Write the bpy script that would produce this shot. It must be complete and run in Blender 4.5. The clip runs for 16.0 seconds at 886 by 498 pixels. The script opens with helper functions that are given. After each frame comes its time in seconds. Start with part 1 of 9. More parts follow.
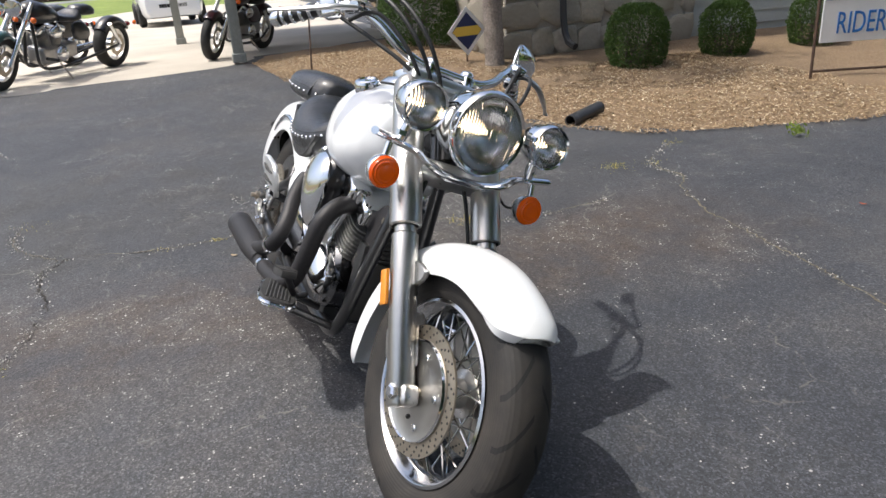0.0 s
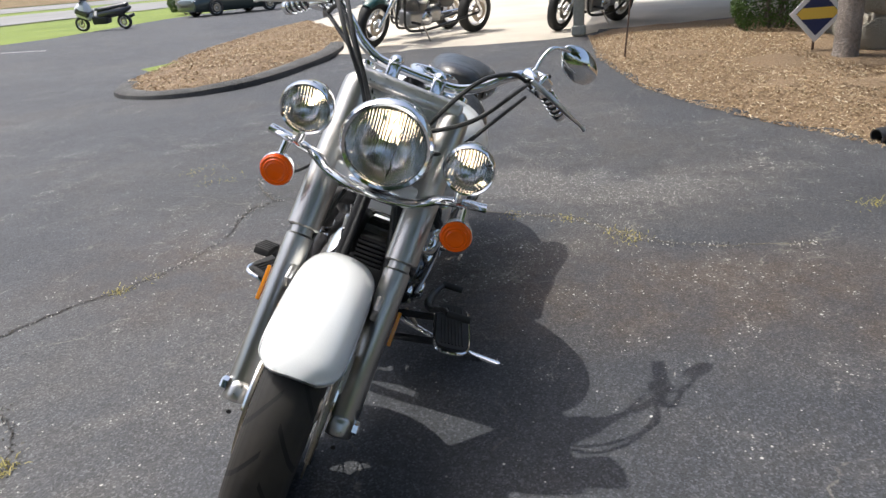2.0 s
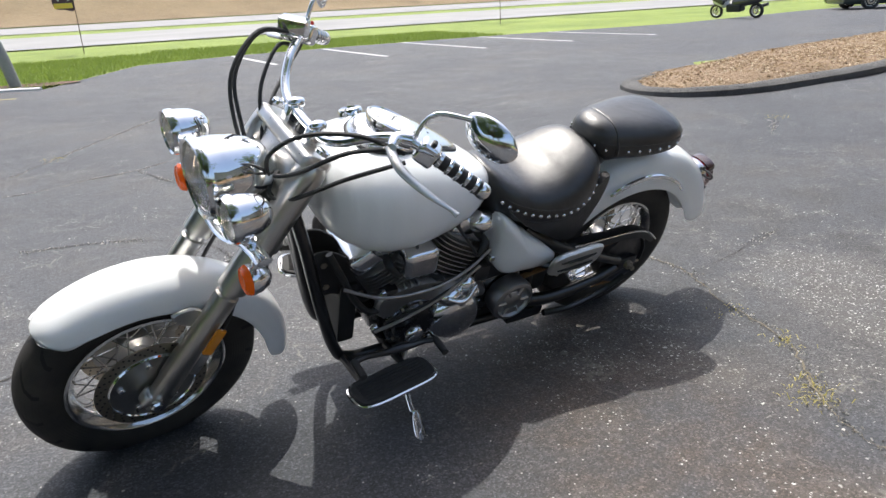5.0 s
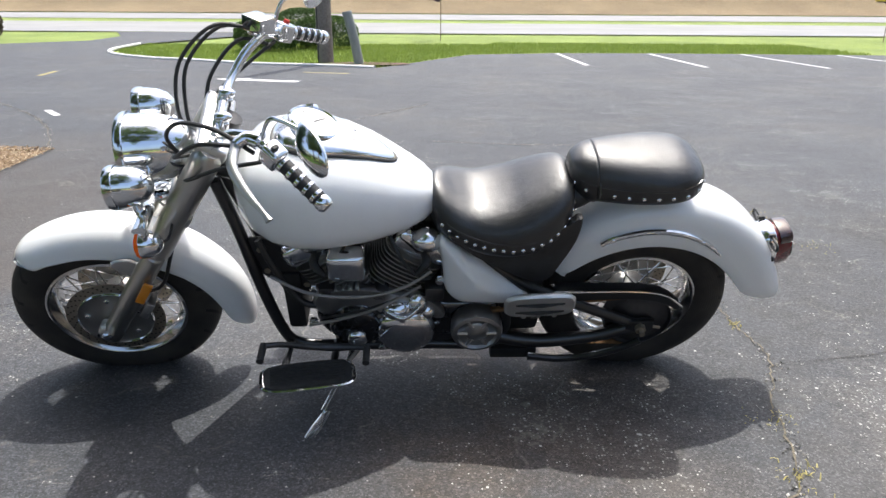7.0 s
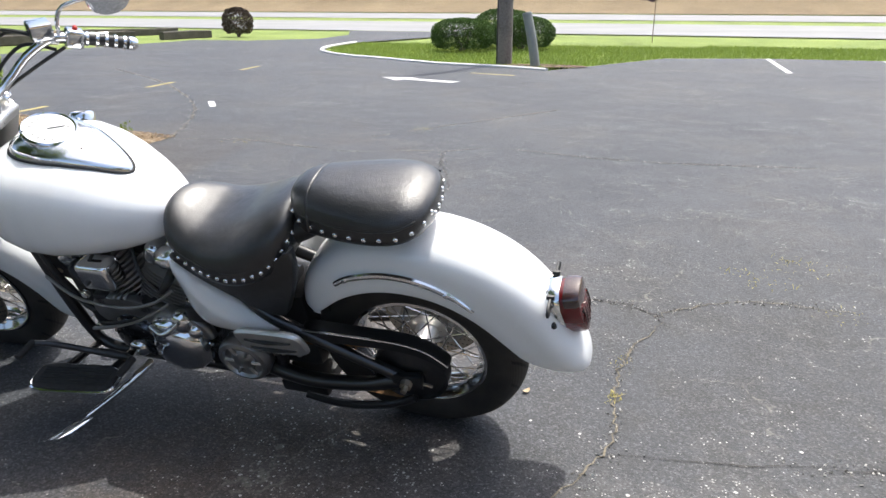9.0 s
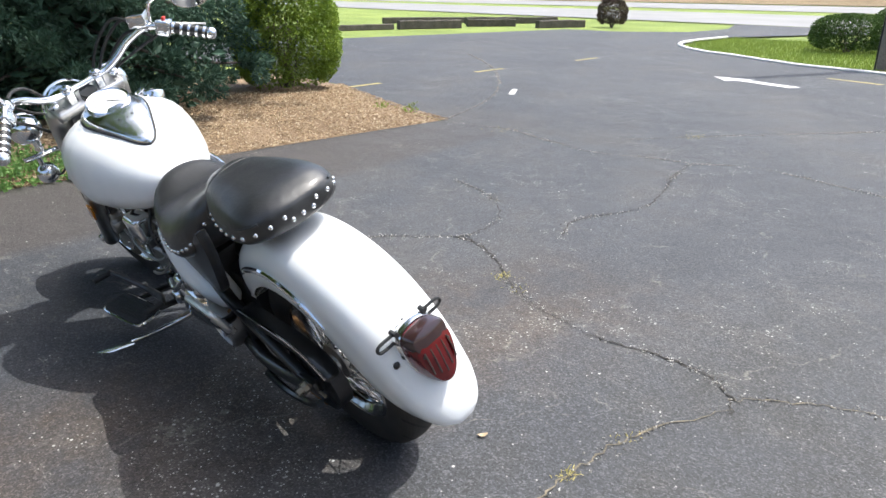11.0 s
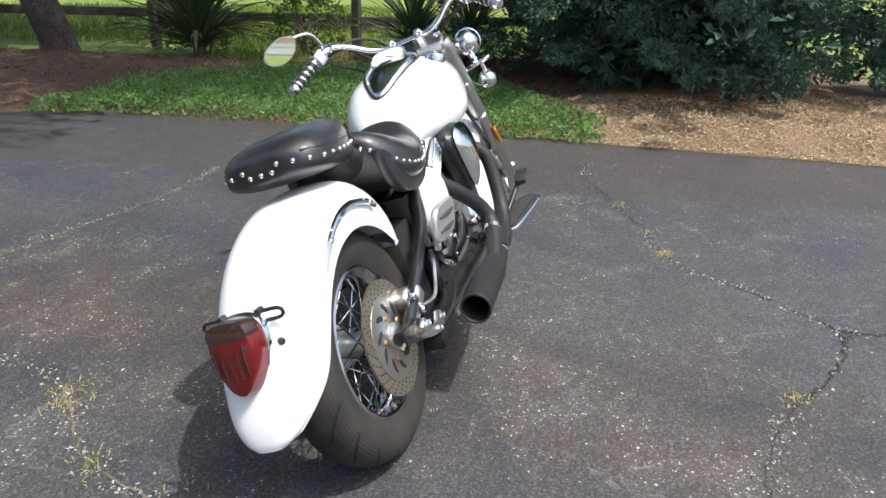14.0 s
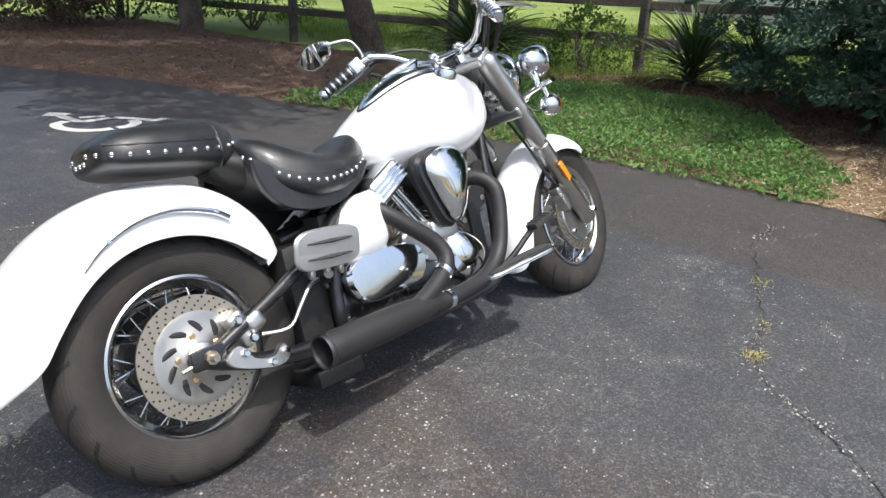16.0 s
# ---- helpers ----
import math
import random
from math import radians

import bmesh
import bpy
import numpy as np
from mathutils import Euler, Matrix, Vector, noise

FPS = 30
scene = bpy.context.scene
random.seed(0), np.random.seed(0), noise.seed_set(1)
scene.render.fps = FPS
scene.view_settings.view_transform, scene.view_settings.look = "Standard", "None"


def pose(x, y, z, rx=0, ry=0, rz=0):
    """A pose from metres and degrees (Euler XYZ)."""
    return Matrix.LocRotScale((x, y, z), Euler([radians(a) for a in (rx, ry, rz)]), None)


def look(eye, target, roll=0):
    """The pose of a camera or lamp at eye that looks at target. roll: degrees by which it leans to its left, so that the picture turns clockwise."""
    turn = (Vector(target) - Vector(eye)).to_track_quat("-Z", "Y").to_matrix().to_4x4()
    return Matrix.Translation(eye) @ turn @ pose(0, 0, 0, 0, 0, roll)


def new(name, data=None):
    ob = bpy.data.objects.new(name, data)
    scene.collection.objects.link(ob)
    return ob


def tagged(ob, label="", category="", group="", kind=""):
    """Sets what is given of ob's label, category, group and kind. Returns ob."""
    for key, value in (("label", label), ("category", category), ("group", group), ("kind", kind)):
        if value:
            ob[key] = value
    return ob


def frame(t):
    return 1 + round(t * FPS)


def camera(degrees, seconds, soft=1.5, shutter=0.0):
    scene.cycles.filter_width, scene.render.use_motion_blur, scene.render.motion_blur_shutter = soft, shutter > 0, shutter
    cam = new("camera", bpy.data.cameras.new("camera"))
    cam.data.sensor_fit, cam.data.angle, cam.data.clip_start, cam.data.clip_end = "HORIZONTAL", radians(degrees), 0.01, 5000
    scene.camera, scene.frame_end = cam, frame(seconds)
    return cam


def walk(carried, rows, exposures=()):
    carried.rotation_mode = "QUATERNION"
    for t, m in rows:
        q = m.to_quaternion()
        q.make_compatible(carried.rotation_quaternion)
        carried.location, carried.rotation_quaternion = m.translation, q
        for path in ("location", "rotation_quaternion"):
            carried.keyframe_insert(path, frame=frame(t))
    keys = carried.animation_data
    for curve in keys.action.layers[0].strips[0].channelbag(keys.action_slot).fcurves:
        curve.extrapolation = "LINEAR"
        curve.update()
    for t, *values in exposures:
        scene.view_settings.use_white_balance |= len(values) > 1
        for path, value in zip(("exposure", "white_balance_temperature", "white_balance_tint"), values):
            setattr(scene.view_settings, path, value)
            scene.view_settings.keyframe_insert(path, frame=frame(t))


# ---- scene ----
cam = camera(64.5, 16.0)
PATH = [
    (0, (2.228, -0.311, 1.186), (0.452, 0.242, 0.452), -4.1),
    (0.5, (2.26, -0.031, 1.156), (0.429, 0.238, 0.396), -5.1),
    (1, (2.23, 0.269, 1.166), (0.393, 0.352, 0.38), -4.8),
    (1.5, (2.183, 0.552, 1.165), (0.347, 0.368, 0.393), -3.7),
    (2, (2.109, 0.806, 1.165), (0.316, 0.313, 0.427), -4.2),
    (2.5, (1.959, 1.068, 1.183), (0.242, 0.337, 0.465), -3.5),
    (3, (1.838, 1.299, 1.172), (0.199, 0.377, 0.493), -3.6),
    (3.5, (1.681, 1.538, 1.185), (0.215, 0.36, 0.502), -3.2),
    (4, (1.439, 1.712, 1.178), (0.155, 0.337, 0.5), -2.3),
    (4.2, (1.345, 1.782, 1.182), (0.139, 0.339, 0.502), -2.3),
    (6.3, (0.114, 2.231, 1.211), (-0.061, 0.349, 0.559), -0.6),
    (6.5, (0.04, 2.214, 1.213), (-0.081, 0.328, 0.559), 0.3),
    (7, (-0.249, 2.175, 1.193), (-0.176, 0.287, 0.538), 0.3),
    (7.5, (-0.574, 2.076, 1.222), (-0.348, 0.208, 0.544), 0.2),
    (8, (-0.908, 1.984, 1.222), (-0.561, 0.129, 0.559), -0.4),
    (8.5, (-1.213, 1.865, 1.218), (-0.701, 0.052, 0.544), 0.2),
    (8.7, (-1.337, 1.788, 1.21), (-0.763, -0.009, 0.546), 0.1),
    (10.8, (-2.265, 0.976, 1.264), (-0.858, -0.263, 0.569), 0.9),
    (11, (-2.342, 0.869, 1.241), (-0.871, -0.3, 0.555), 0.6),
    (11.5, (-2.468, 0.621, 1.254), (-0.846, -0.31, 0.546), 1.2),
    (12, (-2.486, 0.322, 1.238), (-0.742, -0.338, 0.515), 1.6),
    (12.5, (-2.494, 0.045, 1.236), (-0.67, -0.354, 0.52), 2.4),
    (13, (-2.476, -0.236, 1.236), (-0.618, -0.316, 0.501), 2.2),
    (13.5, (-2.376, -0.487, 1.207), (-0.538, -0.229, 0.462), 2.6),
    (14, (-2.256, -0.73, 1.229), (-0.495, -0.168, 0.467), 2.1),
    (14.5, (-2.112, -1.013, 1.222), (-0.451, -0.194, 0.466), 2.1),
    (15, (-1.908, -1.235, 1.201), (-0.356, -0.228, 0.441), 2.2),
    (15.5, (-1.659, -1.426, 1.231), (-0.231, -0.246, 0.477), 2.3),
    (16, (-1.378, -1.587, 1.231), (-0.097, -0.248, 0.479), 2.7),
]
walk(cam, [(t, look(eye, target, roll)) for t, eye, target, roll in PATH], [(0.0, 0.42, 6250, 9), (3.5, 0.66, 6250, 8), (7.0, 0.89, 6200, 8), (8.5, 0.90, 6200, 8), (11.0, 0.97, 6100, 7), (13.0, 0.70, 6100, 7), (16.0, 0.58, 6100, 7)])

# ---- light ----
world = bpy.data.worlds.new("world")
scene.world = world
world.use_nodes = True
wn = world.node_tree
wn.nodes.clear()
sky = wn.nodes.new("ShaderNodeTexSky")
sky.sky_type = "NISHITA"
sky.sun_disc = False
sky.sun_elevation = radians(67.5)
sky.sun_rotation = radians(193)
sky.air_density, sky.dust_density = 1.0, 6.0
bg = wn.nodes.new("ShaderNodeBackground")
bg.inputs["Strength"].default_value = 0.15
wout = wn.nodes.new("ShaderNodeOutputWorld")
wn.links.new(sky.outputs[0], bg.inputs[0])
wn.links.new(bg.outputs[0], wout.inputs[0])
sun = new("sun", bpy.data.lights.new("sun", "SUN"))
sun.data.energy, sun.data.angle, sun.data.color = 2.55, radians(0.55), (1.0, 0.95, 0.87)
sun.matrix_world = look((-0.09 * 30, -0.40 * 30, 30), (0, 0, 0))
scene.view_settings.exposure = 0.0


# ---- materials ----
def material(name, colour=(0.5, 0.5, 0.5), rough=0.5, metal=0.0, **more):
    m = bpy.data.materials.new(name)
    m.use_nodes = True
    b = m.node_tree.nodes["Principled BSDF"]
    b.inputs["Base Color"].default_value = (*colour, 1)
    b.inputs["Roughness"].default_value = rough
    b.inputs["Metallic"].default_value = metal
    for key, value in more.items():
        b.inputs[key.replace("_", " ")].default_value = value
    return m


class Net:
    """Small helper for wiring a material's nodes."""

    def __init__(self, m):
        self.m, self.t = m, m.node_tree
        self.b = self.t.nodes["Principled BSDF"]
        self.co = self.t.nodes.new("ShaderNodeTexCoord").outputs["Object"]

    def node(self, kind, **values):
        n = self.t.nodes.new(kind)
        for key, value in values.items():
            if key in n.inputs:
                n.inputs[key].default_value = value
        return n

    def link(self, a, b):
        self.t.links.new(a, b)

    def noise(self, scale, detail=4.0, rough=0.6, co=None):
        n = self.node("ShaderNodeTexNoise", Scale=scale, Detail=detail, Roughness=rough)
        self.link(co or self.co, n.inputs["Vector"])
        return n.outputs["Fac"]

    def voronoi(self, scale, out="Distance", co=None):
        n = self.node("ShaderNodeTexVoronoi", Scale=scale)
        self.link(co or self.co, n.inputs["Vector"])
        return n.outputs[out]

    def math(self, op, a, b=0.0, clamp=False):
        n = self.t.nodes.new("ShaderNodeMath")
        n.operation, n.use_clamp = op, clamp
        for k, v in enumerate((a, b)):
            if isinstance(v, (int, float)):
                n.inputs[k].default_value = v
            else:
                self.link(v, n.inputs[k])
        return n.outputs[0]

    def ramp(self, fac, *stops):
        n = self.t.nodes.new("ShaderNodeValToRGB")
        e = n.color_ramp.elements
        while len(e) < len(stops):
            e.new(0.5)
        for k, (p, c) in enumerate(stops):
            e[k].position = p
            e[k].color = (*c, 1) if isinstance(c, tuple) else (c, c, c, 1)
        self.link(fac, n.inputs[0])
        return n.outputs[0]

    def mix(self, fac, a, b, blend="MIX"):
        n = self.t.nodes.new("ShaderNodeMix")
        n.data_type, n.blend_type = "RGBA", blend
        for k, v in ((0, fac), (6, a), (7, b)):
            if isinstance(v, tuple):
                n.inputs[k].default_value = (*v, 1)
            elif isinstance(v, (int, float)):
                n.inputs[k].default_value = v
            else:
                self.link(v, n.inputs[k])
        return n.outputs[2]

    def colour(self, c):
        self.link(c, self.b.inputs["Base Color"])

    def rough(self, c):
        self.link(c, self.b.inputs["Roughness"])

    def bump(self, h, strength=0.4, distance=0.01):
        n = self.node("ShaderNodeBump", Strength=strength, Distance=distance)
        self.link(h, n.inputs["Height"])
        self.link(n.outputs[0], self.b.inputs["Normal"])

    def random(self):
        return self.t.nodes.new("ShaderNodeObjectInfo").outputs["Random"]

    def island(self):
        return self.t.nodes.new("ShaderNodeNewGeometry").outputs["Random Per Island"]


def grainy(name, dark, light, scale, fine, rough=0.85, bump=0.5, distance=0.01, patch=0.5):
    """A matt natural surface with two scales of colour and relief."""
    m = material(name, light, rough)
    n = Net(m)
    a, b = n.noise(scale, 5), n.noise(fine, 3, 0.7)
    mixf = n.math("ADD", n.math("MULTIPLY", a, patch), n.math("MULTIPLY", b, 1 - patch))
    n.colour(n.ramp(mixf, (0.33, dark), (0.67, light)))
    n.bump(b, bump, distance)
    return m


def leafy(name, dark, light, rough=0.55, spec=0.35, through_light=0.0, clump=0.3, scale=1.3):
    """Foliage, each leaf with its own tone."""
    m = material(name, light, rough)
    m.node_tree.nodes["Principled BSDF"].inputs["Specular IOR Level"].default_value = spec
    n = Net(m)
    n.colour(n.mix(n.math("ADD", n.math("MULTIPLY", n.island(), 1.05 - clump), n.math("MULTIPLY", n.ramp(n.noise(scale, 3), (0.3, 0.0), (0.7, 1.0)), clump)), dark, light))
    if through_light:
        n.b.inputs["Subsurface Weight"].default_value = 0
        tr = n.node("ShaderNodeBsdfTranslucent")
        tr.inputs[0].default_value = (*light, 1)
        ms = n.node("ShaderNodeMixShader")
        ms.inputs[0].default_value = through_light
        o = n.t.nodes["Material Output"]
        n.link(n.b.outputs[0], ms.inputs[1])
        n.link(tr.outputs[0], ms.inputs[2])
        n.link(ms.outputs[0], o.inputs[0])
    return m


def asphalt_material():
    """Old sealed asphalt: slate blue where the seal holds, brown and gritty where tyres have worn it."""
    m = material("asphalt", (0.05, 0.05, 0.055), 0.8)
    n = Net(m)
    place = n.node("ShaderNodeSeparateXYZ")
    n.link(n.co, place.inputs[0])
    x, y = place.outputs[0], place.outputs[1]

    def off(a, c, scale):
        """Distance from a line, with a ragged edge, in units of its reach."""
        return n.math("MULTIPLY", n.math("ABSOLUTE", n.math("ADD", n.math("ADD", a, -c), wobble)), scale)

    big, mid, small = n.noise(0.34, 6, 0.7), n.noise(2.1, 8, 0.74), n.noise(9.0, 6, 0.72)
    wobble = n.math("MULTIPLY", n.math("SUBTRACT", n.noise(1.3, 7, 0.72), 0.5), 1.15)
    stone = n.node("ShaderNodeSeparateColor")
    n.link(n.voronoi(185, "Color"), stone.inputs[0])
    dust = n.node("ShaderNodeSeparateColor")
    n.link(n.voronoi(430, "Color"), dust.inputs[0])
    tone = n.math("ADD", n.math("MULTIPLY", big, 0.45), n.math("ADD", n.math("MULTIPLY", mid, 0.35), n.math("MULTIPLY", small, 0.20)))
    base = n.ramp(tone, (0.40, (0.037, 0.040, 0.048)), (0.50, (0.053, 0.056, 0.064)), (0.60, (0.079, 0.0795, 0.083)))
    # the seal is gone in a brown strip across the parking place and in a gritty field behind it
    brown = n.math("MULTIPLY", n.ramp(off(x, -0.42, 1.0), (0.22, 1.0), (0.62, 0.0)), n.ramp(off(y, 0.2, 0.4), (0.52, 1.0), (0.88, 0.0)))
    brown = n.math("MULTIPLY", brown, n.ramp(mid, (0.38, 0.25), (0.56, 1.0)))
    field = n.math("MULTIPLY", n.ramp(off(x, -2.1, 0.6), (0.42, 1.0), (0.80, 0.0)), n.ramp(off(y, -0.4, 0.3), (0.40, 1.0), (0.85, 0.0)))
    scuff = n.math("MULTIPLY", n.ramp(off(x, -1.70, 1.6), (0.12, 1.0), (0.75, 0.0)), n.ramp(off(y, 0.70, 0.7), (0.30, 1.0), (0.75, 0.0)))
    base = n.mix(n.math("MULTIPLY", brown, 0.9), base, (0.072, 0.056, 0.045))
    base = n.mix(n.math("MULTIPLY", field, n.ramp(mid, (0.4, 0.2), (0.6, 0.7))), base, (0.052, 0.050, 0.047))
    worn = n.ramp(n.noise(0.62, 7, 0.72), (0.50, 0.0), (0.60, 1.0))
    base = n.mix(n.math("MULTIPLY", worn, 0.45), base, (0.078, 0.072, 0.068))
    # a smoother brown strip along the planted edge
    edge_line = n.math("ADD", n.math("ADD", x, n.math("MULTIPLY", y, 0.22)), n.math("MULTIPLY", wobble, 0.30))
    rim = n.ramp(n.math("MULTIPLY", edge_line, 0.25), (0.385, 0.0), (0.425, 1.0))
    rim = n.math("MULTIPLY", rim, n.ramp(n.math("MULTIPLY", x, 0.1), (0.36, 1.0), (0.46, 0.0)))
    rim = n.math("MULTIPLY", rim, n.ramp(n.math("MULTIPLY", n.math("ADD", y, 6.0), 0.1), (0.10, 0.0), (0.35, 1.0)))
    base = n.mix(n.math("MULTIPLY", rim, 0.9), base, n.ramp(tone, (0.4, (0.050, 0.044, 0.042)), (0.6, (0.070, 0.062, 0.058))))
    # tar-dark stains
    stain = n.ramp(n.noise(1.05, 7, 0.75), (0.33, 1.0), (0.43, 0.0))
    base = n.mix(n.math("MULTIPLY", stain, 0.5), base, (0.024, 0.024, 0.026))
    # every stone of the mix has its own tone
    base = n.mix(1.0, base, n.ramp(stone.outputs[0], (0.0, 0.50), (0.75, 1.0), (1.0, 1.9)), "MULTIPLY")
    base = n.mix(1.0, base, n.ramp(dust.outputs[0], (0.0, 0.72), (1.0, 1.28)), "MULTIPLY")
    # bare pale aggregate in clusters
    open_skin = n.math("ADD", n.math("MULTIPLY", n.noise(1.0, 5, 0.72), 0.40), n.math("ADD", n.math("MULTIPLY", n.noise(5.5, 5, 0.7), 0.42), n.math("MULTIPLY", n.noise(24, 3, 0.65), 0.18)))
    for extra, gain in ((brown, 0.055), (field, 0.01), (scuff, 0.17)):
        open_skin = n.math("ADD", open_skin, n.math("MULTIPLY", extra, gain))
    patch = n.math("MULTIPLY", n.ramp(open_skin, (0.53, 0.0), (0.62, 1.0)), n.math("SUBTRACT", 1.0, n.math("MULTIPLY", rim, 0.9)))
    base = n.mix(n.math("MULTIPLY", patch, 0.15), base, (0.21, 0.195, 0.175))
    for scale, rare, thick, size in ((58, 0.003, 0.24, 0.32), (115, 0.006, 0.34, 0.40), (34, 0.002, 0.06, 0.24)):
        chance = n.node("ShaderNodeSeparateColor")
        n.link(n.voronoi(scale, "Color"), chance.inputs[0])
        grain = n.ramp(n.voronoi(scale, "Distance"), (size * 0.6, 1.0), (size, 0.0))
        pick = n.math("LESS_THAN", chance.outputs[0], n.math("ADD", n.math("MULTIPLY", patch, thick), rare))
        base = n.mix(n.math("MULTIPLY", n.math("MULTIPLY", grain, pick), n.math("ADD", n.math("MULTIPLY", chance.outputs[1], 0.8), 0.15)), base, (0.60, 0.585, 0.555))
    # scratches dragged in one direction, broken into flecks
    stretch = n.node("ShaderNodeMapping")
    stretch.inputs["Scale"].default_value = (1.2, 7.0, 1.0)
    stretch.inputs["Rotation"].default_value = (0, 0, 1.15)
    n.link(n.co, stretch.inputs["Vector"])
    drag = n.node("ShaderNodeTexNoise", Scale=2.2, Detail=7.0)
    drag.inputs["Roughness"].default_value = 0.72
    n.link(stretch.outputs[0], drag.inputs["Vector"])
    flecks = n.math("MULTIPLY", n.ramp(drag.outputs[0], (0.62, 0.0), (0.68, 1.0)), n.ramp(n.noise(75, 3, 0.7), (0.50, 0.0), (0.58, 1.0)))
    base = n.mix(n.math("MULTIPLY", flecks, 0.55), base, (0.42, 0.40, 0.37))
    # hairline crazing, broken up
    warp = n.node("ShaderNodeVectorMath")
    warp.operation = "ADD"
    wob = n.node("ShaderNodeTexNoise", Scale=2.2, Detail=6.0)
    n.link(n.co, wob.inputs["Vector"])
    n.link(n.co, warp.inputs[0])
    n.link(wob.outputs["Color"], warp.inputs[1])
    edge = n.node("ShaderNodeTexVoronoi", Scale=0.8)
    edge.feature = "DISTANCE_TO_EDGE"
    n.link(warp.outputs[0], edge.inputs["Vector"])
    hair = n.ramp(edge.outputs["Distance"], (0.002, 1.0), (0.007, 0.0))
    broken = n.math("MULTIPLY", n.ramp(n.noise(1.9, 4, 0.7), (0.48, 0.0), (0.58, 1.0)), n.ramp(n.noise(30, 2), (0.42, 0.0), (0.52, 1.0)))
    base = n.mix(n.math("MULTIPLY", n.math("MULTIPLY", hair, broken), 0.4), base, (0.30, 0.28, 0.24))
    n.colour(base)
    n.rough(n.ramp(mid, (0.3, 0.58), (0.7, 0.82)))
    n.bump(n.math("ADD", stone.outputs[1], n.math("ADD", n.math("MULTIPLY", n.noise(60, 3), 1.2), n.math("MULTIPLY", patch, n.noise(140, 2)))), 0.75, 0.004)
    return m


ASPHALT = asphalt_material()
MULCH = grainy("mulch", (0.15, 0.10, 0.058), (0.34, 0.24, 0.145), 1.1, 46, 0.9, 1.0, 0.03, 0.35)
BROWNCHIP = leafy("brown_litter", (0.06, 0.036, 0.024), (0.24, 0.15, 0.095), 0.9, 0.2)
CHIP = material("wood_chip", (0.44, 0.31, 0.18), 0.85)
_n = Net(CHIP)
_n.colour(_n.ramp(_n.island(), (0.0, (0.15, 0.092, 0.05)), (0.5, (0.30, 0.205, 0.115)), (0.85, (0.44, 0.33, 0.20)), (1.0, (0.70, 0.60, 0.43))))
LITTER = grainy("leaf_litter", (0.055, 0.035, 0.024), (0.20, 0.125, 0.08), 0.8, 30, 0.95, 1.0, 0.03, 0.4)
GRASS = grainy("lawn", (0.11, 0.155, 0.028), (0.27, 0.335, 0.07), 0.35, 26, 0.9, 1.0, 0.04, 0.55)
BLADE = leafy("grass_blade", (0.09, 0.145, 0.022), (0.28, 0.36, 0.07), 0.5, 0.3, 0.3)
DRY = leafy("dry_grass", (0.20, 0.19, 0.04), (0.50, 0.43, 0.17), 0.7, 0.2, 0.2)
COVER = leafy("ground_cover_leaf", (0.05, 0.115, 0.028), (0.22, 0.38, 0.10), 0.5, 0.4, 0.25, 0.45, 2.6)
# strong clump noise paints the conifer's sunlit sprays and dark gaps into the colour
SPRUCE = leafy("conifer_needle", (0.010, 0.024, 0.014), (0.105, 0.195, 0.128), 0.6, 0.3, 0.1, 0.65, 4.5)
HEDGE = leafy("hedge_leaf", (0.06, 0.115, 0.014), (0.29, 0.40, 0.05), 0.5, 0.4, 0.3, 0.3, 6.0)
BUSH = leafy("bush_leaf", (0.025, 0.055, 0.012), (0.10, 0.17, 0.035), 0.5, 0.35, 0.2)
OAK = leafy("tree_leaf", (0.03, 0.06, 0.012), (0.13, 0.21, 0.035), 0.5, 0.35, 0.3)
YUCCA = leafy("yucca_leaf", (0.05, 0.085, 0.03), (0.19, 0.26, 0.11), 0.45, 0.4, 0.15)
TWIG = leafy("dry_twig", (0.05, 0.035, 0.025), (0.17, 0.125, 0.095), 0.8, 0.2)
BARK = grainy("bark", (0.05, 0.04, 0.033), (0.23, 0.19, 0.16), 5, 40, 0.95, 1.0, 0.03, 0.5)
PALEBARK = grainy("pale_bark", (0.17, 0.14, 0.12), (0.46, 0.40, 0.35), 6, 45, 0.95, 1.0, 0.03, 0.5)
CONCRETE = grainy("concrete", (0.42, 0.375, 0.31), (0.58, 0.53, 0.45), 0.7, 70, 0.85, 0.3, 0.004, 0.7)
ROAD = grainy("road_concrete", (0.19, 0.187, 0.184), (0.27, 0.264, 0.255), 0.2, 30, 0.8, 0.2, 0.01, 0.7)
DIRT = grainy("dirt_bank", (0.15, 0.105, 0.055), (0.25, 0.19, 0.105), 0.11, 2.6, 0.95, 1.0, 0.2, 0.6)
RUBBER_KERB = grainy("asphalt_kerb", (0.055, 0.054, 0.054), (0.15, 0.145, 0.138), 3.0, 70, 0.9, 1.0, 0.02, 0.6)
KERB = grainy("pale_kerb", (0.50, 0.49, 0.46), (0.70, 0.69, 0.66), 1.0, 40, 0.8, 0.3, 0.005, 0.6)
PAINTLINE = grainy("road_paint", (0.34, 0.34, 0.33), (0.78, 0.77, 0.74), 3.0, 60, 0.7, 0.3, 0.002, 0.5)
YELLOWLINE = grainy("faded_yellow_paint", (0.22, 0.19, 0.08), (0.50, 0.42, 0.16), 3.0, 60, 0.8, 0.3, 0.002, 0.5)
CRACK = grainy("crack_dirt", (0.012, 0.011, 0.011), (0.06, 0.052, 0.043), 4, 50, 0.95, 0.8, 0.01, 0.4)
SANDCRACK = grainy("crack_sand", (0.05, 0.043, 0.033), (0.26, 0.225, 0.16), 9, 60, 0.95, 0.8, 0.01, 0.4)
GRIT = material("pale_grit", (0.4, 0.38, 0.34), 0.9)
_n = Net(GRIT)
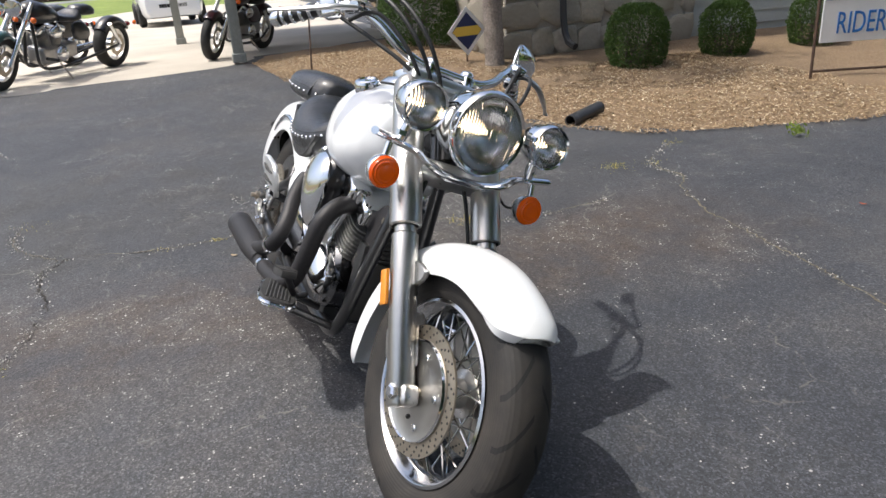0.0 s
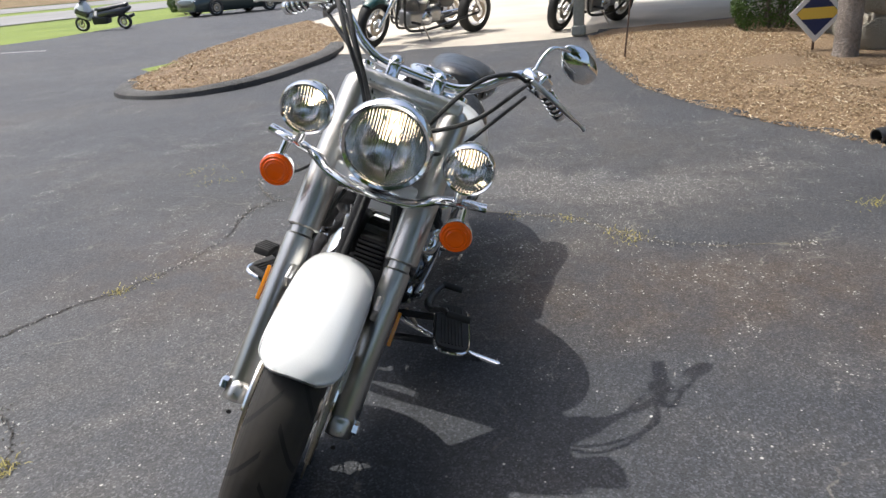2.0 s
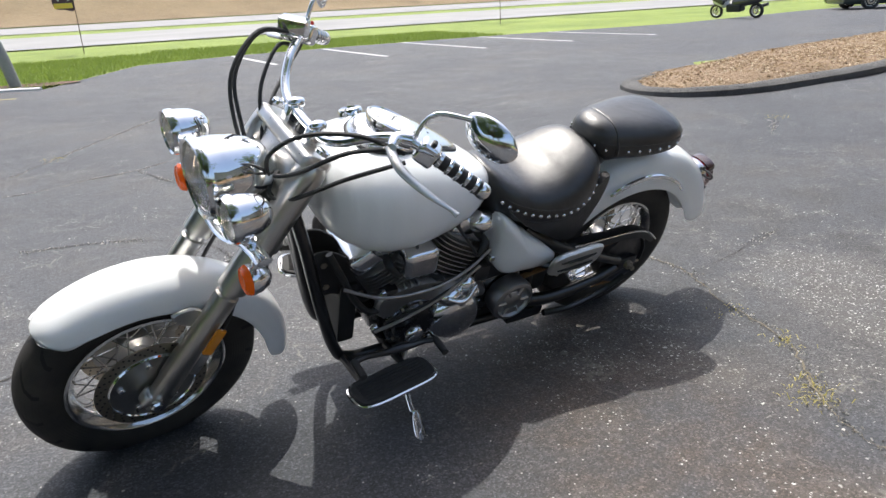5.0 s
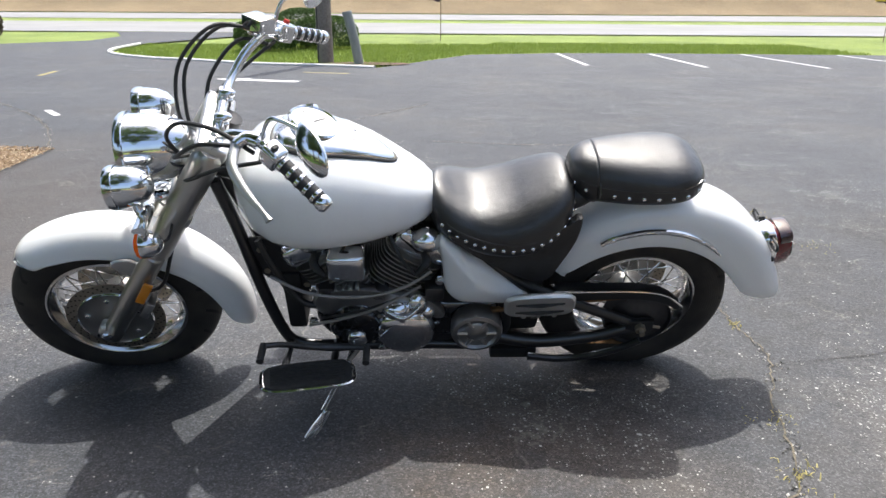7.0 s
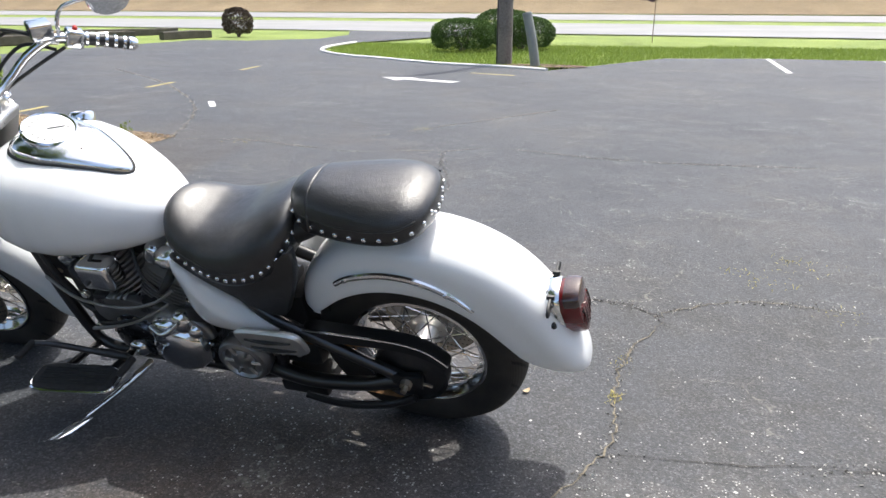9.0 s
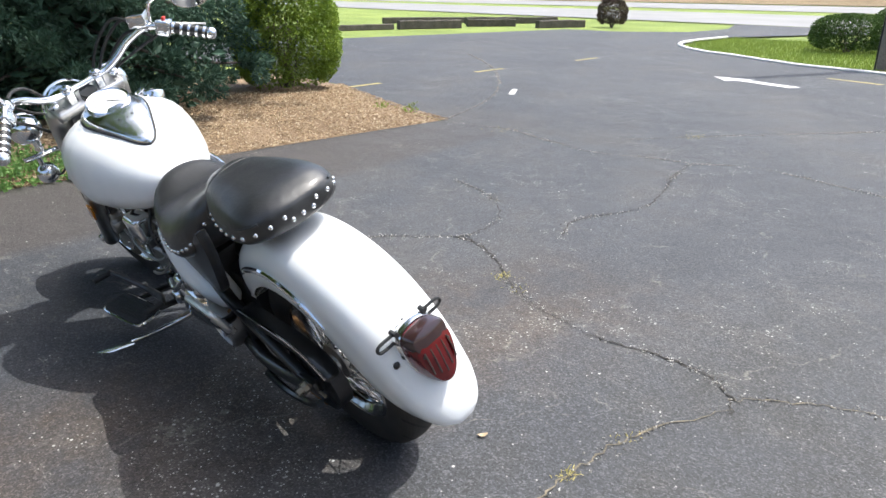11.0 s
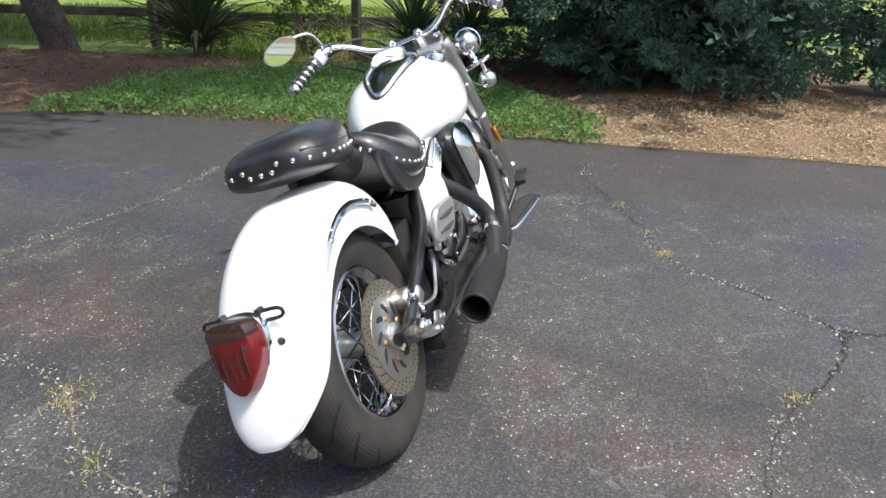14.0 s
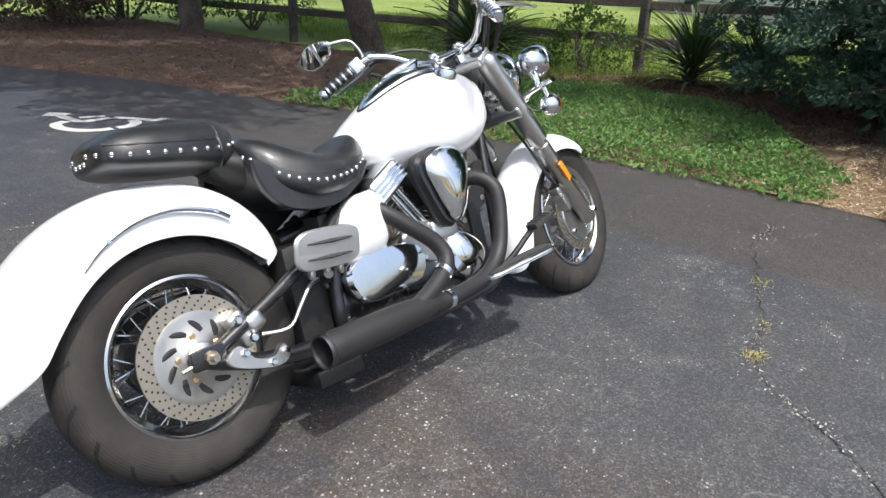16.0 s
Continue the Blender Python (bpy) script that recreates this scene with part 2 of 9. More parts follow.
_n.colour(_n.ramp(_n.island(), (0.0, (0.09, 0.085, 0.08)), (0.5, (0.25, 0.24, 0.22)), (1.0, (0.58, 0.56, 0.53))))
REDLEAF = grainy("dry_red_leaf", (0.22, 0.05, 0.03), (0.42, 0.13, 0.07), 20, 90, 0.8, 0.3, 0.002, 0.5)
TANLEAF = grainy("dry_tan_leaf", (0.32, 0.24, 0.14), (0.52, 0.42, 0.28), 20, 90, 0.8, 0.3, 0.002, 0.5)
TIMBER = grainy("weathered_timber", (0.035, 0.030, 0.027), (0.14, 0.12, 0.10), 4, 40, 0.9, 0.7, 0.01, 0.4)
POLEWOOD = grainy("pole_wood", (0.13, 0.11, 0.095), (0.31, 0.27, 0.23), 2, 30, 0.9, 0.7, 0.01, 0.4)
POSTPAINT = grainy("grey_post_paint", (0.20, 0.21, 0.19), (0.33, 0.34, 0.31), 3, 50, 0.7, 0.3, 0.004, 0.5)
SIDING = grainy("vinyl_siding", (0.33, 0.35, 0.33), (0.44, 0.46, 0.44), 1, 60, 0.6, 0.1, 0.002, 0.6)
STONE = material("field_stone", (0.4, 0.36, 0.3), 0.9)
_n = Net(STONE)
_n.colour(_n.mix(_n.noise(9, 5), _n.ramp(_n.random(), (0.0, (0.36, 0.33, 0.27)), (0.5, (0.50, 0.46, 0.38)), (1.0, (0.66, 0.58, 0.44))), (0.32, 0.29, 0.235)))
_n.bump(_n.noise(22, 5), 0.9, 0.03)
MORTAR = grainy("mortar", (0.34, 0.31, 0.26), (0.48, 0.45, 0.39), 3, 60, 0.95, 0.5, 0.005, 0.5)
SHINGLE = grainy("roof_shingle", (0.08, 0.075, 0.07), (0.17, 0.16, 0.15), 2, 40, 0.9, 0.6, 0.01, 0.5)
BLACKPIPE = material("black_plastic", (0.035, 0.036, 0.038), 0.45)
SIGNWHITE = grainy("sign_white", (0.72, 0.73, 0.73), (0.82, 0.82, 0.82), 2, 30, 0.5, 0.05, 0.001, 0.7)
SIGNBLUE = material("sign_blue", (0.03, 0.16, 0.48), 0.5)
SIGNNAVY = material("sign_navy", (0.02, 0.03, 0.10), 0.5)
SIGNYELLOW = material("sign_yellow", (0.75, 0.52, 0.08), 0.5)
RUST = grainy("rusty_steel", (0.045, 0.03, 0.025), (0.15, 0.09, 0.06), 8, 70, 0.8, 0.4, 0.003, 0.5)


def pearl():
    m = material("pearl_white_paint", (0.80, 0.81, 0.82), 0.32, Coat_Weight=0.8, Coat_Roughness=0.10, Coat_IOR=1.5)
    n = Net(m)
    n.colour(n.ramp(n.noise(420, 2), (0.3, (0.875, 0.89, 0.895)), (0.7, (0.915, 0.93, 0.935))))
    n.rough(n.ramp(n.noise(5), (0.3, 0.28), (0.7, 0.38)))
    return m


def leather():
    m = material("black_leather", (0.018, 0.018, 0.019), 0.42, Coat_Weight=0.5, Coat_Roughness=0.22)
    n = Net(m)
    n.colour(n.ramp(n.noise(14, 4), (0.3, (0.012, 0.012, 0.013)), (0.7, (0.027, 0.027, 0.028))))
    n.rough(n.ramp(n.noise(9, 5), (0.3, 0.30), (0.7, 0.42)))
    n.bump(n.math("ADD", n.voronoi(420, "Distance"), n.math("ADD", n.math("MULTIPLY", n.noise(22, 4), 2.2), n.math("MULTIPLY", n.noise(7, 5, 0.65), 7.0))), 0.34, 0.002)
    return m


def rubber(grooves):
    m = material("tyre_rubber", (0.022, 0.021, 0.021), 0.72)
    n = Net(m)
    dust = n.ramp(n.noise(7, 5), (0.33, (0.015, 0.0145, 0.014)), (0.72, (0.046, 0.039, 0.032)))
    sep = n.node("ShaderNodeSeparateXYZ")
    n.link(n.co, sep.inputs[0])
    angle = n.math("ARCTAN2", sep.outputs[2], sep.outputs[0])
    side = n.math("ABSOLUTE", sep.outputs[1])
    sweep = n.math("ADD", n.math("MULTIPLY", angle, grooves / 6.28318), n.math("MULTIPLY", side, 14.0))
    wobble = n.math("ADD", sweep, n.math("MULTIPLY", n.math("GREATER_THAN", sep.outputs[1], 0.0), 0.5))
    cut = n.math("LESS_THAN", n.math("FRACT", wobble), 0.13)
    reach = n.math("MULTIPLY", n.math("GREATER_THAN", side, 0.008), n.math("LESS_THAN", side, 0.066))
    rad = n.math("SQRT", n.math("ADD", n.math("MULTIPLY", sep.outputs[0], sep.outputs[0]), n.math("MULTIPLY", sep.outputs[2], sep.outputs[2])))
    cut = n.math("MULTIPLY", n.math("MULTIPLY", cut, reach), n.math("GREATER_THAN", rad, 0.272))
    n.colour(n.mix(cut, dust, (0.006, 0.006, 0.006)))
    ribs = n.math("MULTIPLY", n.math("SINE", n.math("MULTIPLY", rad, 900.0)), 0.04)
    n.bump(n.math("SUBTRACT", ribs, cut), 0.9, 0.004)
    return m


def metal(name, colour, rough, scratch=0.12, scale=60):
    m = material(name, colour, rough, 1.0)
    n = Net(m)
    n.rough(n.ramp(n.noise(scale, 4), (0.3, max(rough - scratch / 2, 0.02)), (0.7, rough + scratch)))
    n.colour(n.mix(n.ramp(n.noise(11, 5), (0.5, 0.0), (0.75, 0.35)), colour, tuple(c * 0.72 for c in colour)))
    return m


PEARL, LEATHER = pearl(), leather()
CHROME = metal("chrome", (0.86, 0.87, 0.88), 0.06, 0.05, 30)
# rims and spokes: chrome coloured darker to stand for shade inside the wheels
RIMCHROME = metal("shade_darkened_rim_chrome", (0.58, 0.58, 0.58), 0.11, 0.08, 30)
DISCALLOY = metal("dull_disc_carrier_alloy", (0.50, 0.485, 0.455), 0.36, 0.12, 60)
SATIN = metal("satin_chrome", (0.88, 0.885, 0.89), 0.14, 0.05, 30)
ALLOY = metal("brushed_alloy", (0.72, 0.705, 0.68), 0.32, 0.12, 90)
STEEL = metal("disc_steel", (0.46, 0.405, 0.325), 0.42, 0.12, 60)
FORKALLOY = metal("brushed_fork_alloy", (0.58, 0.565, 0.53), 0.31, 0.02, 700)
ENGINE = metal("engine_alloy", (0.42, 0.415, 0.41), 0.38, 0.2, 40)
DARKMETAL = metal("dark_engine_metal", (0.11, 0.11, 0.115), 0.42, 0.2, 40)
DARKGLOSS = metal("dark_polished_case", (0.14, 0.143, 0.15), 0.2, 0.12, 40)
FINMETAL = metal("cylinder_fin_metal", (0.45, 0.445, 0.43), 0.45, 0.2, 40)
BRASS = metal("brass_bolt", (0.62, 0.42, 0.22), 0.45, 0.1, 60)
BLACKPAINT = material("black_frame_paint", (0.012, 0.012, 0.013), 0.3, Coat_Weight=0.6, Coat_Roughness=0.1)
MATTEBLACK = grainy("matt_black_exhaust", (0.011, 0.010, 0.011), (0.026, 0.024, 0.025), 10, 130, 0.55, 0.3, 0.002, 0.5)
PLASTIC = grainy("black_plastic_parts", (0.012, 0.012, 0.012), (0.028, 0.028, 0.028), 12, 90, 0.5, 0.2, 0.002, 0.5)
PADRUBBER = grainy("board_rubber", (0.020, 0.020, 0.020), (0.045, 0.043, 0.041), 12, 60, 0.75, 0.4, 0.003, 0.5)
TYRE_FRONT, TYRE_REAR = rubber(17), rubber(18)
AMBER = material("amber_lens", (0.85, 0.14, 0.006), 0.22, Coat_Weight=1.0, Coat_Roughness=0.05)
AMBERLIT = material("lit_amber_lens", (0.52, 0.055, 0.001), 0.22, Coat_Weight=0.12, Coat_Roughness=0.05, Emission_Strength=0.07)
AMBERLIT.node_tree.nodes["Principled BSDF"].inputs["Specular IOR Level"].default_value = 0.25
AMBERLIT.node_tree.nodes["Principled BSDF"].inputs["Emission Color"].default_value = (1.0, 0.20, 0.008, 1)
YELLOWREFLECTOR = material("amber_reflector", (0.72, 0.26, 0.015), 0.25, Coat_Weight=1.0, Coat_Roughness=0.05)
RED = material("red_lens", (0.12, 0.0035, 0.005), 0.2, Coat_Weight=0.4, Coat_Roughness=0.05)
SMOKE = material("smoked_lens", (0.04, 0.018, 0.018), 0.2, Coat_Weight=1.0, Coat_Roughness=0.05)
GLASS = material("lens_glass", (1, 1, 1), 0.03, Transmission_Weight=1.0, IOR=1.15)
MIRROR = material("mirror_glass", (0.85, 0.87, 0.88), 0.015, 1.0)


def fluted(m, pitch, strength, distance):
    """Fine upright flutes, as pressed into lamp glass."""
    n = Net(m)
    at = n.node("ShaderNodeSeparateXYZ")
    n.link(n.co, at.inputs[0])
    n.bump(n.math("SINE", n.math("MULTIPLY", n.math("ADD", at.outputs[1], n.math("MULTIPLY", at.outputs[0], -0.4)), 6.28318 / pitch)), strength, distance)
    return m


fluted(GLASS, 0.0068, 0.9, 0.002)
REFLECTOR = metal("lamp_reflector", (0.80, 0.795, 0.785), 0.12, 0.05, 30)
BULB = material("glowing_bulb", (1, 0.8, 0.5), 0.4, Emission_Strength=5.0)
BULB.node_tree.nodes["Principled BSDF"].inputs["Emission Color"].default_value = (1.0, 0.78, 0.50, 1)
DIAL = grainy("dial_face", (0.66, 0.66, 0.65), (0.78, 0.78, 0.77), 5, 60, 0.4, 0.05, 0.001, 0.5)
BELT = grainy("drive_belt", (0.11, 0.055, 0.02), (0.26, 0.14, 0.055), 12, 70, 0.8, 0.4, 0.003, 0.5)
SILVERPAD = metal("board_alloy", (0.80, 0.80, 0.79), 0.45, 0.1, 60)
REDSWITCH = material("red_switch", (0.5, 0.03, 0.02), 0.45)


# ---- geometry helpers ----
def mesh_from(name, verts, faces, smooth=True, sharp=40):
    me = bpy.data.meshes.new(name)
    me.from_pydata([tuple(v) for v in verts], [], faces)
    if smooth:
        me.polygons.foreach_set("use_smooth", [True] * len(me.polygons))
        me.set_sharp_from_angle(angle=radians(sharp))
    me.update()
    return me


def joined(*pieces):
    verts, faces = [], []
    for v, f in pieces:
        k = len(verts)
        verts += [Vector(p) for p in v]
        faces += [[i + k for i in face] for face in f]
    return verts, faces


def moved(piece, m):
    v, f = piece
    return [m @ Vector(p) for p in v], f


def loft(rings, closed=True, caps=True):
    n = len(rings[0])
    verts = [Vector(p) for ring in rings for p in ring]
    faces = []
    for a in range(len(rings) - 1):
        for k in range(n if closed else n - 1):
            j = (k + 1) % n
            faces.append([a * n + k, a * n + j, (a + 1) * n + j, (a + 1) * n + k])
    if caps and closed:
        faces.append(list(range(n))[::-1])
        faces.append([(len(rings) - 1) * n + k for k in range(n)])
    return verts, faces


def curve_points(points, steps=6):
    """A Catmull-Rom line through the points."""
    p = [Vector(q) for q in points]
    if len(p) < 3:
        return p
    out = []
    for k in range(len(p) - 1):
        a, b, c, d = p[max(k - 1, 0)], p[k], p[k + 1], p[min(k + 2, len(p) - 1)]
        for s in range(steps):
            t = s / steps
            out.append(0.5 * (2 * b + (c - a) * t + (2 * a - 5 * b + 4 * c - d) * t * t + (3 * b - a - 3 * c + d) * t ** 3))
    return out + [p[-1]]


def tube(points, radius, seg=10, steps=6, flat=1.0, caps=True):
    """A round bar along a smooth line; radius: one number, or one for each given point; flat squeezes it along its second axis."""
    line = curve_points(points, steps)
    if isinstance(radius, (int, float)):
        radii = [radius] * len(line)
    else:
        radii = [float(r) for r in np.interp(np.linspace(0, len(points) - 1, len(line)), range(len(points)), radius)]
    rings, up = [], None
    for k, p in enumerate(line):
        way = (line[min(k + 1, len(line) - 1)] - line[max(k - 1, 0)]).normalized()
        if up is None:
            up = way.orthogonal().normalized() if abs(way.z) > 0.9 else Vector((0, 0, 1))
        side = way.cross(up)
        if side.length < 1e-6:
            side = way.orthogonal()
        side.normalize()
        up = side.cross(way).normalized()
        rings.append([p + radii[k] * (math.cos(a) * side + flat * math.sin(a) * up) for a in (2 * math.pi * i / seg for i in range(seg))])
    return loft(rings, True, caps)


def lathe(profile, seg=32, start=0.0, turn=2 * math.pi, axis="y"):
    """Turns rows of (radius, along) round the axis."""
    full = abs(turn - 2 * math.pi) < 1e-6
    count = seg if full else seg + 1
    verts, faces, n = [], [], len(profile)
    for k in range(count):
        a = start + turn * k / seg
        c, s = math.cos(a), math.sin(a)
        for r, h in profile:
            verts.append(Vector((r * c, h, r * s)) if axis == "y" else Vector((h, r * c, r * s)) if axis == "x" else Vector((r * c, r * s, h)))
    for k in range(seg):
        j = (k + 1) % count
        for i in range(n - 1):
            faces.append([k * n + i, k * n + i + 1, j * n + i + 1, j * n + i])
    return verts, faces


def box(sx, sy, sz, bevel=0.0, seg=2, at=(0, 0, 0)):
    bm = bmesh.new()
    bmesh.ops.create_cube(bm, size=1.0)
    bmesh.ops.scale(bm, vec=(sx, sy, sz), verts=bm.verts)
    if bevel:
        bmesh.ops.bevel(bm, geom=bm.edges[:], offset=bevel, segments=seg, affect="EDGES", profile=0.6)
    bmesh.ops.translate(bm, vec=at, verts=bm.verts)
    bm.verts.index_update()
    out = [v.co.copy() for v in bm.verts], [[v.index for v in f.verts] for f in bm.faces]
    bm.free()
    return out


def plate(outline, thick, bevel=0.004, bulge=0.0):
    """A flat piece with a rounded rim: outline in x and z, thickness along y, with a domed outer (+y) face if bulge is given."""
    n = len(outline)
    cx, cz = sum(p[0] for p in outline) / n, sum(p[1] for p in outline) / n

    def ring(k, y):
        return [Vector((cx + (x - cx) * k, y, cz + (z - cz) * k)) for x, z in outline]

    size = max(max(abs(x - cx), abs(z - cz)) for x, z in outline)
    k = 1 - bevel / size
    rings = [ring(k, 0), ring(1, bevel), ring(1, thick - bevel), ring(k, thick)]
    if bulge:
        rings += [ring(k * s, thick + bulge * (1 - s * s)) for s in (0.85, 0.65, 0.4, 0.15)]
    return loft(rings)


def rounded(points, steps=5):
    """A closed smooth outline through the points (2D)."""
    p = [Vector((x, 0, z)) for x, z in points]
    n, out = len(p), []
    for k in range(n):
        a, b, c, d = p[k - 1], p[k], p[(k + 1) % n], p[(k + 2) % n]
        for s in range(steps):
            t = s / steps
            q = 0.5 * (2 * b + (c - a) * t + (2 * a - 5 * b + 4 * c - d) * t * t + (3 * b - a - 3 * c + d) * t ** 3)
            out.append((q.x, q.z))
    return out


def ellipsoid(rx, ry, rz, at=(0, 0, 0), seg=20, rings=12):
    prof = [(math.cos(a), math.sin(a)) for a in (math.pi * (k / rings - 0.5) for k in range(rings + 1))]
    v, f = lathe(prof, seg, axis="x")
    return [Vector((p.x * rx + at[0], p.y * ry + at[1], p.z * rz + at[2])) for p in v], f


def along(piece, a, b):
    """Stands a piece made along +x between two places: its origin at a, its x axis towards b."""
    way = Vector(b) - Vector(a)
    return moved(piece, Matrix.Translation(a) @ way.to_track_quat("X", "Z").to_matrix().to_4x4())


def part(name, piece, mat, parent, label="", smooth=True, sharp=40, kind=""):
    """One mesh object under a thing or a part."""
    ob = new(name, mesh_from(name, *piece, smooth=smooth, sharp=sharp))
    ob.data.materials.append(mat)
    ob.parent = parent
    return tagged(ob, label=label, kind=kind)


def shared(name, me, parent, m=None):
    """One more object on a mesh that is already made."""
    ob = new(name, me)
    ob.parent = parent
    if m is not None:
        ob.matrix_basis = m
    return ob


def thing(name, m, label, category, group="", kind=""):
    ob = new(name)
    ob.empty_display_size = 0.1
    ob.matrix_world = m
    return tagged(ob, label, category, group, kind)


def single(name, piece, mat, label="", category="", m=None, group="", kind="", smooth=True, sharp=40):
    ob = new(name, mesh_from(name, *piece, smooth=smooth, sharp=sharp))
    ob.data.materials.append(mat)
    if m is not None:
        ob.matrix_world = m
    return tagged(ob, label, category, group, kind)


def smoothstep(t):
    t = min(max(t, 0.0), 1.0)
    return t * t * (3 - 2 * t)


def height(x, y):
    """The ground: level round the motorcycle, rising gently towards the shop, with a bank beyond the highway."""
    h = 0.21 * smoothstep((-2.4 - x) / 4.6) * smoothstep((y + 6.5) / 3.5)
    return h + 9.0 * smoothstep((-112 - y) / 30)


def sheet(name, outline, mat, lift, step, label, kind="structure", crown=0.0, rough=0.0, edge=0.0):
    """A piece of ground cut to an outline, laid on the ground's own shape; crown domes it towards the middle, rough makes it uneven."""
    xs, ys = [p[0] for p in outline], [p[1] for p in outline]
    bm = bmesh.new()
    face = bm.faces.new([bm.verts.new((x, y, 0)) for x, y in outline])
    bmesh.ops.triangulate(bm, faces=[face])
    for axis, lo, hi in (((1, 0, 0), min(xs), max(xs)), ((0, 1, 0), min(ys), max(ys))):
        k = math.ceil(lo / step) * step
        while k < hi:
            geom = bm.verts[:] + bm.edges[:] + bm.faces[:]
            bmesh.ops.bisect_plane(bm, geom=geom, plane_co=(k * axis[0], k * axis[1], 0), plane_no=axis, dist=1e-5)
            k += step
    rim = {v for e in bm.edges if e.is_boundary for v in e.verts}
    border = [Vector((x, y)) for x, y in outline]
    for v in bm.verts:
        x, y = v.co.x, v.co.y
        z = height(x, y) + lift
        if (crown or rough) and v not in rim:
            d = min((((Vector((x, y)) - a) - (b - a) * min(max((Vector((x, y)) - a).dot(b - a) / (b - a).length_squared, 0), 1)).length)
                    for a, b in zip(border, border[1:] + border[:1]))
            z += crown * smoothstep(d / 0.7) + rough * smoothstep(d / 0.2) * (noise.noise(Vector((x * 2.1, y * 2.1, 3))) + 0.5 * noise.noise(Vector((x * 7, y * 7, 1))))
        elif v in rim:
            z -= edge
        v.co.z = z
    bmesh.ops.recalc_face_normals(bm, faces=bm.faces)
    me = bpy.data.meshes.new(name)
    bm.to_mesh(me)
    bm.free()
    me.polygons.foreach_set("use_smooth", [True] * len(me.polygons))
    ob = new(name, me)
    me.materials.append(mat)
    return tagged(ob, label, "", "", kind)


def inside(x, y, outline):
    hit, n = False, len(outline)
    for k in range(n):
        (x1, y1), (x2, y2) = outline[k], outline[(k + 1) % n]
        if (y1 > y) != (y2 > y) and x < (x2 - x1) * (y - y1) / (y2 - y1) + x1:
            hit = not hit
    return hit


def numpy_mesh(name, verts, faces, mat, smooth=False):
    """verts (n, 3); faces (m, k) of one size k."""
    me = bpy.data.meshes.new(name)
    n, (m, k) = len(verts), faces.shape
    me.vertices.add(n)
    me.vertices.foreach_set("co", np.asarray(verts, np.float32).ravel())
    me.loops.add(m * k)
    me.loops.foreach_set("vertex_index", faces.astype(np.int32).ravel())
    me.polygons.add(m)
    me.polygons.foreach_set("loop_start", np.arange(0, m * k, k, dtype=np.int32))
    me.polygons.foreach_set("use_smooth", np.full(m, smooth))
    me.update(calc_edges=True)
    me.materials.append(mat)
    return me


def leaves(rng, centres, out, length, width, jitter=0.7, fold=0.25):
    """Pointed leaves at the centres, leaning along out (n, 3), each folded along its rib: 4 verts and 2 triangles a leaf."""
    n = len(centres)
    d = out + rng.normal(0, jitter, (n, 3))
    d /= np.linalg.norm(d, axis=1, keepdims=True) + 1e-9
    s = np.cross(d, rng.normal(0, 1, (n, 3)))
    s /= np.linalg.norm(s, axis=1, keepdims=True) + 1e-9
    u = np.cross(s, d)
    ln = length * rng.uniform(0.6, 1.3, (n, 1))
    w = width * rng.uniform(0.6, 1.3, (n, 1))
    a, b = centres - d * ln * 0.5, centres + d * ln * 0.5
    c = centres + s * w * 0.5 + u * w * fold
    e = centres - s * w * 0.5 + u * w * fold
    verts = np.stack([a, c, b, e], 1).reshape(-1, 3)
    k = np.arange(n)[:, None] * 4
    faces = np.concatenate([k + [0, 1, 2], k + [0, 2, 3]], 0)
    return verts, faces


def clumps(rng, centres, radii, per, squash=1.0):
    """Points round clump centres, denser towards each clump's skin, with the way out."""
    k = np.repeat(np.arange(len(centres)), per)
    d = rng.normal(0, 1, (len(k), 3))
    d /= np.linalg.norm(d, axis=1, keepdims=True)
    r = rng.uniform(0.25, 1.0, (len(k), 1)) ** 0.45
    p = centres[k] + d * r * radii[k][:, None] * np.array([1, 1, squash])
    return p, d


def chips(rng, places, length, width, thick):
    """Small wooden splinters lying about: each a bent strip of 6 verts."""
    n = len(places)
    a = rng.uniform(0, 2 * np.pi, n)
    tilt = rng.normal(0, 0.35, n)
    d = np.stack([np.cos(a) * np.cos(tilt), np.sin(a) * np.cos(tilt), np.sin(tilt)], 1)
    s = np.stack([-np.sin(a), np.cos(a), rng.normal(0, 0.35, n)], 1)
    ln, w = length * rng.uniform(0.4, 1.5, (n, 1)), width * rng.uniform(0.5, 1.4, (n, 1))
    up = np.array([0, 0, 1]) * thick * rng.uniform(0.3, 1.5, (n, 1))
    v = np.stack([places - d * ln - s * w, places - d * ln + s * w, places + d * ln + s * w, places + d * ln - s * w, places - d * ln * 0.8 + up, places + d * ln * 0.8 + up], 1)
    k = np.arange(n)[:, None] * 6
    f = np.concatenate([k + q for q in ([0, 4, 1], [3, 2, 5], [0, 3, 4], [3, 5, 4], [1, 4, 2], [4, 5, 2])], 0)
    return v.reshape(-1, 3), f


# ---- the ground ----
def ground():
    xs = sorted({*np.linspace(-400, -60, 9), *np.linspace(-60, 60, 31), *np.linspace(60, 400, 9)})
    ys = sorted({*np.linspace(-400, -160, 5), *np.linspace(-160, -100, 31), *np.linspace(-100, 60, 41), *np.linspace(60, 400, 7)})
    verts = [(x, y, height(x, y) - 0.05) for y in ys for x in xs]
    n = len(xs)
    faces = [[r * n + k, r * n + k + 1, (r + 1) * n + k + 1, (r + 1) * n + k] for r in range(len(ys) - 1) for k in range(n - 1)]
    single("ground", (verts, faces), GRASS, "mown green grass reaching to the horizon", kind="structure")


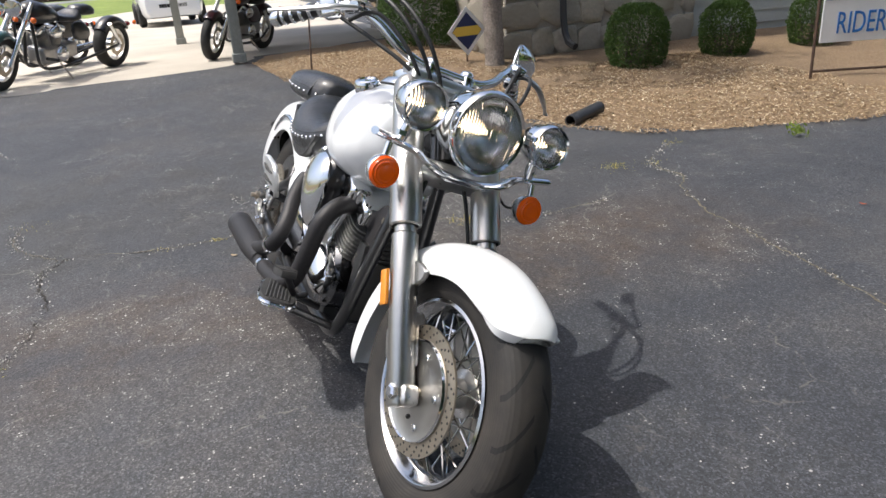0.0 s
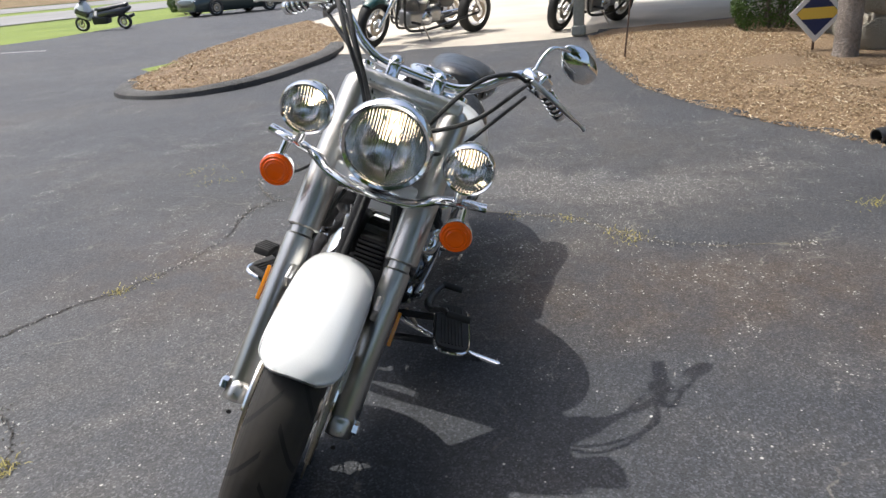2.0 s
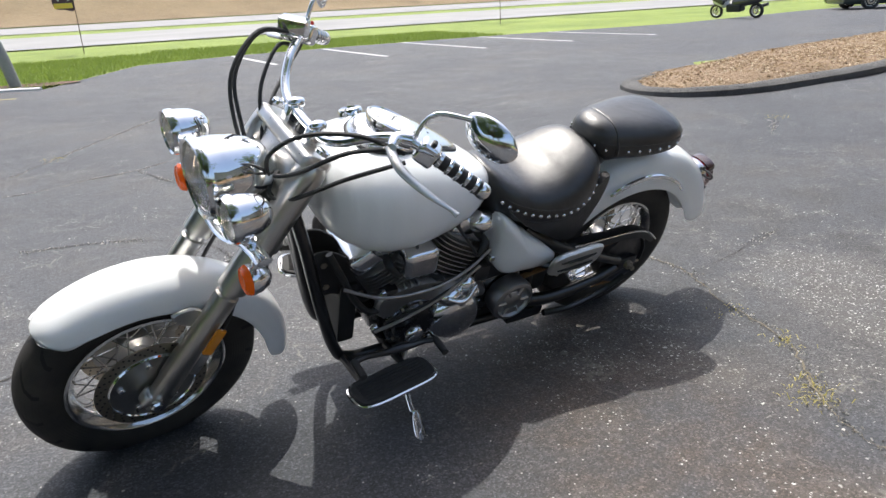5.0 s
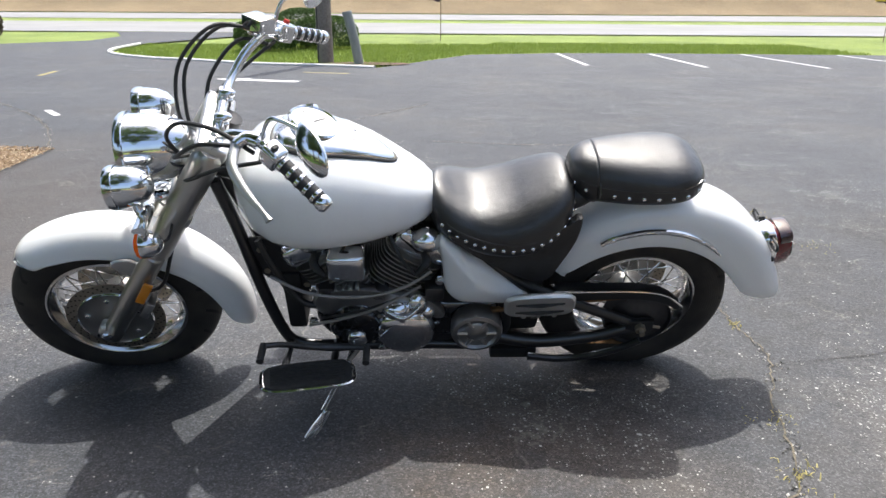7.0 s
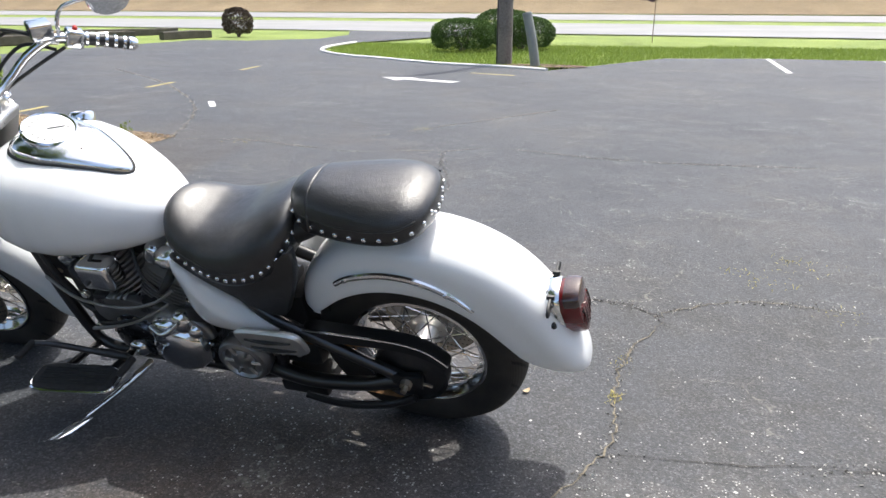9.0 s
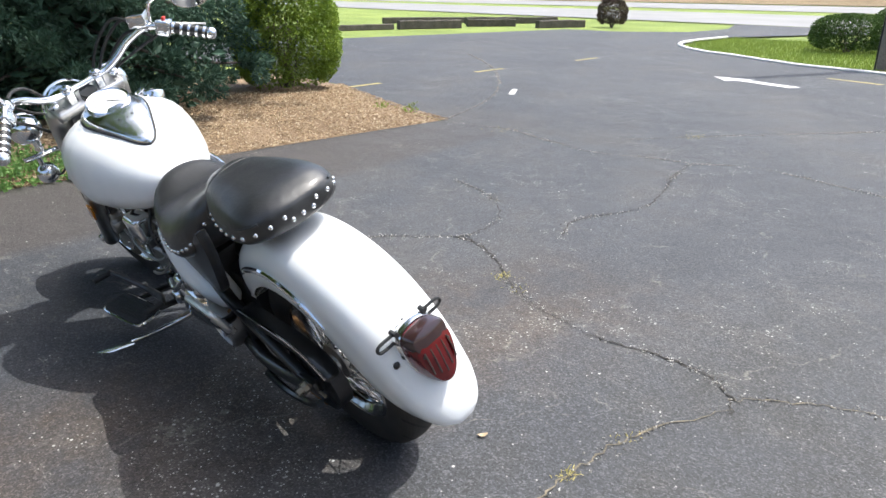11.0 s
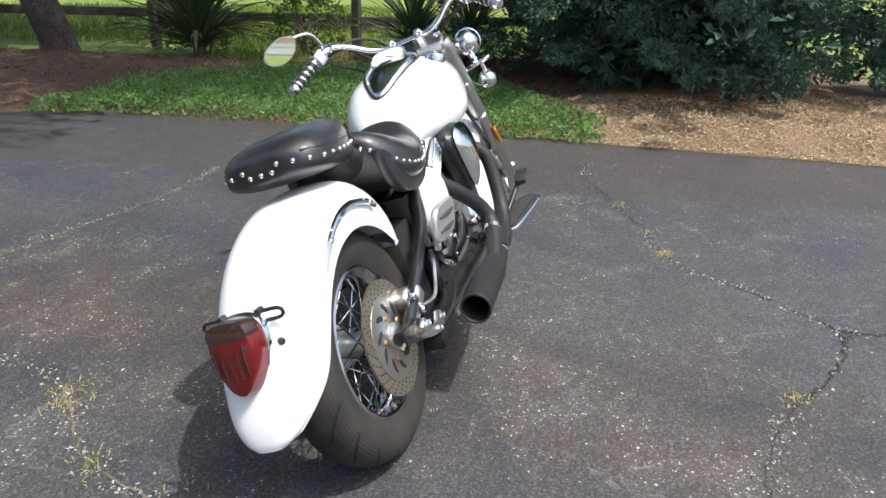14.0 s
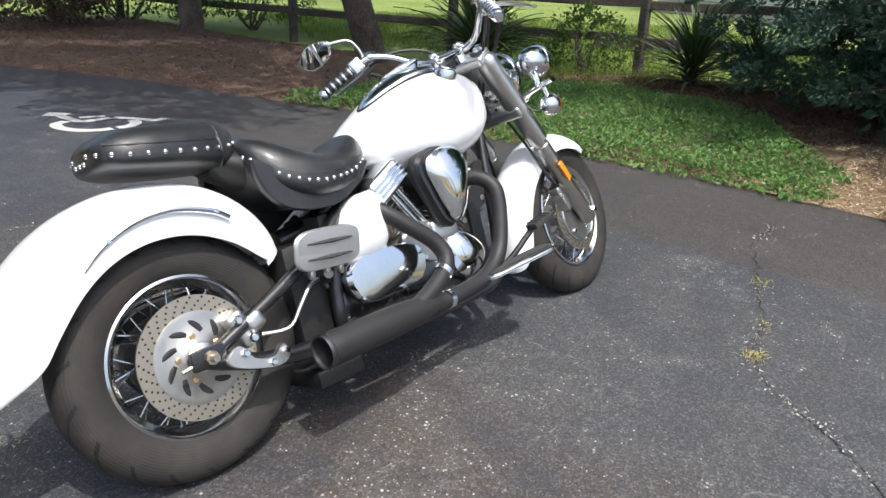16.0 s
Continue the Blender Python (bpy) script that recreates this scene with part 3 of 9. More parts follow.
LOT_EAST = [(0.2, 13.0), (0.43, 7.43), (1.39, 5.66), (1.96, 4.12), (2.26, 3.6), (2.58, 2.0), (2.70, 1.3), (2.90, 0.5), (2.99, -0.24), (3.17, -1.72), (3.38, -3.65)]
LOT = LOT_EAST + [(4.2, -3.75), (5.2, -3.95), (6.5, -4.3), (9, -4.2), (15.4, -4.0), (15.7, -9.7), (16.0, -14.0), (16.4, -19.8), (14.4, -20.2), (12.9, -22.5),
                  (13.5, -26), (16, -30.8), (6, -30.8), (9.3, -26), (10.2, -20.5), (9.6, -17.4), (8.6, -15.6), (7.2, -14.4), (6.1, -13.9), (4.3, -12.95), (2.7, -12.6), (1.7, -12.2),
                  (-0.17, -16.6), (-2.5, -17.5), (-5.8, -17.75), (-11, -17.6), (-17, -16.6), (-26, -18.5), (-40, -19), (-40, 13)]
BED_SHOP = [(-7.75, 0.25), (-6.6, 0.44), (-5.7, 0.55), (-4.4, 0.95), (-3.54, 1.5), (-2.75, 2.16), (-2.1, 2.6), (-1.85, 3.2), (-1.6, 4.0), (-1.2, 6.0), (-0.9, 12.5), (-6.2, 12.5), (-6.2, 3.1), (-9.6, 3.1), (-8.6, 0.55)]
BED_ISLAND = [(-5.0, -4.75), (-4.72, -4.25), (-4.75, -3.75), (-5.1, -3.35), (-5.7, -3.15), (-6.6, -3.1), (-7.5, -3.25), (-8.1, -3.4), (-12, -4.6), (-18.0, -8.3), (-15.0, -8.1), (-9.4, -6.9), (-6.0, -5.55)]
BED_EAST = [(2.92, 0.4), (2.99, -0.24), (3.17, -1.72), (3.38, -3.65), (4.2, -3.75), (5.2, -3.95), (6.5, -4.3), (8.2, -4.3), (8.4, -1.0), (7.6, 1.1), (4.6, 0.5)]
COVER_EAST = [(1.98, 4.10), (2.26, 3.6), (2.58, 2.0), (2.70, 1.3), (2.90, 0.45), (2.98, -0.15), (3.45, -0.25), (4.2, 0.4), (5.2, 1.1), (5.4, 2.0), (5.4, 3.0), (4.9, 3.5), (3.6, 4.2)]
LITTER_EAST = [(0.15, 13.0), (0.43, 7.43), (1.39, 5.66), (1.96, 4.12), (3.6, 4.1), (4.9, 3.4), (5.6, 4.2), (4.9, 6.5), (4.4, 8.6), (4.0, 13.0)]
BORDER_EAST = [(4.6, 0.5), (7.6, 1.1), (7.3, 2.6), (6.6, 3.7), (5.6, 4.3), (4.8, 3.4), (5.4, 2.6)]

ground()
sheet("asphalt_lot", LOT, ASPHALT, 0.0, 2.0, "worn grey asphalt parking lot with pale aggregate")
sheet("mulch_bed_1", BED_SHOP, MULCH, 0.012, 0.25, "bark mulch bed in front of the shop wall", crown=0.06, rough=0.03, edge=0.03)
sheet("mulch_bed_2", BED_ISLAND, MULCH, 0.05, 0.35, "tan mulch island held by a low dark kerb", crown=0.06, rough=0.03, edge=0.05)
sheet("mulch_bed_3", BED_EAST, MULCH, 0.012, 0.2, "tan mulch bed under the conifer and hedge", crown=0.05, rough=0.03, edge=0.03)
sheet("leaf_litter_bed", LITTER_EAST, LITTER, 0.012, 0.3, "shaded brown leaf litter under the trees", crown=0.05, rough=0.03, edge=0.03)
sheet("planting_bed", COVER_EAST, LITTER, 0.010, 0.3, "dark soil under green creeping ground cover", crown=0.04, rough=0.02, edge=0.03)
# dark colour here stands for tree shade on the soil and grass
sheet("shaded_border", BORDER_EAST, LITTER, 0.008, 0.3, "soil border along the rail fence, coloured dark for shade", crown=0.04, rough=0.02, edge=0.03)
sheet("concrete_apron", [(-8.25, -3.5), (-7.1, -3.0), (-6.95, -2.3), (-7.35, -1.2), (-7.75, 0.2), (-8.6, 0.6), (-9.7, 3.1), (-45, 6), (-45, -13.5), (-18.2, -8.4), (-12, -4.7)], CONCRETE, 0.03, 1.0, "sunlit tan concrete apron before the shop", edge=0.045)
sheet("road_near", [(-400, -29.6), (400, -32.5), (400, -52), (-400, -49.5)], ROAD, 0.0, 50, "pale near carriageway of the highway")
sheet("road_far", [(-400, -62), (400, -64), (400, -104), (-400, -102)], ROAD, 0.0, 50, "pale far carriageway of the highway")
sheet("dirt_bank", [(-400, -108), (400, -110), (400, -260), (-400, -260)], DIRT, 0.06, 6.0, "brown dry grass bank beyond the highway")


def kerb(name, line, width, high, mat, label):
    """A raised kerb with a rounded top along a line."""
    pts = curve_points([(x, y, 0) for x, y in line], 9)
    rings = []
    for k, p in enumerate(pts):
        way = (pts[min(k + 1, len(pts) - 1)] - pts[max(k - 1, 0)]).normalized()
        side = Vector((-way.y, way.x, 0))
        z = height(p.x, p.y)
        wob = 1 + 0.08 * noise.noise(p * 1.7) + 0.10 * noise.noise(p * 7.3)
        rings.append([p + side * (s * width * wob) + Vector((0, 0, z + h * high * wob)) for s, h in ((-0.5, -0.3), (-0.48, 0.55), (-0.3, 0.92), (0, 1.0), (0.3, 0.92), (0.48, 0.55), (0.5, -0.3))])
    single(name, loft(rings, True, True), mat, label, "kerb", kind="structure")


kerb("kerb_1", [(-5.75, -5.3), (-5.1, -4.9), (-4.72, -4.35), (-4.70, -3.80), (-5.05, -3.35), (-5.65, -3.12), (-6.55, -3.05), (-7.45, -3.22), (-8.15, -3.45)], 0.25, 0.07, RUBBER_KERB, "low dark asphalt kerb round the mulch island")
kerb("kerb_2", [(10.25, -20.5), (9.65, -17.5), (8.7, -15.7), (7.25, -14.45), (6.1, -13.92), (4.3, -12.97), (2.7, -12.62), (1.7, -12.25)], 0.10, 0.05, KERB, "pale concrete kerb round the grass island")


def strip(name, line, width, mat, label, lift=0.004, kind="structure"):
    """Thin paint or dirt along a line on the ground."""
    pts = [Vector((x, y, 0)) for x, y in line]
    verts, faces = [], []
    for k, p in enumerate(pts):
        way = (pts[min(k + 1, len(pts) - 1)] - pts[max(k - 1, 0)]).normalized()
        side = Vector((-way.y, way.x, 0))
        w = width[k] if isinstance(width, list) else width
        for s in (-0.5, 0.5):
            q = p + side * w * s
            verts.append((q.x, q.y, height(q.x, q.y) + lift))
        if k:
            faces.append([2 * k - 2, 2 * k - 1, 2 * k + 1, 2 * k])
    return single(name, (verts, faces), mat, label, "", kind=kind, smooth=False)


for k, (a, b) in enumerate([((-2.5, -17.35), (-2.71, -13.4)), ((-4.97, -17.45), (-5.14, -13.1)), ((-7.42, -17.6), (-7.66, -13.08)), ((-9.9, -17.5), (-10.1, -13.0)), ((-12.3, -17.3), (-12.6, -12.8))]):
    strip("parking_line", [a, b], 0.11, PAINTLINE, "worn white parking stall line on asphalt")
for a, b in [((6.2, -4.15), (6.35, -4.85)), ((6.75, -7.0), (6.92, -7.8)), ((7.3, -10.1), (7.5, -11.0))]:
    strip("stall_line", [a, b], 0.09, YELLOWLINE, "faded yellow parking stall line on asphalt")
strip("painted_dash", [(4.4, -5.6), (4.75, -6.0)], 0.08, PAINTLINE, "worn white dash painted on asphalt")
strip("painted_dash", [(2.9, -11.2), (2.0, -11.0)], 0.1, YELLOWLINE, "faded yellow line on asphalt")


def arrow():
    """The painted direction arrow near the exit."""
    out = [(0, 0.0), (0.55, 0.32), (0.55, 0.12), (1.55, 0.12), (1.55, -0.12), (0.55, -0.12), (0.55, -0.32)]
    a = radians(167)
    verts = [(4.1 + x * math.cos(a) - y * math.sin(a), -9.85 + x * math.sin(a) + y * math.cos(a), 0.004) for x, y in out]
    single("road_arrow", (verts, [[0, 1, 6], [1, 2, 5, 6], [2, 3, 4, 5]]), PAINTLINE, "white arrow painted on the asphalt", "road marking", kind="structure", smooth=False)


arrow()


def access_symbol():
    """The white wheelchair sign painted on the lot, made of thick strokes."""
    sym = thing("access_symbol", Matrix.Translation((0.30, 4.10, 0.004)), "white wheelchair symbol painted on the asphalt", "road marking", kind="structure")

    def stroke(line, w):
        pts = [Vector((x, y, 0)) for x, y in line]
        verts, faces = [], []
        for k, p in enumerate(pts):
            way = (pts[min(k + 1, len(pts) - 1)] - pts[max(k - 1, 0)]).normalized()
            s = Vector((-way.y, way.x, 0)) * w / 2
            verts += [p - s, p + s]
            if k:
                faces.append([2 * k - 2, 2 * k - 1, 2 * k + 1, 2 * k])
        return verts, faces

    def laid(line, w):
        return stroke([(p.x, p.y) for p in curve_points([(x - 0.30, y - 4.10, 0) for x, y in line], 5)], w)

    part("head_stroke", laid([(0.10, 4.54), (0.16, 4.49), (0.22, 4.42)], 0.13), PAINTLINE, sym, smooth=False)
    part("body_stroke", laid([(0.17, 4.43), (0.20, 4.25), (0.24, 4.14), (0.34, 4.14), (0.46, 4.16)], 0.075), PAINTLINE, sym, smooth=False)
    part("arm_stroke", laid([(0.27, 4.285), (0.36, 4.265), (0.45, 4.24)], 0.06), PAINTLINE, sym, smooth=False)
    part("leg_stroke", laid([(0.485, 4.165), (0.56, 4.09), (0.64, 4.00), (0.71, 3.91), (0.80, 3.94)], 0.07), PAINTLINE, sym, smooth=False)
    part("wheel_stroke", laid([(0.15, 4.20), (0.06, 4.13), (0.05, 3.99), (0.12, 3.86), (0.24, 3.79), (0.345, 3.79)], 0.085), PAINTLINE, sym, smooth=False)
    part("wheel_stroke", laid([(0.385, 3.80), (0.48, 3.81), (0.56, 3.90), (0.57, 3.99)], 0.085), PAINTLINE, sym, smooth=False)


access_symbol()

# cracks in the asphalt, some filled with sand, with tufts of dry grass
CRACKS = [
    ([(2.40, -0.23), (2.05, -0.27), (1.82, -0.38), (1.57, -0.51), (1.21, -0.69), (0.92, -0.79), (0.77, -0.91), (0.66, -1.11), (0.53, -1.29), (0.40, -1.43), (0.24, -1.43), (0.0, -1.34), (-0.14, -1.25), (-0.30, -1.18), (-0.50, -1.12), (-0.83, -1.10), (-0.97, -1.15), (-1.19, -1.19), (-1.35, -1.13), (-1.42, -1.02)], 0.016, 0),
    ([(-1.40, -1.05), (-1.30, -0.67), (-1.31, -0.41), (-1.33, -0.10), (-1.22, 0.2), (-1.15, 0.55), (-0.95, 0.83), (-0.86, 1.0), (-0.85, 1.25), (-0.9, 1.6)], 0.015, 1),
    ([(-1.37, -1.1), (-1.56, -1.30), (-1.8, -1.42), (-2.3, -1.45), (-2.74, -1.53), (-3.4, -1.54), (-4.4, -2.2)], 0.010, 1),
    ([(-1.78, 2.62), (-1.39, 2.2), (-1.06, 2.18), (-0.85, 2.04), (-0.48, 1.91), (-0.30, 1.90), (0.05, 1.86), (0.30, 1.84), (0.63, 1.80), (1.1, 1.84), (1.7, 1.95), (2.3, 1.8)], 0.018, 1),
    ([(-3.5, -0.15), (-2.95, -0.40), (-2.2, -0.3), (-1.31, -0.06)], 0.009, 0),
    ([(3.33, -3.62), (2.58, -3.84), (1.9, -3.75), (1.42, -3.71), (0.98, -3.93), (0.68, -4.02), (0.2, -4.3), (-1.0, -4.2), (-3.0, -4.6)], 0.013, 1),
    ([(0.68, -4.02), (0.51, -3.51), (0.30, -3.1), (0.16, -2.66), (0.24, -2.2), (0.1, -1.9)], 0.014, 0),
    ([(0.40, -1.43), (0.43, -1.62), (0.55, -1.85), (0.9, -2.1), (1.4, -2.2)], 0.012, 0),
    ([(3.33, -3.6), (4.2, -5.0), (5.4, -6.3), (7.5, -8.0), (10.0, -9.5)], 0.025, 1),
    ([(0.3, -6.9), (1.1, -5.4), (1.3, -5.0), (1.6, -4.4)], 0.02, 1),
]
_rng = random.Random(5)
for line, width, sandy in CRACKS:
    pts = curve_points([(x, y, 0) for x, y in line], 12)
    jag = [(p.x + _rng.uniform(-1, 1) * 0.012, p.y + _rng.uniform(-1, 1) * 0.012) for p in pts]
    wide = [width * (0.62 if sandy else 0.60) * max(0.2, 0.62 + 0.9 * noise.noise(p * 3.1) + _rng.uniform(-0.3, 0.35)) for p in pts]
    strip("pavement_crack", jag, wide, SANDCRACK if sandy else CRACK, "jagged crack in the asphalt filled with dirt", 0.0035)


def crack_crumbs():
    """Pale grit that has broken out of the cracks' edges."""
    rng = np.random.default_rng(77)
    spots = []
    for line, width, sandy in CRACKS:
        pts = curve_points([(x, y, 0) for x, y in line], 12)
        for a, b in zip(pts, pts[1:]):
            dense = max(0.0, 0.45 + 1.3 * noise.noise((a + b) * 1.9))
            for _ in range(int((b - a).length * 300 * dense)):
                p = a.lerp(b, rng.uniform())
                spots.append((p.x + rng.normal(0, 0.020), p.y + rng.normal(0, 0.020)))
    xy = np.array(spots)
    v, f = chips(rng, on_ground(xy, 0.002), 0.0038, 0.0026, 0.003)
    tagged(new("crack_grit", numpy_mesh("crack_grit", v, f, GRIT)), "pale loose grit along the cracks in the asphalt", "grit", kind="stuff")


def tuft(x, y, size, blades, seed, spread=1.0):
    rng = np.random.default_rng(seed)
    n = blades
    base = np.stack([x + rng.normal(0, 0.028 * spread, n), y + rng.normal(0, 0.028 * spread, n), np.full(n, height(x, y) - 0.004)], 1)
    d = np.stack([rng.normal(0, 1, n), rng.normal(0, 1, n), rng.uniform(0.15, 1.1, n)], 1)
    d /= np.linalg.norm(d, axis=1, keepdims=True)
    ln = size * rng.uniform(0.4, 1.3, (n, 1))
    s = np.stack([-d[:, 1], d[:, 0], np.zeros(n)], 1) * 0.0022
    mid = base + d * ln * 0.6 + [0, 0, 0.004]
    tip = base + d * ln * [1, 1, 0.75]
    v = np.stack([base - s, base + s, mid + s * 0.8, mid - s * 0.8, tip], 1).reshape(-1, 3)
    k = np.arange(n)[:, None] * 5
    f = np.concatenate([k + [0, 1, 2], k + [0, 2, 3], k + [3, 2, 4]], 0)
    ob = new("grass_tuft", numpy_mesh("grass_tuft", v, f, DRY))
    tagged(ob, "small tuft of dry yellow grass in a crack", "grass tuft", "tufts in the cracks", "stuff")


for k, (x, y, size, blades, spread) in enumerate([
        (0.92, -0.79, 0.055, 90, 1.0), (1.19, -0.70, 0.04, 45, 0.8), (1.57, -0.51, 0.075, 50, 1.2), (-0.14, -1.24, 0.055, 60, 1.2), (-0.3, -1.2, 0.035, 30, 1.5),
        (-0.90, 0.85, 0.055, 80, 1.8), (-0.97, 0.80, 0.06, 60, 1.8), (-1.15, 0.55, 0.05, 60, 1.5), (-1.2, 0.28, 0.04, 40, 1.5), (-1.31, -0.40, 0.05, 40, 0.9), (-1.30, -0.67, 0.035, 24, 1.2),
        (-3.49, -0.18, 0.04, 80, 3.0), (-2.95, -0.42, 0.035, 50, 2.6), (-3.71, 0.18, 0.035, 60, 3.6), (-3.45, -1.5, 0.04, 60, 3.6), (-2.1, -1.4, 0.035, 60, 3.2), (-4.4, -2.2, 0.05, 80, 3.2),
        (-1.43, 1.96, 0.075, 90, 2.5), (-1.4, 2.2, 0.05, 40, 2.0), (-1.75, 2.6, 0.06, 40, 2.0), (1.3, -5.0, 0.06, 60, 3.0), (2.6, -3.85, 0.05, 60, 4.0), (-1.75, -1.75, 0.06, 70, 4.0), (-2.0, -2.0, 0.06, 60, 4.0)]):
    tuft(x, y, size * 0.6, int(blades * 0.7), 100 + k, spread * 0.75)


def weed(x, y, seed):
    rng = np.random.default_rng(seed)
    p = np.array([x, y, height(x, y) + 0.05]) + rng.normal(0, 1, (60, 3)) * [0.035, 0.035, 0.03]
    v, f = leaves(rng, p, np.tile([0, 0, 0.6], (60, 1)), 0.035, 0.018)
    tagged(new("weed", numpy_mesh("weed", v, f, BLADE)), "small green weed at the edge of the mulch", "weed", kind="stuff")


weed(-1.42, 3.36, 7)


def fallen_leaf(x, y, turn, mat, label):
    """One dry curled leaf lying on the asphalt."""
    rows = []
    for k in range(7):
        t = k / 6
        w = 0.009 * math.sin(math.pi * min(t + 0.06, 1.0)) ** 0.7
        lift = 0.003 + 0.005 * (2 * t - 1) ** 2
        rows.append([Vector((0.034 * (t - 0.5), -w, lift + 0.003)), Vector((0.034 * (t - 0.5), 0, lift)), Vector((0.034 * (t - 0.5), w, lift + 0.0035)), Vector((0.034 * (t - 0.5), 0, lift + 0.001))])
    single("fallen_leaf", loft(rows), mat, label, "leaf", Matrix.Translation((x, y, 0)) @ Matrix.Rotation(turn, 4, "Z"), "fallen leaves")


fallen_leaf(-0.21, 2.59, 0.4, REDLEAF, "small dry reddish leaf lying on the asphalt")
fallen_leaf(-1.03, -0.33, 1.1, TANLEAF, "small pale tan leaf lying on the asphalt")
weed(3.9, -3.62, 8)
weed(4.15, -3.4, 9)


# ---- mulch chips, ground cover, grass ----
def scatter(outline, count, seed):
    rng = np.random.default_rng(seed)
    xs, ys = [p[0] for p in outline], [p[1] for p in outline]
    out = []
    while len(out) < count:
        x, y = rng.uniform(min(xs), max(xs)), rng.uniform(min(ys), max(ys))
        if inside(x, y, outline):
            out.append((x, y))
    return rng, np.array(out)


def on_ground(xy, lift):
    return np.column_stack([xy, [height(x, y) + lift for x, y in xy]])


crack_crumbs()


def depth_in(xy, outline):
    """How far each place lies from the outline."""
    best = np.full(len(xy), 1e9)
    for (x1, y1), (x2, y2) in zip(outline, outline[1:] + outline[:1]):
        d = np.array([x2 - x1, y2 - y1])
        t = np.clip(((xy - [x1, y1]) @ d) / (d @ d), 0, 1)[:, None]
        best = np.minimum(best, np.linalg.norm(xy - ([x1, y1] + t * d), axis=1))
    return best


def chip_cover(name, outline, count, seed, lift, length, label, crown=0.06, mat=CHIP):
    rng, xy = scatter(outline, count, seed)
    p = on_ground(xy, lift + 0.006)
    t = np.clip(depth_in(xy, outline) / 0.7, 0, 1)
    p[:, 2] += crown * t * t * (3 - 2 * t)
    v, f = chips(rng, p, length, length * 0.28, length * 0.25)
    tagged(new(name, numpy_mesh(name, v, f, mat)), label, "mulch", kind="stuff")


chip_cover("mulch_chips", [(-7.7, 0.3), (-5.7, 0.5), (-4.4, 0.9), (-3.54, 1.42), (-2.75, 2.08), (-2.05, 2.55), (-1.8, 3.2), (-1.55, 4.0), (-1.35, 5.6), (-5.1, 5.6), (-5.1, 3.1), (-8.6, 3.0)], 56000, 11, 0.012, 0.012, "loose tan bark chips on the bed by the shop")
chip_cover("mulch_chips", BED_ISLAND, 14000, 12, 0.05, 0.02, "loose tan bark chips on the kerbed island")
chip_cover("mulch_chips", [(2.88, 0.4), (2.95, -0.24), (3.13, -1.72), (3.33, -3.7), (4.2, -3.8), (5.2, -4.0), (6.5, -4.3), (6.6, -2.0), (5.0, 0.4)], 36000, 13, 0.012, 0.012, "loose tan bark chips under the conifer")
# brown litter whose darker colour also paints shade over the ground by the conifer
chip_cover("soil_litter", BORDER_EAST, 7000, 15, 0.008, 0.018, "brown leaves and twigs along the rail fence", 0.04, BROWNCHIP)
chip_cover("soil_litter", [(4.3, 0.35), (5.0, -0.4), (6.6, 0.2), (7.4, 1.1), (6.0, 1.6), (5.2, 1.1)], 6000, 16, 0.012, 0.018, "brown litter, darker than the mulch to deepen the conifer's shade", 0.05, BROWNCHIP)
chip_cover("mulch_chips", LITTER_EAST, 8000, 14, 0.012, 0.018, "brown twigs and leaves on the shaded bed", mat=BROWNCHIP)


def ground_cover():
    rng, xy = scatter(COVER_EAST, 27000, 21)
    hump = np.array([0.5 + 0.5 * noise.noise(Vector((x * 1.4, y * 1.4, 9))) for x, y in xy])
    p = on_ground(xy, 0.03) + np.column_stack([np.zeros((len(xy), 2)), rng.uniform(0.01, 0.10, len(xy)) * (0.4 + hump)])
    v, f = leaves(rng, p, np.tile([0, 0, 0.45], (len(p), 1)), 0.036, 0.021, 0.8)
    tagged(new("ground_cover", numpy_mesh("ground_cover", v, f, COVER)), "low creeping green ground cover along the lot edge", "ground cover", kind="stuff")
    rim = []
    for a, b in zip(COVER_EAST[:6], COVER_EAST[1:7]):
        for _ in range(150):
            t = rng.uniform()
            rim.append((a[0] + (b[0] - a[0]) * t + rng.normal(0, 0.05), a[1] + (b[1] - a[1]) * t + rng.normal(0, 0.05)))
    v, f = leaves(rng, on_ground(np.array(rim), 0.03), np.tile([0, 0, 0.3], (len(rim), 1)), 0.045, 0.026, 0.8)
    tagged(new("ground_cover_edge", numpy_mesh("ground_cover_edge", v, f, COVER)), "runners of ground cover creeping over the asphalt", "ground cover", kind="stuff")


ground_cover()


def grass_blades(name, outline, count, seed, size, label, width=0.006):
    rng, xy = scatter(outline, count, seed)
    n = count
    base = on_ground(xy, -0.03)
    d = np.stack([rng.normal(0, 0.4, n), rng.normal(0, 0.4, n), np.ones(n)], 1)
    ln = size * rng.uniform(0.5, 1.3, (n, 1))
    a = rng.uniform(0, 6.283, n)
    s = np.stack([np.cos(a), np.sin(a), np.zeros(n)], 1) * width
    v = np.stack([base - s, base + s, base + d * ln], 1).reshape(-1, 3)
    tagged(new(name, numpy_mesh(name, v, np.arange(3 * n).reshape(-1, 3), BLADE)), label, "grass", kind="stuff")


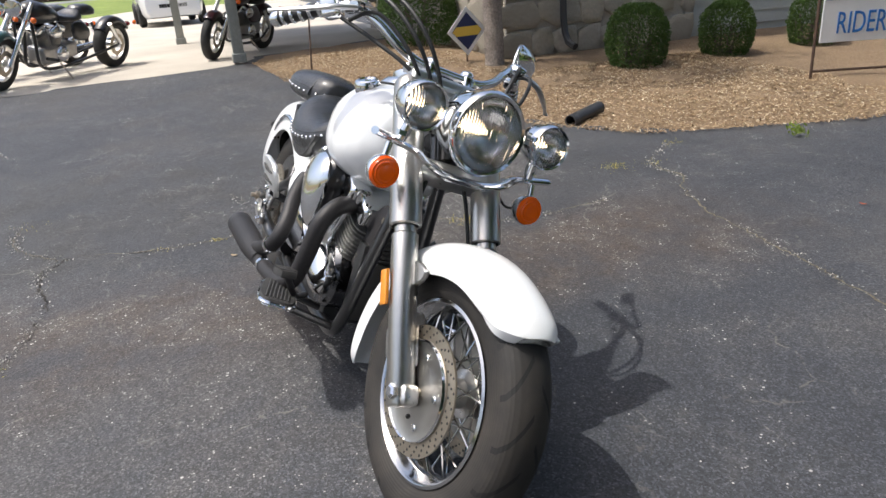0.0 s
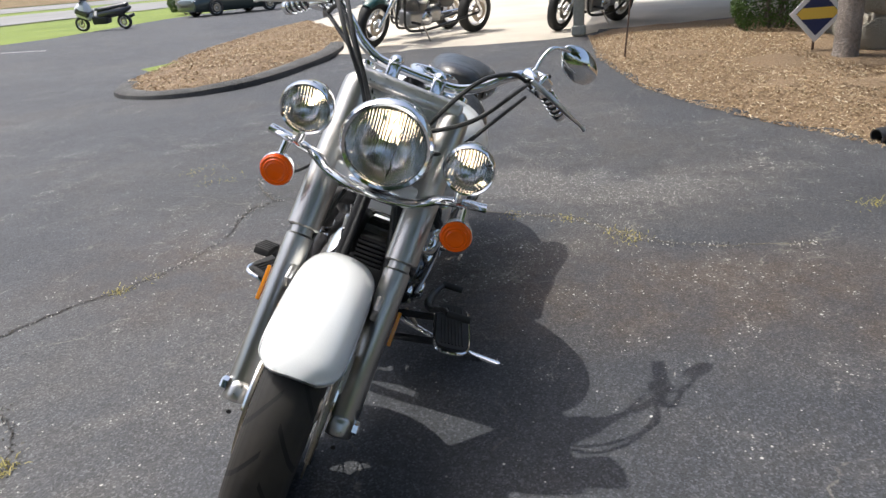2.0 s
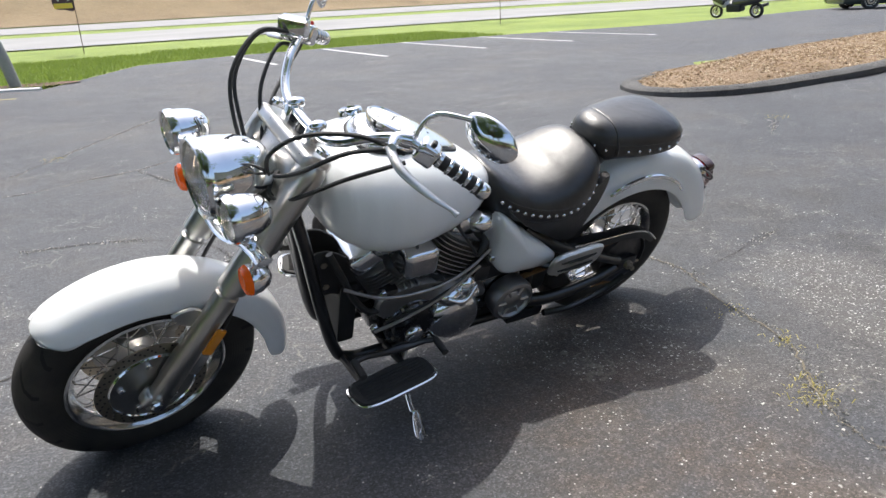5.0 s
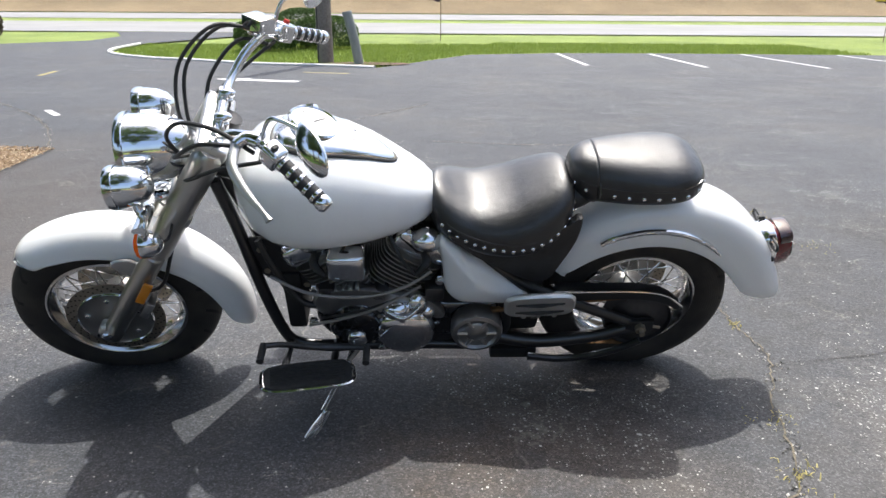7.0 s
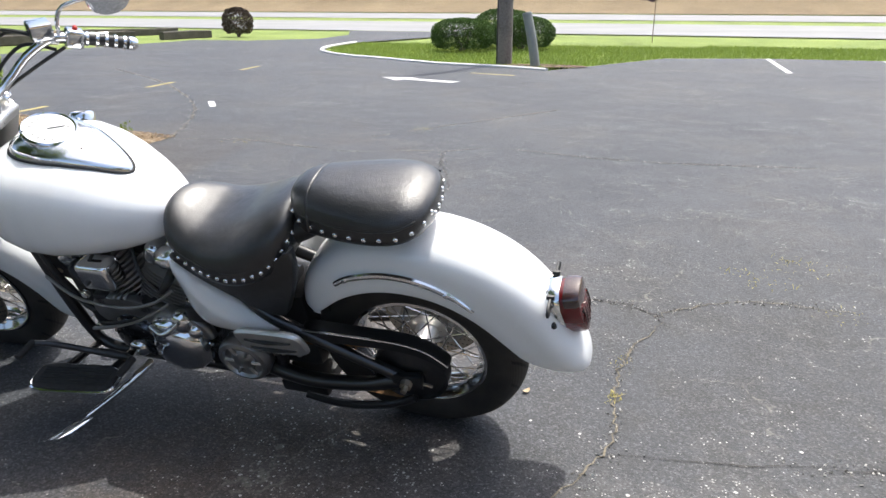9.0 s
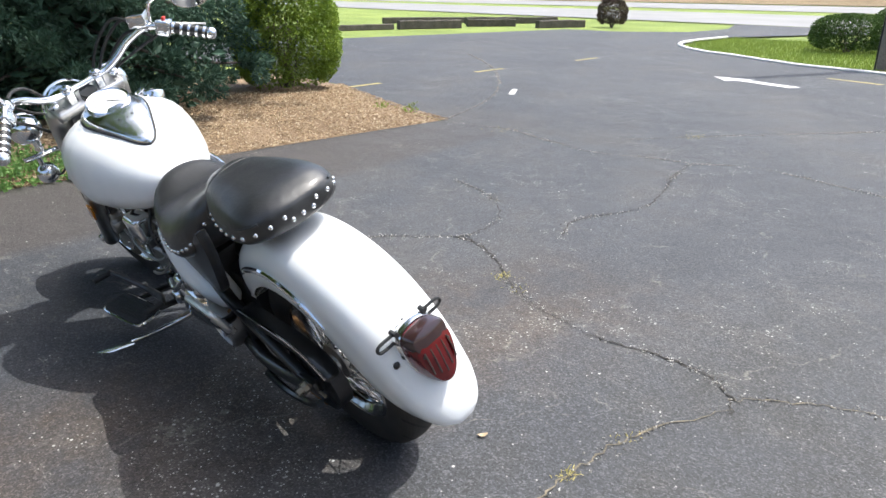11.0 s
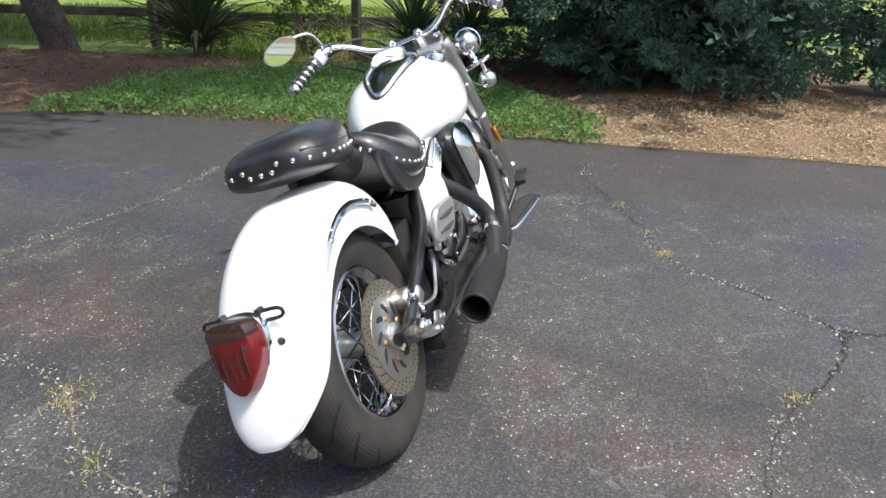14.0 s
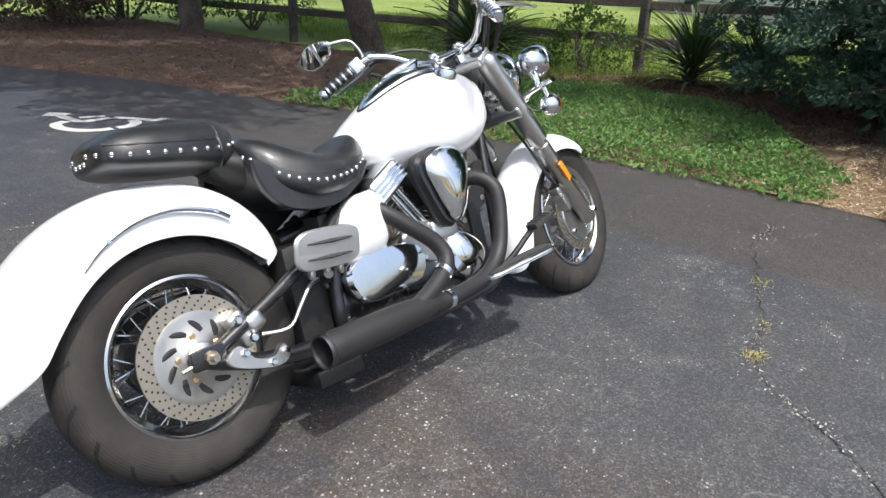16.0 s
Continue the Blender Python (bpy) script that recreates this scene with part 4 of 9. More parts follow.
grass_blades("fence_grass", [(4.6, 3.3), (6.0, 2.6), (7.2, 2.7), (6.8, 4.4), (5.6, 5.2), (4.8, 4.2)], 3200, 31, 0.13, "rough grass growing along the fence")
grass_blades("lawn_grass", [(7.4, 2.0), (14, 0.0), (16, 8), (8, 16), (5.4, 9.0), (6.9, 4.2)], 26000, 32, 0.09, "mown green lawn beyond the fence", 0.012)
grass_blades("verge_grass", [(1.75, -12.35), (2.7, -12.75), (4.3, -13.1), (6.1, -14.05), (7.2, -14.6), (8.6, -15.8), (9.5, -17.5), (10, -20.5), (-1, -22), (-0.1, -16.8)], 24000, 33, 0.08, "mown green grass on the kerbed island", 0.012)
grass_blades("verge_grass", [(-0.1, -16.8), (-2.5, -17.6), (-5.8, -17.85), (-11, -17.7), (-11, -23), (-1, -23)], 16000, 34, 0.08, "mown green roadside grass strip", 0.013)


# ---- planting ----
def limb(a, b, r0, r1, seg=8, bend=0.12, seed=0):
    rng = random.Random(seed)
    a, b = Vector(a), Vector(b)
    mid = [a.lerp(b, t) + Vector((rng.uniform(-1, 1), rng.uniform(-1, 1), rng.uniform(-0.3, 0.3))) * bend * (b - a).length * 0.5 for t in (0.35, 0.7)]
    return tube([a, *mid, b], [r0, r0 * 0.75 + r1 * 0.25, r0 * 0.4 + r1 * 0.6, r1], seg, 4)


def conifer(x, y, seed=3):
    """A broad blue-green conifer with drooping sprays down to the ground."""
    tree = thing("conifer", Matrix.Translation((x, y, height(x, y))), "broad dark blue-green conifer with drooping sprays", "tree")
    rng, pr = np.random.default_rng(seed), random.Random(seed)
    part("trunk", tube([(0, 0, -0.1), (0.05, 0, 0.8), (0, 0.05, 2.6), (0, 0, 6.4)], [0.17, 0.15, 0.11, 0.03], 10, 4), BARK, tree)
    cs, rs, pieces = [], [], []
    for k in range(260):
        a = k * 2.399 + pr.uniform(-0.4, 0.4)
        low = 0.36 if math.sin(a) > 0.25 else 0.26
        z = low + 6.2 * (k / 260) ** 1.25
        reach = ((2.18 + 0.78 * smoothstep((z - 0.55) / 0.9)) * (1 - (z / 7.4) ** 2.2) + 0.1) * pr.uniform(0.70, 1.08)
        tip = Vector((reach * math.cos(a), reach * math.sin(a), z + pr.uniform(-0.15, 0.1)))
        if k % 3 == 0:
            pieces.append(limb((0, 0, z + 0.25), tip * 0.9 + Vector((0, 0, z * 0.1)), 0.035, 0.01, 5, 0.1, k))
        for t in (0.5, 0.72, 0.88, 1.0):
            cs.append(tuple(tip * t + Vector((pr.gauss(0, 0.06), pr.gauss(0, 0.06), z * (1 - t) + 0.12 * (1 - t)))))
            rs.append(pr.uniform(0.20, 0.28) if t < 0.8 else pr.uniform(0.10, 0.17))
    part("branch", joined(*pieces), BARK, tree, kind="stuff")
    cs, rs = np.array(cs), np.array(rs)
    p, d = clumps(rng, cs, rs, 170, 0.85)
    # an opaque, shaded inside
    core = np.column_stack([rng.normal(0, 0.55, 420), rng.normal(0, 0.55, 420), rng.uniform(0.25, 4.5, 420)])
    q, e = clumps(rng, core, rng.uniform(0.3, 0.5, 420), 60, 0.9)
    v, f = leaves(rng, q, e, 0.16, 0.075, 0.6)
    inner = new("inner_crown", numpy_mesh("inner_crown", v, f, SPRUCE))
    inner.parent = tree
    keep = p[:, 2] > 0.06
    out = d[keep] * 0.9 + np.column_stack([p[keep][:, :2] * 0.3, np.full(keep.sum(), 0.05)])
    v, f = leaves(rng, p[keep], out, 0.068, 0.024, 0.45)
    crown = new("crown", numpy_mesh("crown", v, f, SPRUCE))
    crown.parent = tree


def shrub(name, x, y, rx, ry, rz, mat, count, leaf, label, seed, lumps=0.12, group="", z0=0.0):
    """A clipped or rounded shrub: twigs inside and a skin of many leaves with an uneven outline."""
    tree = thing(name, Matrix.Translation((x, y, height(x, y) + z0)), label, "shrub", group)
    rng, pr = np.random.default_rng(seed), random.Random(seed)
    stems = [limb((pr.uniform(-0.05, 0.05), pr.uniform(-0.05, 0.05), -0.05), (pr.uniform(-0.6, 0.6) * rx, pr.uniform(-0.6, 0.6) * ry, rz * pr.uniform(0.9, 1.5)), 0.02, 0.006, 5, 0.2, seed + k) for k in range(9)]
    part("stem", joined(*stems), BARK, tree, kind="stuff")
    d = rng.normal(0, 1, (count, 3))
    d /= np.linalg.norm(d, axis=1, keepdims=True)
    d[:, 2] = np.where(d[:, 2] < -0.75, -d[:, 2], d[:, 2])
    bumps = np.array([noise.noise(Vector(q) * 2.6 + Vector((seed, 0, 0))) + 0.5 * noise.noise(Vector(q) * 6 + Vector((0, seed, 0))) for q in d])
    r = (1 + lumps * bumps) * rng.uniform(0.55, 1.0, count) ** 0.28
    k = 1 / (np.abs(d) ** 2.6).sum(1) ** (1 / 2.6)
    p = d * (r * k)[:, None] * [rx, ry, rz] + [0, 0, rz * 0.98]
    v, f = leaves(rng, p, d * 0.7, leaf, leaf * 0.55, 0.6)
    crown = new("crown", numpy_mesh("crown", v, f, mat))
    crown.parent = tree
    return tree


conifer(6.08, -0.66)
shrub("hedge", 6.25, -3.34, 0.66, 0.66, 0.74, HEDGE, 26000, 0.05, "rounded yellow-green clipped hedge on mulch", 41, 0.06)
shrub("box_bush", -4.25, 3.95, 0.30, 0.30, 0.345, BUSH, 12000, 0.026, "clipped dark green bush by the stone wall", 42, 0.07, "bushes by the shop")
shrub("box_bush", -4.3, 5.1, 0.27, 0.27, 0.315, BUSH, 10000, 0.026, "clipped dark green bush by the siding", 43, 0.07, "bushes by the shop")
shrub("box_bush", -4.3, 6.3, 0.27, 0.27, 0.315, BUSH, 9000, 0.026, "clipped dark green bush by the siding", 44, 0.07, "bushes by the shop")
shrub("box_bush", -7.0, 2.45, 0.45, 0.5, 0.52, BUSH, 10000, 0.04, "clipped dark green bush near the concrete apron", 45, 0.08, "bushes by the shop")
shrub("mound_bush", 5.32, -17.5, 0.86, 0.80, 0.44, BUSH, 12000, 0.06, "low rounded green bush on the grass island", 46, 0.06, "bushes by the pole")
shrub("mound_bush", 4.0, -18.9, 0.92, 0.82, 0.46, BUSH, 12000, 0.06, "low rounded green bush on the grass island", 47, 0.06, "bushes by the pole")
shrub("mound_bush", 4.75, -19.6, 0.88, 0.80, 0.56, BUSH, 12000, 0.06, "low rounded green bush on the grass island", 48, 0.06, "bushes by the pole")
shrub("small_bush", 17.2, -23.4, 0.55, 0.55, 0.55, TWIG, 3500, 0.09, "small brownish bush beside the landscape timbers", 49, 0.12)
shrub("brush_pile", 1.0, 11.2, 1.9, 0.9, 0.75, TWIG, 9000, 0.10, "tangle of dry grey-brown shrub twigs", 50, 0.35)
shrub("wild_shrub", 3.4, 11.8, 1.6, 0.9, 0.95, BUSH, 9000, 0.07, "dark green wild shrub in the shade", 51, 0.3)
shrub("wild_shrub", 5.2, 10.6, 1.2, 0.8, 0.8, OAK, 7000, 0.06, "leafy green wild shrub by the fence", 52, 0.35)
shrub("vine_shrub", 6.35, 4.0, 0.40, 0.50, 0.40, OAK, 1500, 0.06, "thin green vine on the rail fence", 53, 0.5)
shrub("vine_shrub", 5.9, 5.3, 0.5, 0.4, 0.3, OAK, 1500, 0.05, "thin green vine on the rail fence", 54, 0.5)


def yucca(x, y, high, count, seed):
    """A rosette of stiff sword leaves."""
    plant = thing("yucca", Matrix.Translation((x, y, height(x, y) + 0.02)), "spiky green yucca with long sword-shaped leaves", "plant", "yuccas by the fence")
    rng = random.Random(seed)
    part("stem", tube([(0, 0, -0.05), (0.02, 0, 0.2), (0, 0.02, 0.36)], [0.07, 0.06, 0.04], 8, 3), BARK, plant)
    sword = []
    for k in range(9):
        t = k / 8
        w = 0.027 * (1 - t ** 3) * (0.75 + 0.5 * t)
        c = Vector((t, 0, 0.10 * t * (1 - t) - 0.16 * t ** 4))
        sword.append([c + Vector((0, -w, 0.006)), c + Vector((0, 0, -0.004)), c + Vector((0, w, 0.006)), c + Vector((0, 0, 0.0015))])
    me = mesh_from("leaf", *loft(sword), smooth=True)
    me.materials.append(YUCCA)
    for k in range(count):
        lift = rng.uniform(0.05, 1.40)
        m = Matrix.Translation((0, 0, rng.uniform(0.03, 0.28))) @ Matrix.Rotation(k * 2.399 + rng.uniform(-0.3, 0.3), 4, "Z") @ Matrix.Rotation(-lift, 4, "Y") @ Matrix.Scale(high * rng.uniform(0.7, 1.1), 4)
        shared("leaf", me, plant, m)


yucca(6.35, 2.50, 0.86, 150, 1)
yucca(6.65, 1.85, 0.78, 130, 2)
yucca(5.5, 5.1, 1.15, 170, 3)


def broad_tree(name, x, y, high, trunk_r, crown_r, crown_z, mat, bark, seed, label, leaf=0.13, count=26000, lean=0.0, spread=1.0, over=0.0):
    tree = thing(name, Matrix.Translation((x, y, height(x, y))), label, "tree")
    rng, pr = np.random.default_rng(seed), random.Random(seed)
    fork = Vector((lean, 0, crown_z - crown_r * 0.55))
    part("trunk", tube([(0, 0, -0.15), (0.02, 0.01, 0.12), (lean * 0.3, 0, 1.0), fork * 0.75, fork], [trunk_r * 1.5, trunk_r * 1.08, trunk_r, trunk_r * 0.9, trunk_r * 0.75], 14, 5), bark, tree)
    limbs, cs, rs = [], [], []
    for k in range(16):
        a = k * 2.399
        up = pr.uniform(-0.2, 0.75)
        tip = Vector((lean * 1.6 + crown_r * 0.85 * spread * math.cos(a) * pr.uniform(0.5, 1), over + crown_r * 0.85 * spread * math.sin(a) * pr.uniform(0.5, 1), crown_z + up * crown_r * 0.7))
        limbs.append(limb(fork * pr.uniform(0.8, 1.0), tip, trunk_r * 0.45, 0.02, 6, 0.15, seed + k))
        for _ in range(5):
            cs.append(tuple(tip + Vector((pr.gauss(0, 1), pr.gauss(0, 1), pr.gauss(0, 0.7))) * crown_r * 0.28))
            rs.append(crown_r * pr.uniform(0.16, 0.30))
    part("limb", joined(*limbs), bark, tree, kind="stuff")
    cs, rs = np.array(cs), np.array(rs)
    p, d = clumps(rng, cs, rs, count // len(cs), 0.75)
    v, f = leaves(rng, p, d * 0.5, leaf, leaf * 0.6, 0.8)
    crown = new("crown", numpy_mesh("crown", v, f, mat))
    crown.parent = tree
    return tree


broad_tree("shade_tree", 5.0, 6.85, 8.0, 0.20, 4.2, 6.2, OAK, BARK, 61, "tall shade tree with a thick dark trunk", 0.17, 42000, -1.0, 1.0, -1.4)
broad_tree("shade_tree", 3.6, 9.6, 8.0, 0.17, 3.2, 5.4, OAK, BARK, 62, "tall shade tree behind the leaf litter", 0.15, 26000)
broad_tree("shade_tree", 7.9, 7.4, 8.0, 0.17, 3.0, 5.6, OAK, BARK, 63, "tall shade tree beyond the rail fence", 0.15, 24000)
broad_tree("young_tree", -5.1, 2.70, 4.5, 0.10, 1.5, 3.7, OAK, PALEBARK, 64, "young tree with pale flaking bark by the shop", 0.08, 9000, 0.05)


# ---- fences, timbers, poles ----
def beam(name, a, b, w, h, mat, parent, seed=0):
    """A weathered timber between two places."""
    rng = random.Random(seed)
    n = 6
    a, b = Vector(a), Vector(b)
    way = (b - a).normalized()
    side = Vector((-way.y, way.x, 0)).normalized() if abs(way.z) < 0.9 else Vector((1, 0, 0))
    up = side.cross(way).normalized() * (1 if abs(way.z) > 0.9 else 1)
    if abs(way.z) < 0.9 and up.z < 0:
        up = -up
    rings = []
    for k in range(n + 1):
        c = a.lerp(b, k / n) + side * rng.uniform(-1, 1) * w * 0.05 + up * rng.uniform(-1, 1) * h * 0.05
        rings.append([c + side * w * 0.5 * s + up * h * 0.5 * u for s, u in ((-1, -0.8), (-0.8, -1), (0.8, -1), (1, -0.8), (1, 0.8), (0.8, 1), (-0.8, 1), (-1, 0.8))])
    return part(name, loft(rings), mat, parent, smooth=False)


def rail_fence():
    fence = thing("rail_fence", Matrix.Identity(4), "dark weathered split-rail fence with two rails", "fence")
    posts = [(3.6, 12.6), (4.93, 8.75), (5.95, 6.1), (6.9, 3.55), (8.25, 1.30), (9.9, -1.1), (11.4, -3.3)]
    for k, (x, y) in enumerate(posts):
        z = height(x, y)
        beam("post", (x, y, z - 0.1), (x, y, z + 1.15), 0.11, 0.11, TIMBER, fence, k)
        if k:
            u, v = posts[k - 1]
            for h in (0.42, 0.86):
                beam("rail", (u, v, height(u, v) + h), (x, y, z + h + 0.02), 0.07, 0.11, TIMBER, fence, 20 + 2 * k + int(h * 2))


rail_fence()
for a, b, h in [((19.9, -11.0), (20.0, -14.4), 0.2), ((19.9, -14.6), (19.6, -17.3), 0.32), ((20.5, -18.4), (19.8, -20.4), 0.3), ((18.2, -20.1), (18.0, -22.6), 0.3), ((22.5, -20.0), (21.3, -24.5), 0.3), ((24.5, -17.0), (23.6, -21), 0.25),
                ((21.0, 0.5), (20.2, -4.5), 0.25), ((10.4, 4.3), (9.4, 6.0), 0.26), ((19.5, -5.5), (19.9, -10.6), 0.22)]:
    t = thing("landscape_timber", Matrix.Identity(4), "old dark railroad tie lying on the lawn", "timber", "ties edging the lawn")
    beam("log", (*a, height(*a) + h / 2 - 0.05), (*b, height(*b) + h / 2 - 0.05), 0.24, h, TIMBER, t, int(a[0] * 10))


def utility_pole():
    pole = thing("utility_pole", Matrix.Translation((2.92, -13.45, 0)), "weathered wooden utility pole on the grass island", "pole")
    part("shaft", tube([(0, 0, -0.2), (0.01, 0, 2), (0, 0.01, 5), (0, 0, 9)], [0.175, 0.168, 0.155, 0.13], 16, 4), POLEWOOD, pole)
    part("ground_wire_guard", tube([(0.13, 0.12, -0.05), (0.125, 0.115, 1.2), (0.12, 0.11, 2.5)], 0.018, 6, 2), PLASTIC, pole)
    pipe = thing("marker_post", Matrix.Translation((2.12, -13.1, 0)), "leaning grey painted marker post beside the pole", "post")
    part("shaft", tube([(0, 0, -0.1), (0.12, -0.02, 0.55), (0.25, -0.05, 1.05)], 0.10, 14, 3), POSTPAINT, pipe)
    part("cap", along(lathe([(0.0, 0.02), (0.095, 0.018), (0.106, 0.0), (0.106, -0.03)], 14, axis="x"), (0.25, -0.05, 1.05), (0.30, -0.06, 1.25)), POSTPAINT, pipe)
    soil = [(2.0 + 0.8 * math.cos(a) * 1.2, -13.2 + 0.4 * math.sin(a)) for a in (k * 0.6283 for k in range(10))]
    sheet("bare_soil_patch", soil, LITTER, 0.02, 0.5, "bare reddish soil under the pole")


utility_pole()


# ---- the shop ----
def shop():
    x0 = -5.35
    wall = thing("wall_stone", Matrix.Identity(4), "rough field-stone facade of the shop", "wall", kind="structure")
    part("backing", box(0.25, 2.35, 3.3, 0.01, 1, (x0 - 0.13, 4.15, 1.55)), MORTAR, wall, smooth=False)
    part("return_wall", box(6.5, 0.25, 3.3, 0.01, 1, (x0 - 3.5, 3.10, 1.55)), MORTAR, wall, smooth=False)
    sid = thing("wall_siding", Matrix.Identity(4), "grey horizontal clapboard wall of the shop", "wall", kind="structure")
    part("sheathing", box(0.2, 7.4, 3.3, 0.01, 1, (x0 - 0.13, 9.05, 1.55)), SIDING, sid, smooth=False)
    board = loft([[Vector((0, y, 0)), Vector((0.022, y, 0.0)), Vector((0.006, y, 0.15)), Vector((0, y, 0.15))] for y in (5.36, 12.7)])
    me = mesh_from("clapboard", *board, smooth=False)
    me.materials.append(SIDING)
    for k in range(19):
        shared("clapboard", me, sid, Matrix.Translation((x0 - 0.03, 0, 0.32 + k * 0.148)))
    part("corner_board", box(0.06, 0.1, 3.1, 0.005, 1, (x0, 5.36, 1.5)), SIDING, sid, smooth=False)
    roof = thing("shop_roof", Matrix.Identity(4), "shingled roof over the shop and its porch", "roof", kind="structure")
    part("main_slope", loft([[Vector((x0 + 0.12, y, 3.1)), Vector((x0 + 0.12, y, 3.24)), Vector((x0 - 4, y, 4.8)), Vector((x0 - 4, y, 4.66))] for y in (2.95, 12.9)]), SHINGLE, roof, smooth=False)
    part("porch_slope", loft([[Vector((x, -0.75, 2.62)), Vector((x, -0.75, 2.72)), Vector((x, 3.2, 3.3)), Vector((x, 3.2, 3.18))] for x in (-14.5, -7.55)]), SHINGLE, roof, smooth=False)
    rng = random.Random(9)
    stones = []
    y = 3.0
    # irregular courses of stone
    for row in range(9):
        z = 0.20 + row * 0.33
        y = 3.0 + rng.uniform(-0.25, 0)
        while y < 5.3:
            w = rng.uniform(0.28, 0.62)
            stones.append((y + w / 2, z + rng.uniform(-0.02, 0.02), min(w, 5.34 - y) - 0.012, rng.uniform(0.27, 0.32)))
            y += w
    bases = []
    for k in range(6):
        out = []
        for i in range(7):
            a = 2 * math.pi * (i + rng.uniform(-0.2, 0.2)) / 7
            r = rng.uniform(0.98, 1.16)
            sq = 1 / max(abs(math.cos(a)), abs(math.sin(a))) ** 0.9
            out.append((0.5 * r * sq * math.cos(a), 0.5 * r * sq * math.sin(a)))
        rings = [[Vector((d, y * s, z * s)) for y, z in out] for d, s in ((-0.05, 1.0), (0.012, 1.0), (0.022, 0.95), (0.026, 0.55))]
        me = mesh_from("stone", *loft(rings), smooth=True, sharp=50)
        me.materials.append(STONE)
        bases.append(me)
    for k, (y, z, w, h) in enumerate(stones):
        if w > 0.08:
            shared("stone", bases[k % 6], wall, Matrix.Translation((x0 + 0.02, y, z + 0.15)) @ Matrix.Diagonal((rng.uniform(0.7, 1.3), w, h, 1)))
    # the same stone on the return wall
    for row in range(8):
        x = x0 - 0.05
        while x > x0 - 3.0:
            w = rng.uniform(0.3, 0.6)
            shared("stone", bases[(row + int(x * 7)) % 6], wall, Matrix.Translation((x - w / 2, 2.96, 0.37 + row * 0.33)) @ Matrix.Rotation(radians(-90), 4, "Z") @ Matrix.Diagonal((1, w - 0.03, 0.3, 1)))
            x -= w
    spout = thing("downspout", Matrix.Identity(4), "dark metal downspout against the stone wall", "downspout")
    part("pipe", tube([(x0 + 0.12, 3.62, 3.1), (x0 + 0.12, 3.62, 1.2), (x0 + 0.13, 3.64, 0.45), (x0 + 0.3, 3.68, 0.3)], 0.04, 8, 3), BLACKPIPE, spout)
    for x, y, name in ((-7.88, 0.17, "porch_post"), (-12.4, -0.62, "porch_post")):
        p = thing(name, Matrix.Translation((x, y, height(x, y) + 0.02)), "square grey-green painted porch post", "post", "posts of the porch")
        part("shaft", box(0.14, 0.14, 2.6, 0.012, 2, (0, 0, 1.3)), POSTPAINT, p)
        part("foot", box(0.18, 0.18, 0.12, 0.01, 1, (0, 0, 0.06)), POSTPAINT, p)


shop()


def drain_pipe():
    m = look((-2.57, 2.28, 0.050), (-2.82, 2.78, 0.11))
    pipe = thing("drain_pipe", m, "black corrugated drain pipe poking out of the mulch", "pipe")
    wall = [(0.046, 0.0), (0.051, 0.0), (0.051, -0.05)]
    for k in range(8):
        wall += [(0.046, -0.06 - k * 0.045), (0.050, -0.082 - k * 0.045)]
    part("tube", lathe(wall + [(0.042, -0.40), (0.042, 0.0), (0.046, 0.0)], 24, axis="z"), BLACKPIPE, pipe)


drain_pipe()


def yard_sign():
    """The diamond-shaped sign on a stake."""
    s = thing("diamond_sign", Matrix.Translation((-5.35, 2.50, height(-5.35, 2.5) + 0.05)) @ Matrix.Rotation(radians(15), 4, "Z"), "white diamond yard sign with a navy and yellow design", "sign")
    part("stake", box(0.015, 0.02, 0.5, 0.003, 1, (-0.012, 0, 0.2)), RUST, s)
    d = 0.26
    part("board", loft([[Vector((x, 0, d)), Vector((x, -d, 0)), Vector((x, 0, -d)), Vector((x, d, 0))] for x in (0, 0.008)]), SIGNWHITE, s, smooth=False)
    for ob in s.children:
        if ob.name.startswith("board"):
            ob.location.z = 0.36
    e = 0.2
    part("navy_field", loft([[Vector((x, 0, 0.36 + e)), Vector((x, -e, 0.36)), Vector((x, 0, 0.36 - e)), Vector((x, e, 0.36))] for x in (0.0085, 0.011)]), SIGNNAVY, s, smooth=False)
    part("yellow_band", loft([[Vector((x, -0.145, 0.41)), Vector((x, -0.195, 0.36)), Vector((x, -0.145, 0.31)), Vector((x, 0.145, 0.31)), Vector((x, 0.195, 0.36)), Vector((x, 0.145, 0.41))] for x in (0.0115, 0.013)]), SIGNYELLOW, s, smooth=False)
    k = thing("garden_stake", Matrix.Translation((-5.6, 0.78, height(-5.6, 0.78))), "thin dark metal stake in the mulch", "stake")
    part("rod", tube([(0, 0, -0.05), (0.0, 0.03, 0.4), (-0.02, 0.06, 0.75)], 0.009, 6, 3), RUST, k)


yard_sign()


def letters(text, size, m, mat, parent, name, depth=0.003):
    cu = bpy.data.curves.new(name, "FONT")
    cu.body, cu.size, cu.extrude, cu.align_x, cu.resolution_u = text, size, depth, "LEFT", 3
    tmp = bpy.data.objects.new(name, cu)
    me = bpy.data.meshes.new_from_object(tmp)
    bpy.data.objects.remove(tmp)
    ob = new(name, me)
    me.materials.append(mat)
    ob.parent = parent
    ob.matrix_basis = m
    return ob


